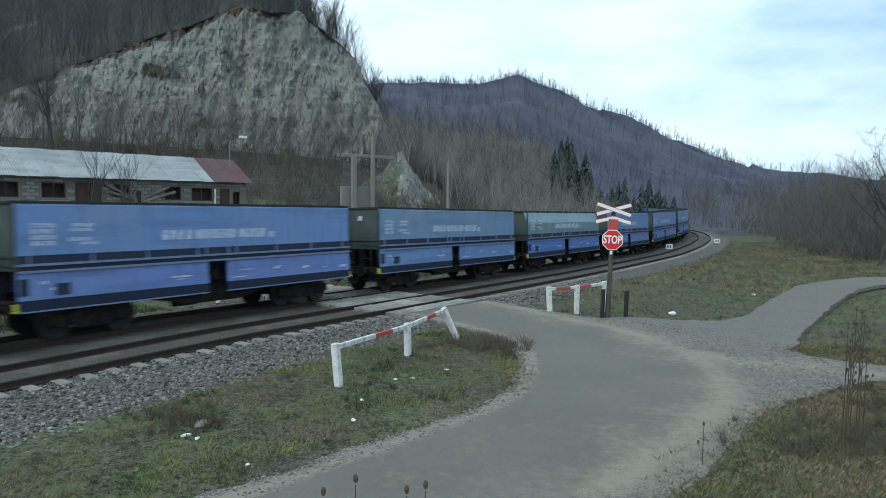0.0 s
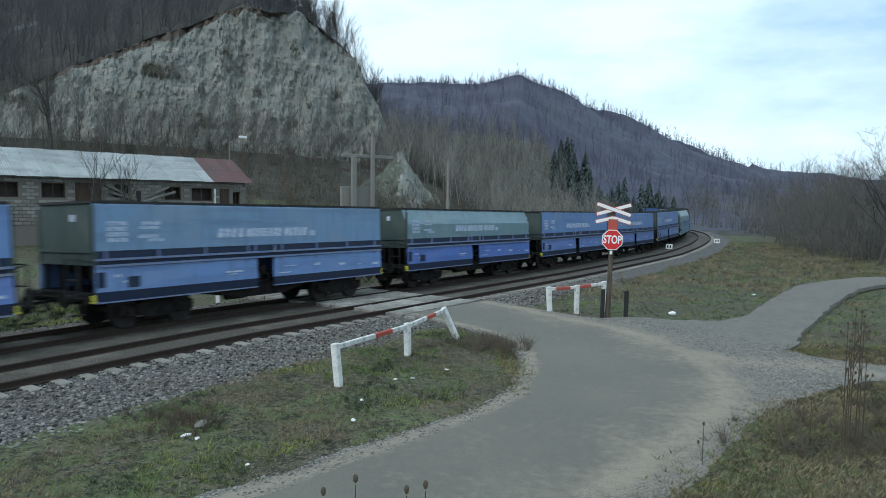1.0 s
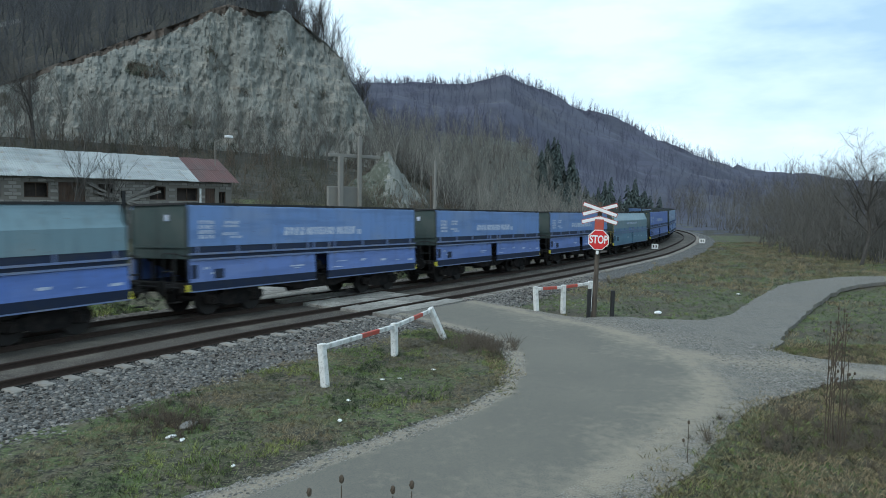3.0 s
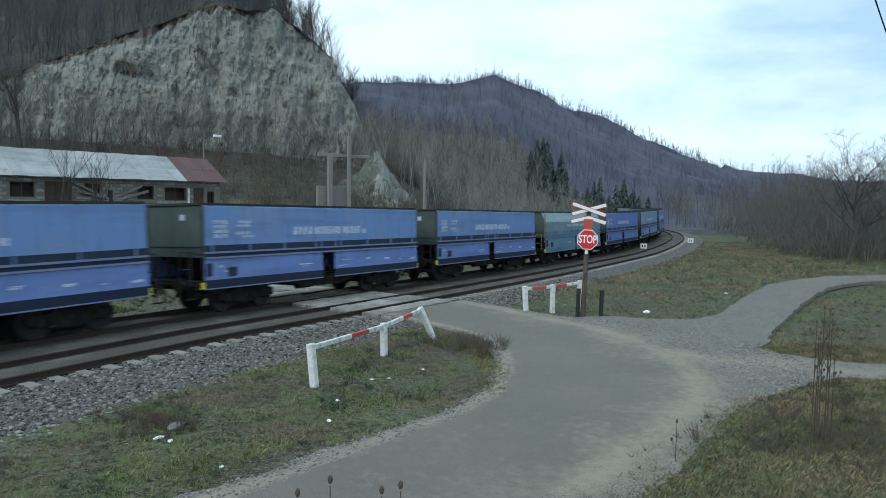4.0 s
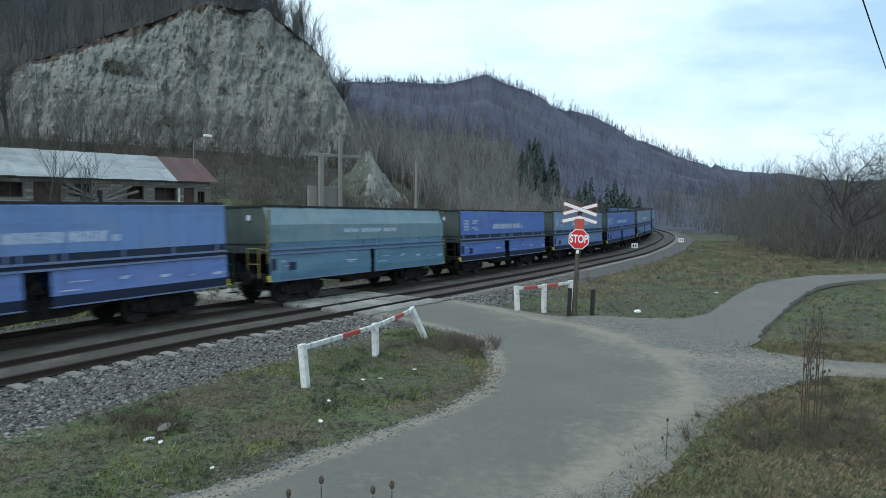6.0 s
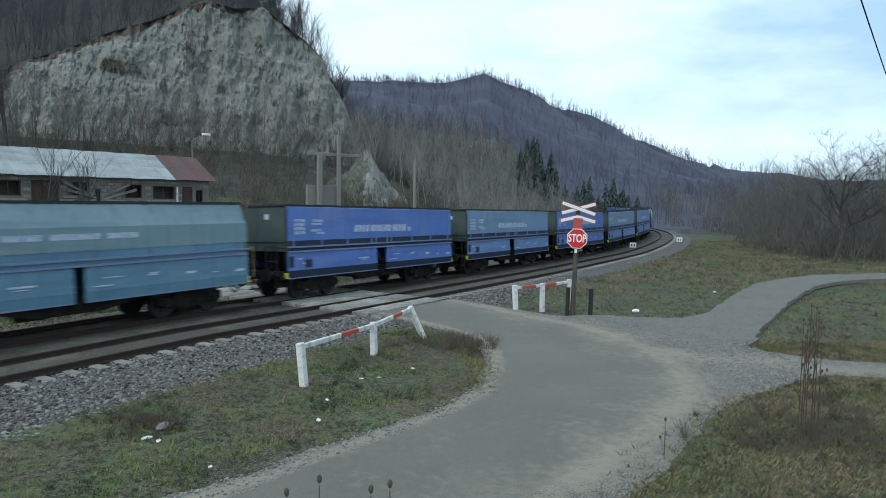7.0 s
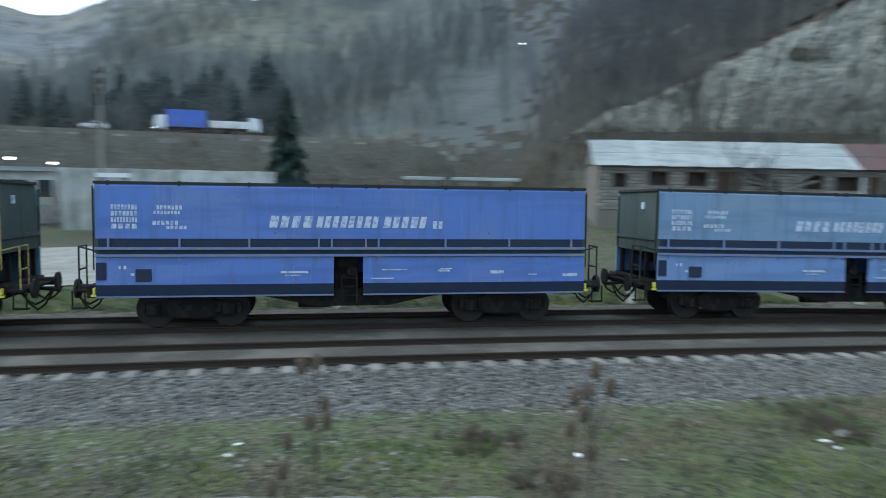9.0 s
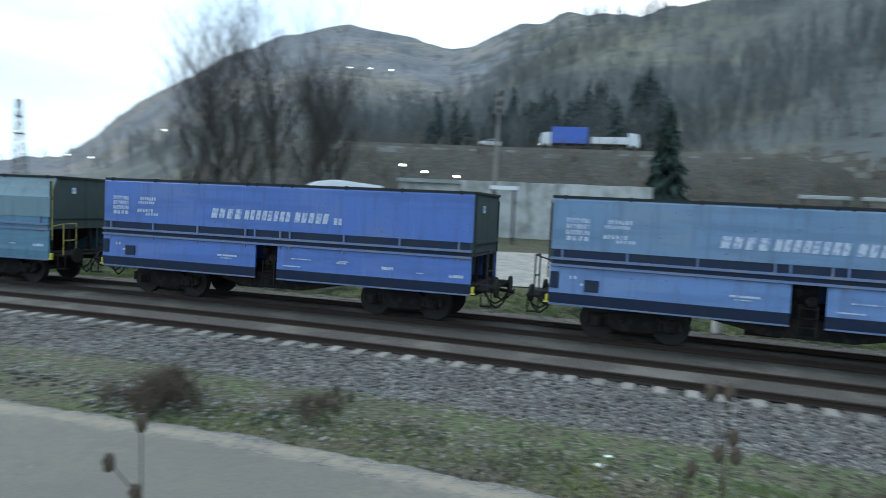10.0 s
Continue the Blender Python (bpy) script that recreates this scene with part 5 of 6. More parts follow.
def build_hero_trees():
    for az, r, h, seed in ((100, 56, 12.5, 1), (98, 60, 15, 2), (95.5, 57, 14.5, 3), (93, 62, 14.5, 4), (90.5, 58, 13.5, 5), (88.5, 60, 11.5, 6)):
        hero_tree(*polar_xy(az, r), h, seed, 4, (18, 7, 5, 3), "tall bare poplar with upright branches beside the yard", thick=0.011, spread=0.6, up=0.45, trunk=0.08)
    hero_tree(*polar_xy(-32.4, 60), 9.0, 8, 4, (11, 9, 7, 5), "large bare spreading tree at the edge of the thicket", thick=0.017, spread=0.8, up=0.22, trunk=0.28, lean=8)
    hero_tree(*polar_xy(-36.8, 58), 7.6, 9, 4, (9, 6, 5, 3), "large bare spreading tree at the edge of the thicket", thick=0.018, spread=0.75, up=0.3, trunk=0.35)
    hero_tree(*polar_xy(29.3, 76), 9.5, 10, 4, (9, 6, 5, 3), "bare broad-crowned tree on the slope above the sheds", thick=0.022, spread=0.75, up=0.35, trunk=0.28)
    for az, r, h, seed in ((10.6, 93, 4.6, 11), (9.4, 93, 5.6, 12), (8.7, 94, 5.0, 13), (12.5, 94, 3.6, 14), (5.6, 95, 5.4, 15), (4.5, 96, 5.0, 16)):
        hero_tree(*polar_xy(az, r), h, seed, 3, (16, 9, 6), "bare tree on the rim of the cliff", thick=0.014, spread=0.6, up=0.45, trunk=0.12)
    for az, r, h, seed in ((26.5, 43, 5.2, 17), (24.8, 43.5, 4.6, 18)):
        hero_tree(*polar_xy(az, r), h, seed, 3, (12, 6, 4), "small bare tree in front of the brick sheds", thick=0.012, spread=0.6, up=0.5, trunk=0.2)
    e = empty("fir_tree", pose(*polar_xy(61.8, 62), -0.5), "dark green fir standing alone behind the train", "tree")
    tv, tf = fir_template(71, 34)
    me = mesh_from("crown", [(a * 11.8 * 0.95, b * 11.8 * 0.95, c * 11.8) for a, b, c in tv], [tuple(int(q) for q in t) for t in tf], "fir")
    o = new("crown", me)
    o.parent = e
    bm = nb()
    cyl(bm, (0, 0, -0.2), (0, 0, 3), 0.16, 8)
    part("trunk", bm, "bark", e)


build_hero_trees()


def build_ground_cover():
    rng = np.random.default_rng(5)
    road = smooth_line(BED_L) + smooth_line(BED_R)[::-1]
    track_a = smooth_line(PATH_A) + smooth_line(PATH_B)[::-1]
    lane = smooth_line(SIDE_A) + smooth_line(SIDE_B)[::-1]
    # ballast stones
    st = [stone_template(k) for k in range(6)]
    s = rng.uniform(-46, 26, 92000)
    o = rng.uniform(-6.2, 6.6, 92000)
    x, y, h = np.interp(s, SS, XX), np.interp(s, SS, YY), np.interp(s, SS, HH)
    x, y = x - np.cos(h) * o, y + np.sin(h) * o
    r = np.hypot(x, y)
    edge = np.interp(s, (-40, -14, -9, -4, 1, 6), (-4.7, -4.7, -4.6, -3.4, -3.0, -2.2)) + np.array([0.9 * noise.noise((a * 0.5, b * 0.5, 3.0)) for a, b in zip(x, y)])
    keep = rng.random(len(x)) < np.where(o > edge, 1.0, np.exp(-((edge - o) / 0.5)))
    keep &= ~((s > 5.6) & (s < 11.2)) & (rng.random(len(x)) < np.clip(26 / np.maximum(r, 1), 0, 1))
    keep &= ~inside(road, x, y) & ((o < -0.1) | (rng.random(len(x)) < 0.35))
    x, y, o, s = x[keep], y[keep], o[keep], s[keep]
    z = track_z(s) * smooth(-6, -3, o) + np.interp(o, (-6, -4.6, -3.6, -1.3, 8.2), (-0.26, -0.25, -0.24, -0.19, -0.19))
    n = len(x)
    pl = np.stack([x, y, z + 0.01, rng.uniform(0, 6.28, n), rng.uniform(0.02, 0.042, n), rng.uniform(0.7, 1.25, n)], 1)
    scatter("ballast_stones", st, pl, "ballast", "loose grey crushed-stone ballast beside the rails", "ballast")
    # gravel on the verge
    x, y = rng.uniform(-4, 12, 42000), rng.uniform(7.5, 24, 42000)
    on = inside(smooth_line(BED_L) + smooth_line(BED_R)[::-1], x, y) & ~inside(smooth_line(ROAD_L) + [(a + 1.0, b - 0.4) for a, b in smooth_line(ROAD_R)][::-1], x, y)
    x, y = x[on], y[on]
    n = len(x)
    scatter("gravel_stones", st, np.stack([x, y, np.full(n, -0.182), rng.uniform(0, 6.28, n), rng.uniform(0.010, 0.026, n), np.ones(n)], 1), "gravel_stone", "loose pale gravel on the road verge", "gravel")
    # grass
    gt = [tuft_template(k, 8, 0.9, 0.045) for k in range(5)]
    dt = [tuft_template(10 + k, 8, 1.0, 0.026) for k in range(5)]

    def field(n, x0, x1, y0, y1, seed):
        g = np.random.default_rng(seed)
        x, y = g.uniform(x0, x1, n), g.uniform(y0, y1, n)
        s, o = track_frame(x, y)
        e = np.interp(s, (-40, -14, -9, -4, 1, 6), (-4.7, -4.7, -4.6, -3.4, -3.0, -2.4))
        u, v = x + g.normal(0, 0.3, n), y + g.normal(0, 0.3, n)
        ok = (o < e + 0.5 * g.random(n)) & ~inside(road, u, v) & ~inside(track_a, u, v) & ~inside(lane, u, v) & (np.hypot(x, y) > 4)
        return x[ok], y[ok], g

    x, y, g = field(80000, -13, 4, -6, 22, 1)
    thin = np.array([noise.noise((a * 0.7, b * 0.7, 14.0)) for a, b in zip(x, y)]) + g.uniform(-0.35, 0.35, len(x)) > -0.25
    x, y = x[thin], y[thin]
    pn = np.array([noise.noise((a * 0.45, b * 0.45, 8.0)) + 0.4 * noise.noise((a * 1.6, b * 1.6, 2.0)) for a, b in zip(x, y)])
    m = pn > 0.0
    scatter("grass", gt, rows_at(x[m], y[m], g.uniform(0.03, 0.08, m.sum()) * np.where(g.random(m.sum()) < 0.12, 1.8, 1.0), seed=21), "grass", "short green winter grass beside the road", "grass")
    scatter("grass", dt, rows_at(x[~m], y[~m], g.uniform(0.03, 0.09, (~m).sum()), seed=22), "dry_grass", "straw-coloured dry grass beside the ballast", "grass")
    x, y, g = field(44000, 3, 46, 18, 84, 2)
    pn = np.array([noise.noise((a * 0.16, b * 0.16, 8.0)) + 0.5 * noise.noise((a * 0.7, b * 0.7, 2.0)) for a, b in zip(x, y)]) + np.clip((y - 34) / 40, -0.25, 0.4)
    m = pn < 0.14
    scatter("grass", gt, rows_at(x[m], y[m], g.uniform(0.05, 0.13, m.sum()), seed=23), "grass", "green meadow grass beyond the crossing sign", "grass")
    scatter("grass", dt, rows_at(x[~m], y[~m], g.uniform(0.07, 0.24, (~m).sum()), seed=24), "dry_grass", "tall dry meadow grass beyond the crossing sign", "grass")
    x, y, g = field(46000, 1.5, 16, 5, 20, 3)
    m = g.random(len(x)) < 0.85
    scatter("grass", dt, rows_at(x[m], y[m], g.uniform(0.04, 0.14, m.sum()), seed=25), "dry_grass", "dry brown grass on the bank by the road", "grass")
    scatter("grass", gt, rows_at(x[~m], y[~m], g.uniform(0.04, 0.11, (~m).sum()), seed=26), "grass", "green grass on the bank by the road", "grass")
    s = rng.uniform(-52, 3, 11000)
    o = rng.uniform(6.3, 13, 11000)
    h = np.interp(s, SS, HH)
    x, y = np.interp(s, SS, XX) - np.cos(h) * o, np.interp(s, SS, YY) + np.sin(h) * o
    scatter("grass", gt, rows_at(x, y, rng.uniform(0.09, 0.22, len(x)), seed=27), "grass", "green grass strip beyond the far track", "grass")
    # weeds by the fence and dark clumps
    wt = [bush_template(80 + k, 18) for k in range(3)]
    for cx, cy, n, sp, sz, mt, lb in ((1.5, 18.9, 60, 0.5, 0.5, "twig_brown", "tall brown weeds around the fence end"), (-5.0, 12.7, 40, 0.42, 0.24, "twig_brown", "reddish-brown dead weed clump on the ballast edge"), (-4.4, 11.9, 26, 0.35, 0.3, "dark_weed", "dark dead weed clump in the grass"),
                                      (-13.3, -3.0, 30, 0.4, 0.7, "dark_weed", "tall dark weed clump by the ballast"), (-12.4, -0.2, 24, 0.3, 0.4, "dark_weed", "low dark weed clump by the ballast"), (-7.7, 7.0, 22, 0.3, 0.3, "dark_weed", "low dark weed clump by the ballast"),
                                      (-6.0, 6.6, 16, 0.25, 0.26, "dark_weed", "low dark weed clump in the verge"), (16, 40, 40, 3.0, 0.5, "dry_grass", "patch of tall brown weeds in the meadow"), (24, 47, 60, 4.5, 0.6, "dry_grass", "patch of tall brown weeds in the meadow"), (7.4, 11.2, 90, 0.9, 0.38, "twig_brown", "dry weeds around the tall teasels")):
        g = np.random.default_rng(int(abs(cx * 10)) + n)
        scatter("weeds", wt, rows_at(cx + g.normal(0, sp, n), cy + g.normal(0, sp, n), g.uniform(0.5, 1.1, n) * sz, seed=n), mt, lb, "weeds")


build_ground_cover()


def teasel(x, y, top, heads, seed, big=1.0, stem=0.007, drop=0.5):
    """Dead teasel: a stalk with forked side stalks, each with a bristly cone."""
    z0 = float(ground_z(np.array([x]), np.array([y]))[0])
    rng = random.Random(seed)
    e = empty("teasel", pose(x, y, z0, 0, 0, rng.uniform(0, 360)), "dead dark brown teasel with bristly seed heads", "plant", "dead teasels")
    H = top - z0
    bm = nb()
    cyl(bm, (0, 0, -0.1), (0, 0, H - 0.05), stem, 5, stem * 0.6)
    tips = [(0, 0, H)]
    for k in range(heads - 1):
        a = rng.uniform(0, 6.28)
        zz = H - rng.uniform(0.22, drop)
        w = rng.uniform(0.06, 0.16)
        t = (math.cos(a) * w, math.sin(a) * w, min(H - 0.02, zz + rng.uniform(0.10, 0.2)))
        cyl(bm, (0, 0, zz - 0.12), t, stem * 0.6, 4, stem * 0.4)
        tips.append(t)
    part("stalk", bm, "dark_weed", e)
    for t in tips:
        bm = nb()
        n = 10
        rings = []
        for k, (zz, r) in enumerate(((-0.035, 0.008), (-0.02, 0.017), (0.0, 0.02), (0.02, 0.017), (0.035, 0.008))):
            zz, r = zz * big, r * big
            rings.append([bm.verts.new((t[0] + math.cos(q * 6.283 / n) * r * (1.2 if (q + k) % 2 else 0.85), t[1] + math.sin(q * 6.283 / n) * r * (1.2 if (q + k) % 2 else 0.85), t[2] + zz)) for q in range(n)])
        for a, b in zip(rings, rings[1:]):
            for q in range(n):
                bm.faces.new((a[q], a[(q + 1) % n], b[(q + 1) % n], b[q]))
        bm.faces.new(rings[0][::-1])
        bm.faces.new(rings[-1])
        part("seed_head", bm, "dark_weed", e)


def build_teasels():
    for k, (x, y, top, n) in enumerate(((-0.85, 4.95, 1.66, 2), (-0.62, 5.0, 1.74, 1), (-0.74, 4.9, 1.60, 2), (-0.24, 5.0, 1.66, 1), (-0.10, 5.0, 1.70, 2),
                                        (-3.34, 1.64, 2.86, 5), (-3.42, 1.52, 2.45, 3), (-2.38, 2.68, 2.86, 5), (-2.46, 2.6, 2.55, 4), (-3.85, -1.12, 2.60, 3),
                                        (6.72, 11.1, 2.15, 3), (6.80, 11.0, 2.05, 3), (6.66, 11.2, 1.9, 4), (6.85, 11.15, 2.1, 3), (6.74, 11.25, 1.6, 4), (6.62, 11.0, 1.75, 3), (6.9, 11.05, 1.45, 3), (4.05, 10.4, 0.45, 2), (6.4, 11.7, 0.5, 2))):
        if x > 6.5:
            teasel(x, y, top, n + 3, k, 0.8, 0.010, 1.2)
        else:
            teasel(x, y, top, n, k, 1.3 if x < -2 else 0.9)


build_teasels()


def build_litter():
    rng = random.Random(3)
    for x, y, s in ((-4.28, 11.44, 0.09), (-4.05, 11.31, 0.07), (-4.18, 11.98, 0.20), (-1.58, 12.37, 0.07), (-1.58, 13.63, 0.06), (-1.01, 15.25, 0.06), (-0.63, 15.37, 0.05), (0.14, 16.2, 0.06), (8.82, 26.18, 0.22), (11.54, 25.74, 0.14), (-9.6, 3.9, 0.08), (-9.9, 4.2, 0.07), (-6.4, 7.9, 0.08), (-2.9, 10.2, 0.05), (15.0, 33.0, 0.12), (8.2, 10.2, 0.09)):
        bm = nb()
        bmesh.ops.create_icosphere(bm, subdivisions=2, radius=1.0)
        for v in bm.verts:
            v.co *= 1 + 0.35 * noise.noise(v.co * 1.4 + Vector((x, y, 0)))
            v.co = Vector((v.co.x * s, v.co.y * s * 0.6, v.co.z * s * 0.3))
        big = abs(s - 0.20) < 0.01
        o = part("stone" if big else "litter", bm, "concrete" if big else "sign_white")
        o.matrix_basis = pose(x, y, float(ground_z(np.array([x]), np.array([y]))[0]) + s * 0.2, 0, 0, rng.uniform(0, 180))
        tagged(o, "flat pale stone lying in the grass" if big else "scrap of crumpled white litter in the grass", "stone" if big else "litter", "" if big else "litter")


build_litter()

# ---------------------------------------------------------------- sheds below the cliff


def build_shed():
    a, b = Vector((-25.4, 33.9, 0)), Vector((-13.2, 46.4, 0))
    d = b - a
    L = d.length
    yaw = math.degrees(math.atan2(d.y, d.x))
    z0 = 1.25
    e = empty("shed", pose(a.x, a.y, z0, 0, 0, yaw), "long block-walled shed with a patched grey tin roof", "shed")
    H, W = 3.72, 5.0
    # front wall stands at local y = 0, the shed reaches back to y = W
    holes = [(0.9, 1.7, 1.2, 2.4, "w"), (3.0, 4.1, 1.5, 2.55, "w"), (5.2, 6.4, 1.5, 2.55, "w"), (6.9, 8.3, 0.0, 2.6, "d"), (9.0, 9.9, 0.6, 2.6, "o"), (12.0, 13.0, 1.4, 2.5, "w"), (13.7, 15.1, 0.4, 2.45, "w"), (15.6, 16.3, 0.0, 2.45, "d"), (16.55, 17.05, 1.7, 2.25, "w")]
    holes = [(x0, x1, zb - 0.1 if kind != "d" else za, zb + 0.72, kind) for x0, x1, za, zb, kind in holes]
    walls = []
    xs = sorted({0.0, L} | {v for h in holes for v in h[:2]})
    for x0, x1 in zip(xs, xs[1:]):
        hs = [h for h in holes if h[0] <= x0 + 1e-6 and h[1] >= x1 - 1e-6]
        if hs:
            spans = ((-1.5, hs[0][2]), (hs[0][3], H))
        else:
            spans = ((-1.5, H),)
        for za, zb in spans:
            bm = nb()
            box(bm, x0, x1, 0.02, 0.3, za, zb)
            wall = part("wall_section", bm, "block_rest", e)
            walls.append((x0, x1, za, zb, wall))
    bm = nb()
    box(bm, 0, L, W - 0.3, W, -1.5, H + 1.0)
    box(bm, 0, 0.25, 0.3, W - 0.3, -1.5, H)
    box(bm, L - 0.25, L, 0.3, W - 0.3, -1.5, H)
    part("back_wall", bm, "block_rest", e)
    # Added dark sheet behind the openings, standing in for the shaded interior.
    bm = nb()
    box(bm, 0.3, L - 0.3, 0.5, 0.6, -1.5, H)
    part("shade_backing", bm, "interior_shade", e)
    for x0, x1, za, zb, kind in holes:
        bm = nb()
        if kind == "d":
            box(bm, x0, x1, 0.12, 0.18, za, zb)
            for k in range(1, 5):
                box(bm, x0 + (x1 - x0) * k / 5 - 0.015, x0 + (x1 - x0) * k / 5 + 0.015, 0.10, 0.12, za, zb)
            part("door", bm, "door_brown", e)
        else:
            w = 0.05
            box(bm, x0, x1, 0.10, 0.18, za, za + w); box(bm, x0, x1, 0.10, 0.18, zb - w, zb)
            box(bm, x0, x0 + w, 0.10, 0.18, za, zb); box(bm, x1 - w, x1, 0.10, 0.18, za, zb)
            box(bm, (x0 + x1) / 2 - 0.02, (x0 + x1) / 2 + 0.02, 0.10, 0.18, za, zb)
            part("window_frame", bm, "old_wood" if kind != "w" else "door_brown", e)
    # timber props crossed before the wall
    for p, q in (((8.2, 1.4), (12.2, 3.2)), ((8.4, 3.3), (12.0, 1.5)), ((8.9, 1.8), (12.6, 2.9)), ((8.7, 2.8), (12.4, 1.9))):
        bm = nb()
        v = Vector((q[0] - p[0], 0, q[1] - p[1]))
        box(bm, 0, v.length, -0.05, 0.05, -0.07, 0.07, 0.01)
        o = part("timber_brace", bm, "old_wood", e)
        o.matrix_basis = Matrix.Translation((p[0], -0.12, p[1])) @ Vector((1, 0, 0)).rotation_difference(v).to_matrix().to_4x4()
    bm = nb()
    box(bm, 10.25, 10.45, -0.2, -0.02, -0.5, 2.9)
    part("prop", bm, "black_paint", e)
    bm = nb()
    box(bm, 15.17, 15.27, -0.12, 0.0, 0.2, 3.15)
    part("white_post", bm, "white_paint", e)
    # roof sheets on the front slope, each one lapped over the next
    rise, n = 1.43, 26
    cut = 15.0
    slope = math.atan2(rise, W / 2)
    ln = math.hypot(rise, W / 2 + 0.35)
    for k in range(n):
        x0, x1 = -0.3 + (L + 0.6) * k / n, -0.3 + (L + 0.6) * (k + 1) / n + 0.06
        for j in range(2):
            bm = nb()
            m = 12
            ya, yb = ln * j / 2 - 0.03, ln * (j + 1) / 2 + 0.05
            prof = [(x0 + (x1 - x0) * q / m, (0.024 if q % 2 else 0.0) + 0.012 * j) for q in range(m + 1)]
            prism(bm, prof + [(u, w - 0.012) for u, w in prof[::-1]], ya, yb)
            o = part("roof_sheet", bm, "tin_red" if x0 > cut - 0.2 else "tin", e)
            o.matrix_basis = Matrix.Translation((0, -0.35, H - 0.14 + 0.012 * (k % 3))) @ Matrix.Rotation(slope, 4, "X")
    bm = nb()
    v = [bm.verts.new(p) for p in ((-0.3, W / 2, H + rise - 0.05), (L + 0.3, W / 2, H + rise - 0.05), (L + 0.3, W + 0.35, H - 0.2), (-0.3, W + 0.35, H - 0.2))]
    v2 = [bm.verts.new((p.co.x, p.co.y, p.co.z - 0.05)) for p in v]
    bm.faces.new(v); bm.faces.new(v2[::-1])
    for q in range(4):
        bm.faces.new((v[q], v2[q], v2[(q + 1) % 4], v[(q + 1) % 4]))
    part("roof_back", bm, "tin", e)
    for x in (0.0, L):
        bm = nb()
        v = [bm.verts.new((x + dx, y, z)) for dx in (-0.1, 0.1) for y, z in ((0.05, H - 0.05), (W, H - 0.05), (W / 2, H + rise - 0.2))]
        bm.faces.new(v[:3]); bm.faces.new(v[3:][::-1])
        for q in range(3):
            bm.faces.new((v[q], v[q + 3], v[(q + 1) % 3 + 3], v[(q + 1) % 3]))
        part("gable", bm, "block_rest", e)
    bm = nb()
    cyl(bm, (L - 0.3, 1.6, H + 0.9), (L - 0.3, 1.6, H + 2.6), 0.03, 6)
    cyl(bm, (L - 0.3, 1.6, H + 2.6), (L + 0.3, 1.2, H + 2.95), 0.025, 6)
    part("lamp_arm", bm, "concrete", e)
    bm = nb()
    box(bm, L + 0.2, L + 0.75, 1.05, 1.25, H + 2.92, H + 3.08, 0.02)
    part("lamp_head", bm, "sign_white", e, "white street-lamp head")
    # blocks of the front wall
    rng = random.Random(8)
    bm = nb()
    box(bm, -0.19, 0.19, 0, 0.06, 0, 0.165, 0.012)
    me = bpy.data.meshes.new("block")
    bm.to_mesh(me)
    bm.free()
    me.materials.append(M["block"])
    for row in range(5, 19):
        z = row * 0.195
        x = 0.2 + (0.2 if row % 2 else 0)
        while x < L - 0.2:
            if not any(h[0] - 0.19 < x < h[1] + 0.19 and h[2] - 0.16 < z < h[3] for h in holes):
                o = new("block", me)
                o.parent = min(walls, key=lambda w: abs(x - min(max(x, w[0]), w[1])) + abs(z + 0.08 - min(max(z + 0.08, w[2]), w[3])))[4]
                o.matrix_basis = pose(x, -0.02 + rng.uniform(-0.012, 0.012), z, 0, 0, rng.uniform(-1, 1))
            x += 0.405


build_shed()


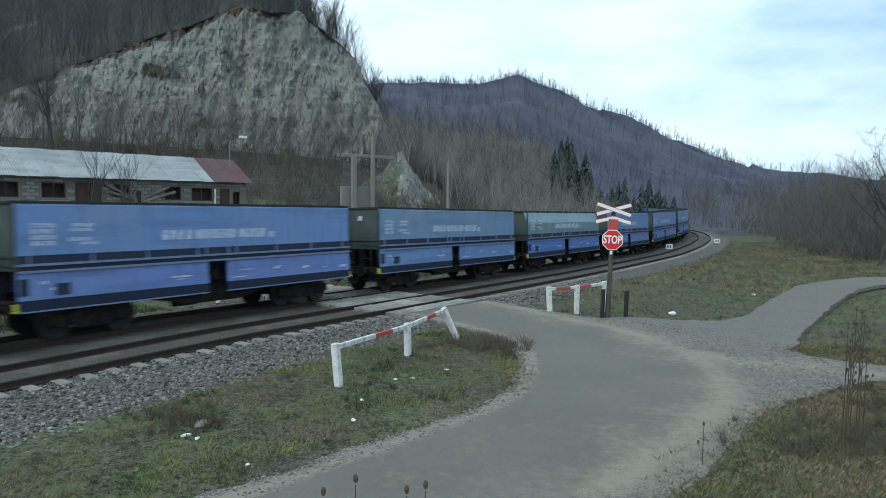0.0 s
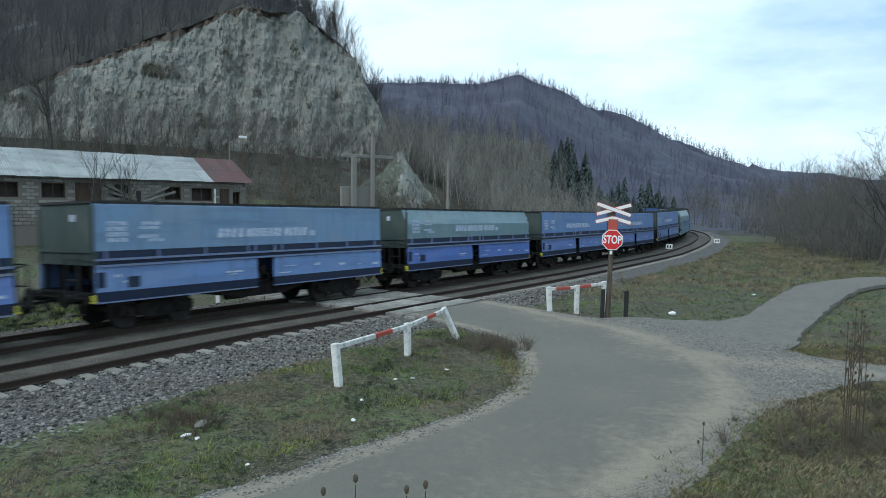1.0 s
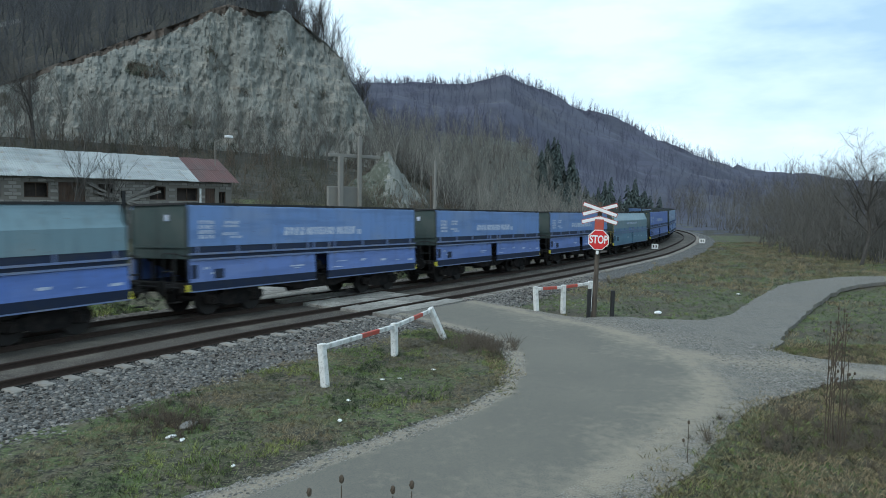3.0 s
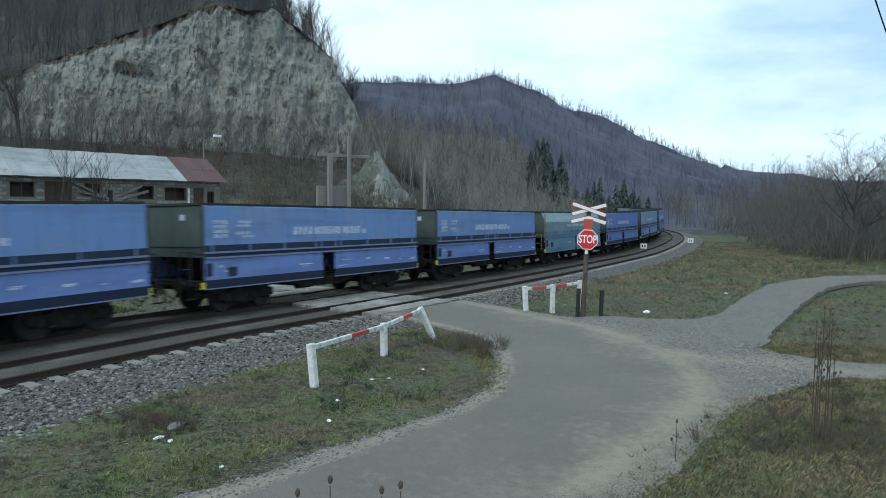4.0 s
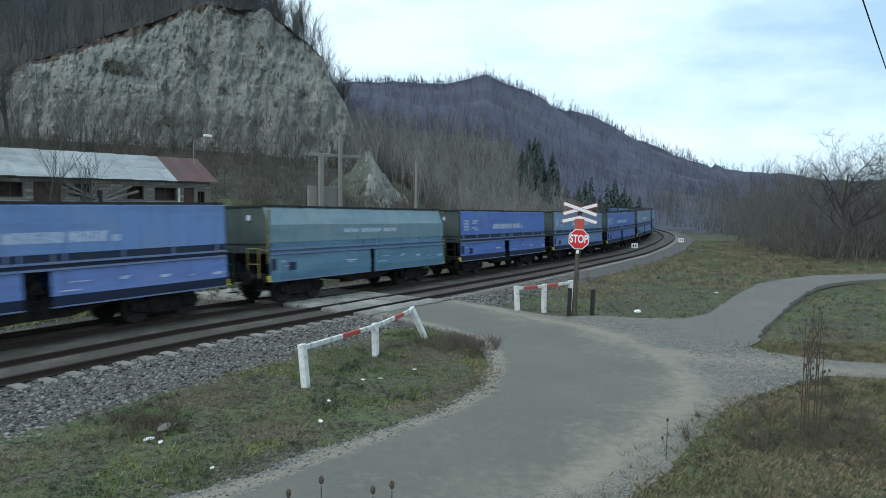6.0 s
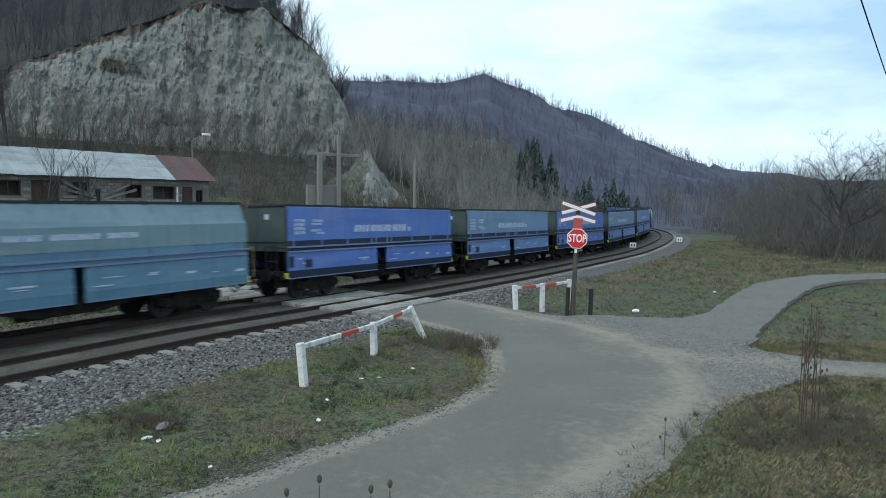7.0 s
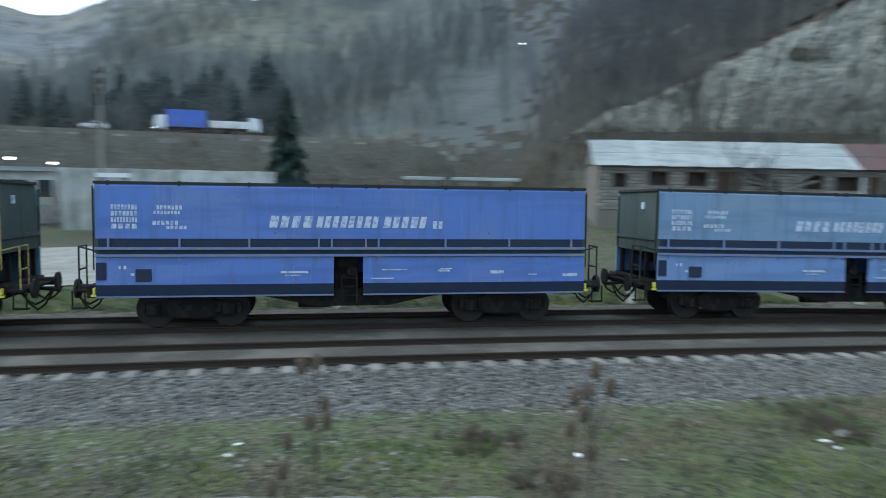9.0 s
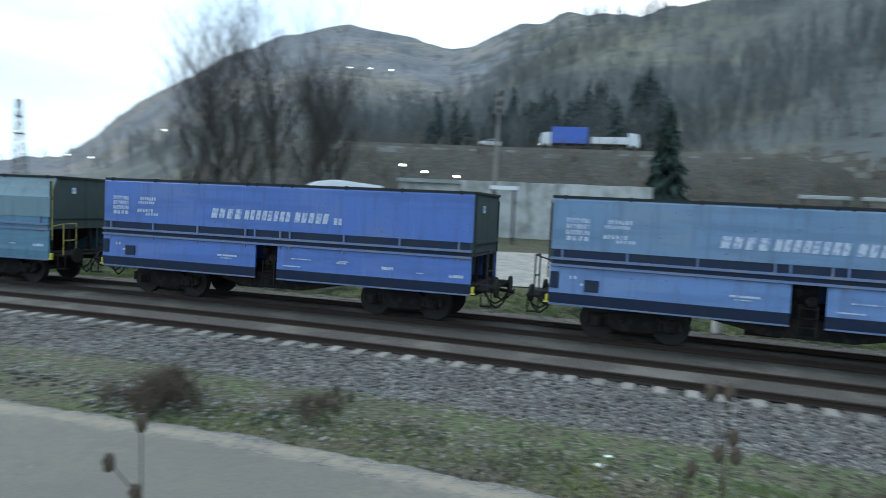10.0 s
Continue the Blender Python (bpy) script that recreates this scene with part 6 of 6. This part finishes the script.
def build_trackside():
    # concrete frame of a lost loading ramp
    e = empty("concrete_frame", pose(*polar_xy(5.8, 52), 1.2, 0, 0, 35), "weathered concrete frame with two posts and a beam", "ruin")
    bm = nb()
    box(bm, -0.13, 0.13, -0.13, 0.13, -1, 7.3, 0.03)
    part("post", bm, "concrete", e)
    bm = nb()
    box(bm, -1.75, -1.4, -0.15, 0.15, -1, 5.75, 0.03)
    part("post", bm, "concrete", e)
    bm = nb()
    box(bm, -2.4, 1.9, 0.17, 0.42, 5.72, 5.98, 0.03)
    part("beam", bm, "concrete", e)
    bm = nb()
    box(bm, -2.4, 0.0, 0.3, 0.6, -1, 3.6, 0.03)
    part("low_wall", bm, "concrete", e)
    for az, r, z, h, lb in ((-0.4, 50, -0.4, 7.1, "slim concrete pole beside the railway"),):
        p = empty("pole", pose(*polar_xy(az, r), z), lb, "pole")
        bm = nb()
        cyl(bm, (0, 0, -0.3), (0, 0, h), 0.13, 8, 0.09)
        part("shaft", bm, "concrete", p)
        bm = nb()
        cyl(bm, (-0.28, 0.2, -0.3), (-0.28, 0.2, h * 0.85), 0.07, 6)
        part("stay", bm, "post_wood", p)
    # rocky spur beside the frame
    v, f, mi = [], [], []
    n, m = 80, 40
    for i in range(n):
        for j in range(m):
            az = 8.0 - 10.0 * i / (n - 1)
            r = 57 + 17 * j / (m - 1)
            crest = np.interp(az, (-2, -0.6, 0.4, 1.8, 3.4, 5.0, 7.0, 8.0), (0.1, 2.0, 4.4, 7.0, 9.0, 7.4, 5.6, 4.4))
            t = j / (m - 1)
            x, y = polar_xy(az, r)
            rough = noise.fractal((x * 0.35, y * 0.35, t * 3), 0.9, 2.0, 5)
            v.append((x, y, -0.9 + crest * min(1, t * 1.15) + 1.3 * rough * min(1, crest / 3)))
            mi.append(0 if az < 3.7 + 0.8 * rough and rough < 0.45 else 1)
    for i in range(n - 1):
        for j in range(m - 1):
            q = i * m + j
            f.append((q, q + 1, q + m + 1, q + m))
    me = mesh_from("rock_spur", v, f, "rock")
    me.materials.append(M["rock_green"])
    me.polygons.foreach_set("material_index", [mi[q[0]] for q in f])
    tagged(new("rock_spur", me), "pale rocky scree spur beside the railway", "rock", "", "structure")
    # small white plates beside the curve
    for az, r in ((-18.2, 72), (-21.7, 85)):
        x, y = polar_xy(az, r)
        p = empty("track_marker", pose(x, y, float(ground_z(np.array([x]), np.array([y]))[0]), 0, 0, az), "small white lineside marker plate on a stake", "marker", "lineside markers")
        bm = nb()
        box(bm, -0.32, 0.32, -0.03, 0.03, 0.35, 0.85, 0.01)
        part("plate", bm, "sign_white", p)
        bm = nb()
        for q in (-0.12, 0.12):
            box(bm, q - 0.06, q + 0.06, -0.04, -0.032, 0.48, 0.72)
        part("marks", bm, "grime", p)
        bm = nb()
        box(bm, -0.05, 0.05, 0.03, 0.09, -0.2, 0.6)
        part("stake", bm, "concrete", p)
    for s, o in ((-3.8, 7.4), (-13.5, 7.4), (5.0, 7.6)):
        x, y, h = on_track(s, o)
        p = empty("white_stake", pose(x, y, -0.4 + track_z(s)), "short white concrete stake beyond the far track", "post", "lineside stakes")
        bm = nb()
        box(bm, -0.09, 0.09, -0.09, 0.09, -0.2, 0.75, 0.02)
        part("post", bm, "white_paint", p)
    # slack overhead cable
    cu = bpy.data.curves.new("overhead_cable", "CURVE")
    cu.dimensions, cu.bevel_depth, cu.bevel_resolution = "3D", 0.011, 1
    sp = cu.splines.new("POLY")
    a, b = Vector((*polar_xy(-30.5, 8), 7.0)), Vector((*polar_xy(-37.5, 60), 6.4))
    sp.points.add(24)
    for k in range(25):
        t = k / 24
        p = a.lerp(b, t)
        sp.points[k].co = (p.x, p.y, p.z - 1.6 * t * (1 - t), 1)
    dg = bpy.context.evaluated_depsgraph_get()
    tmp = bpy.data.objects.new("tmp", cu)
    scene.collection.objects.link(tmp)
    me = bpy.data.meshes.new_from_object(tmp.evaluated_get(bpy.context.evaluated_depsgraph_get()))
    bpy.data.objects.remove(tmp)
    me.materials.clear()
    me.materials.append(M["black_paint"])
    tagged(new("overhead_cable", me), "slack black overhead cable against the sky", "cable", "", "structure")
    p = empty("cable_pole", pose(*polar_xy(-37.5, 60), -0.3), "weathered wooden pole that carries the cable", "pole")
    bm = nb()
    cyl(bm, (0, 0, -0.3), (0, 0, 6.9), 0.13, 8, 0.1)
    part("shaft", bm, "post_wood", p)


build_trackside()

# ---------------------------------------------------------------- yard and road across the valley
M["wall_pale"] = mat("wall_pale", (0.52, 0.52, 0.5), 0.9, spots=[(0.6, 0.45, 0.65, (0.30, 0.30, 0.275), 5), ((1.5, 1.5, 0.2), 0.52, 0.68, (0.24, 0.235, 0.21), 5)], rand=0.12)
M["car_white"] = mat("car_white", (0.72, 0.73, 0.74), 0.3, spec=0.5)
M["truck_blue"] = mat("truck_blue", (0.09, 0.16, 0.52), 0.5, spots=[(0.8, 0.5, 0.7, (0.14, 0.2, 0.5), 3)])
M["glass"] = mat("glass", (0.03, 0.035, 0.04), 0.1, spec=0.6)
M["tyre"] = mat("tyre", (0.02, 0.02, 0.02), 0.9)
M["lamp_glow"] = glow("lamp_glow", (1.0, 0.92, 0.72), 9.0)
M["lamp_cool"] = glow("lamp_cool", (0.92, 0.97, 1.0), 7.0)


def wheels(e, xs, w, r):
    for x in xs:
        for sy in (-1, 1):
            bm = nb()
            cyl(bm, (x, sy * w, r), (x, sy * (w - 0.22), r), r, 16)
            t = part("wheel", bm, "tyre", e)
            bm = nb()
            cyl(bm, (x, sy * (w + 0.01), r), (x, sy * (w - 0.1), r), r * 0.55, 12)
            part("rim", bm, "steel", t)


def car(x, y, z, yaw):
    e = empty("car", pose(x, y, z, 0, 0, yaw), "white hatchback car parked beyond the tracks", "car")
    bm = nb()
    prism(bm, [(-2.0, 0.35), (-2.05, 0.75), (-1.85, 0.98), (-0.95, 1.02), (-0.25, 1.45), (1.2, 1.48), (1.85, 1.05), (2.0, 0.95), (2.0, 0.35)], -0.82, 0.82)
    bmesh.ops.bevel(bm, geom=list(bm.edges), offset=0.06, segments=2, affect="EDGES")
    part("body", bm, "car_white", e)
    for sy in (-1, 1):
        bm = nb()
        prism(bm, [(-0.75, 1.03), (-0.2, 1.38), (0.45, 1.40), (0.45, 1.03)], sy * 0.825 - 0.006, sy * 0.825 + 0.006)
        part("window", bm, "glass", e)
        bm = nb()
        prism(bm, [(0.52, 1.03), (0.52, 1.40), (1.15, 1.40), (1.55, 1.06)], sy * 0.825 - 0.006, sy * 0.825 + 0.006)
        part("window", bm, "glass", e)
    wheels(e, (-1.3, 1.3), 0.84, 0.31)


def van(x, y, z, yaw):
    e = empty("van", pose(x, y, z, 0, 0, yaw), "white box van with a rounded roof parked in the yard", "van")
    bm = nb()
    prism(bm, [(-3.0, 0.4), (-3.1, 1.0), (-2.7, 1.5), (-1.9, 2.6), (-1.4, 3.7), (-0.6, 4.2), (0.6, 4.35), (3.0, 4.1), (3.0, 0.4)], -1.0, 1.0)
    bmesh.ops.bevel(bm, geom=list(bm.edges), offset=0.1, segments=2, affect="EDGES")
    part("body", bm, "car_white", e)
    for sy in (-1, 1):
        bm = nb()
        prism(bm, [(-2.35, 1.4), (-1.8, 2.2), (-1.0, 2.2), (-1.0, 1.4)], sy * 1.005 - 0.006, sy * 1.005 + 0.006)
        part("window", bm, "glass", e)
    wheels(e, (-2.0, 2.0), 1.0, 0.36)


def lorry(x, y, z, yaw, box_mat, cab_mat, tall, label):
    e = empty("lorry", pose(x, y, z, 0, 0, yaw), label, "lorry", "lorries on the valley road")
    bm = nb()
    prism(bm, [(-4.0, 0.6), (-4.1, 1.6), (-3.8, 2.9), (-2.2, 3.1), (-2.2, 0.6)], -1.2, 1.2)
    bmesh.ops.bevel(bm, geom=list(bm.edges), offset=0.08, segments=2, affect="EDGES")
    cab = part("cab", bm, cab_mat, e)
    bm = nb()
    prism(bm, [(-4.10, 1.75), (-3.86, 2.7), (-3.83, 2.7), (-4.07, 1.75)], -1.0, 1.0)
    part("windscreen", bm, "glass", cab)
    bm = nb()
    box(bm, -2.1, 4.2, -1.25, 1.25, 1.1, tall, 0.04)
    part("cargo_box", bm, box_mat, e)
    bm = nb()
    box(bm, -3.8, 4.1, -0.5, 0.5, 0.7, 1.1)
    part("chassis", bm, "grime", e)
    for y0 in (-0.9, 0.9):
        bm = nb()
        cyl(bm, (-4.16, y0, 0.9), (-4.06, y0, 0.9), 0.12, 10)
        part("headlight", bm, "lamp_cool" if box_mat != "car_white" else "sign_white", e)
    wheels(e, (-3.1, 2.2, 3.3), 1.2, 0.5)


def gz(x, y):
    return float(ground_z(np.array([x]), np.array([y]))[0])


def build_valley():
    # valley road embankment with the lorries on it
    v, f = [], []
    azs = np.arange(52, 96, 1.0)
    ROAD_R_V = 128
    zs = [gz(*polar_xy(a, ROAD_R_V)) for a in azs]
    zr = np.convolve(np.pad(zs, 6, mode="edge"), np.ones(13) / 13, "valid") + 0.7
    prof = ((-5.0, -3.0), (-3.6, 0.0), (3.6, 0.0), (5.0, -3.0))
    for a, z in zip(azs, zr):
        for dr, dz in prof:
            x, y = polar_xy(a, ROAD_R_V + dr)
            v.append((x, y, z + dz))
    for i in range(len(azs) - 1):
        for k in range(3):
            q = i * 4 + k
            f.append((q, q + 1, q + 5, q + 4))
    tagged(new("valley_road", mesh_from("valley_road", v, f, "asphalt")), "grey asphalt main road along the valley side", "road", "", "structure")

    def rz(a):
        return float(np.interp(a, azs, zr)) + 0.004

    lorry(*polar_xy(69.7, 128), rz(69.7), 70, "truck_blue", "car_white", 4.0, "blue box lorry on the valley road with its lights on")
    lorry(*polar_xy(65.6, 127), rz(65.6), 245, "car_white", "car_white", 2.3, "white lorry with a low body on the valley road")
    for az, r, sgn in ((75.6, 127.5, 0),):
        x, y = polar_xy(az, r)
        car(x, y, rz(az), 75)
    # parked vehicles between the far track and the yard
    x, y = polar_xy(53.4, 34)
    car(x, y, gz(x, y), 60)
    x, y = polar_xy(89.2, 38)
    van(x, y, gz(x, y), 92)
    v, f = [], []
    azs2 = np.arange(50, 104, 1.0)
    for a in azs2:
        for rr in (30, 34, 39, 45):
            x, y = polar_xy(a, rr)
            v.append((x, y, gz(x, y) + 0.05))
    for i in range(len(azs2) - 1):
        for k in range(3):
            q = i * 4 + k
            f.append((q, q + 1, q + 5, q + 4))
    tagged(new("yard", mesh_from("yard", v, f, "slab")), "pale worn concrete yard beyond the railway", "yard", "", "structure")
    # pale yard wall, flat-roofed hall and open shed
    for az0, az1, r, z1, lb, thick in ((78.0, 62.8, 58, 4.1, "pale plastered yard wall behind the railway", 0.4), (60.5, 43.0, 46, 1.6, "low pale wall along the far side of the railway", 0.3)):
        p, q = Vector((*polar_xy(az0, r), 0)), Vector((*polar_xy(az1, r), 0))
        d = q - p
        e = empty("yard_wall", pose(p.x, p.y, -0.6, 0, 0, math.degrees(math.atan2(d.y, d.x))), lb, "wall")
        n = max(3, int(d.length / 2.4))
        for k in range(n):
            bm = nb()
            box(bm, d.length * k / n + 0.01, d.length * (k + 1) / n - 0.01, -thick / 2, thick / 2, 0, z1 + 0.6 + 0.03 * (k % 2), 0.01)
            part("panel", bm, "wall_pale", e)
    p = Vector((*polar_xy(83.0, 66), 0))
    q = Vector((*polar_xy(75.0, 66), 0))
    d = q - p
    e = empty("yard_hall", pose(p.x, p.y, -0.5, 0, 0, math.degrees(math.atan2(d.y, d.x))), "low pale industrial hall with lit lamps on its roof frame", "hall")
    bm = nb()
    box(bm, 0, d.length, 0, 7, 0, 4.3)
    part("wall", bm, "wall_pale", e)
    bm = nb()
    box(bm, -0.3, d.length + 0.3, -0.3, 7.3, 4.3, 4.65)
    part("roof", bm, "tin", e)
    for k in range(5):
        bm = nb()
        box(bm, 0.6 + k * 1.75, 1.7 + k * 1.75, -0.02, 0.05, 2.2, 3.6)
        part("window", bm, "glass", e)
    for k, (dx, dz) in enumerate(((0.2, 5.75), (2.3, 5.2), (5.3, 4.9))):
        bm = nb()
        cyl(bm, (dx, 0.2, 4.6), (dx, 0.2, dz), 0.05, 6)
        part("lamp_post", bm, "steel", e)
        bm = nb()
        box(bm, dx - 0.2, dx + 0.2, -0.05, 0.3, dz, dz + 0.18, 0.02)
        part("lamp", bm, "lamp_glow", e, "lit warm floodlight")
    e = empty("open_shed", pose(*polar_xy(74.6, 52), -0.5, 0, 0, -15), "small open shed with a white roof edge", "shed")
    bm = nb()
    box(bm, -1.4, 1.5, -1, 1, 4.0, 4.28)
    part("roof", bm, "car_white", e)
    for px in (-1.2, 1.3):
        for py in (-0.8, 0.8):
            bm = nb()
            box(bm, px - 0.06, px + 0.06, py - 0.06, py + 0.06, 0, 4.0)
            part("post", bm, "grime", e)
    # flat stacks seen just over the wagons
    for az in (51.0, 47.0, 44.8):
        x, y = polar_xy(az, 42)
        e = empty("flat_roof_stand", pose(x, y, -0.5, 0, 0, az), "low flat-roofed stand with a pale edge behind the train", "stand", "stands")
        bm = nb()
        box(bm, -1.2, 1.2, -0.8, 0.8, 4.25, 4.45, 0.02)
        part("roof", bm, "tin", e)
        for px in (-1.0, 1.0):
            bm = nb()
            box(bm, px - 0.05, px + 0.05, -0.05, 0.05, 0, 4.25)
            part("post", bm, "grime", e)
    # utility pole with its crown of insulators
    x, y = polar_xy(75.3, 54)
    e = empty("utility_pole", pose(x, y, -0.5), "tall concrete utility pole with a cluttered crossarm", "pole")
    bm = nb()
    cyl(bm, (0, 0, 0), (0, 0, 11.4), 0.2, 8, 0.13)
    part("shaft", bm, "concrete", e)
    for z, w in ((11.1, 0.9), (10.4, 0.6), (9.8, 0.4)):
        bm = nb()
        box(bm, -w, w, -0.06, 0.06, z - 0.06, z + 0.06)
        for q in (-w, -w * 0.4, w * 0.4, w):
            cyl(bm, (q, 0, z), (q, 0, z + 0.28), 0.06, 6)
        part("crossarm", bm, "grime", e)
    bm = nb()
    box(bm, -0.5, 0.05, -0.25, 0.25, 8.9, 9.7, 0.03)
    part("transformer", bm, "grime", e)
    # lattice mast far along the line
    x, y = polar_xy(110.5, 120)
    e = empty("lattice_mast", pose(x, y, gz(x, y)), "grey steel lattice mast far along the line", "mast")
    bm = nb()
    for sx in (-1, 1):
        for sy in (-1, 1):
            cyl(bm, (sx * 0.9, sy * 0.9, 0), (sx * 0.25, sy * 0.25, 14), 0.07, 4)
    for k in range(9):
        t0, t1 = k / 9, (k + 1) / 9
        w0, w1 = 0.9 - 0.65 * t0, 0.9 - 0.65 * t1
        for sy in (-1, 1):
            cyl(bm, (-w0, sy * w0, 14 * t0), (w1, sy * w1, 14 * t1), 0.04, 4)
            cyl(bm, (sy * w0, -w0, 14 * t0), (sy * w1, w1, 14 * t1), 0.04, 4)
    part("lattice", bm, "steel", e)
    for z, w in ((9.0, 2.0), (11.5, 1.4)):
        bm = nb()
        box(bm, -w, w, -0.1, 0.1, z - 0.1, z + 0.1)
        part("crossarm", bm, "steel", e)
    # street lamps lit on the far hillside
    for az, r, tan in ((83.7, 420, 0.150), (85.4, 430, 0.132), (87.0, 440, 0.130), (101.0, 300, 0.042), (107.5, 260, 0.016), (106.0, 260, 0.014), (42.9, 170, 0.118)):
        x, y = polar_xy(az, r)
        z = gz(x, y)
        e = empty("street_lamp", pose(x, y, z, 0, 0, az), "lit street lamp on the hillside", "lamp", "hillside street lamps")
        top = max(6.0, EYE_Z + tan * r - z)
        bm = nb()
        cyl(bm, (0, 0, -0.5), (0, 0, top), 0.12, 6)
        part("post", bm, "steel", e)
        bm = nb()
        s = r / 750
        box(bm, -0.9 * s, 0.9 * s, -0.5 * s, 0.5 * s, top, top + 0.8 * s, 0.1 * s)
        part("lamp_head", bm, "lamp_cool", e, "lit white lamp head")


build_valley()


motions()
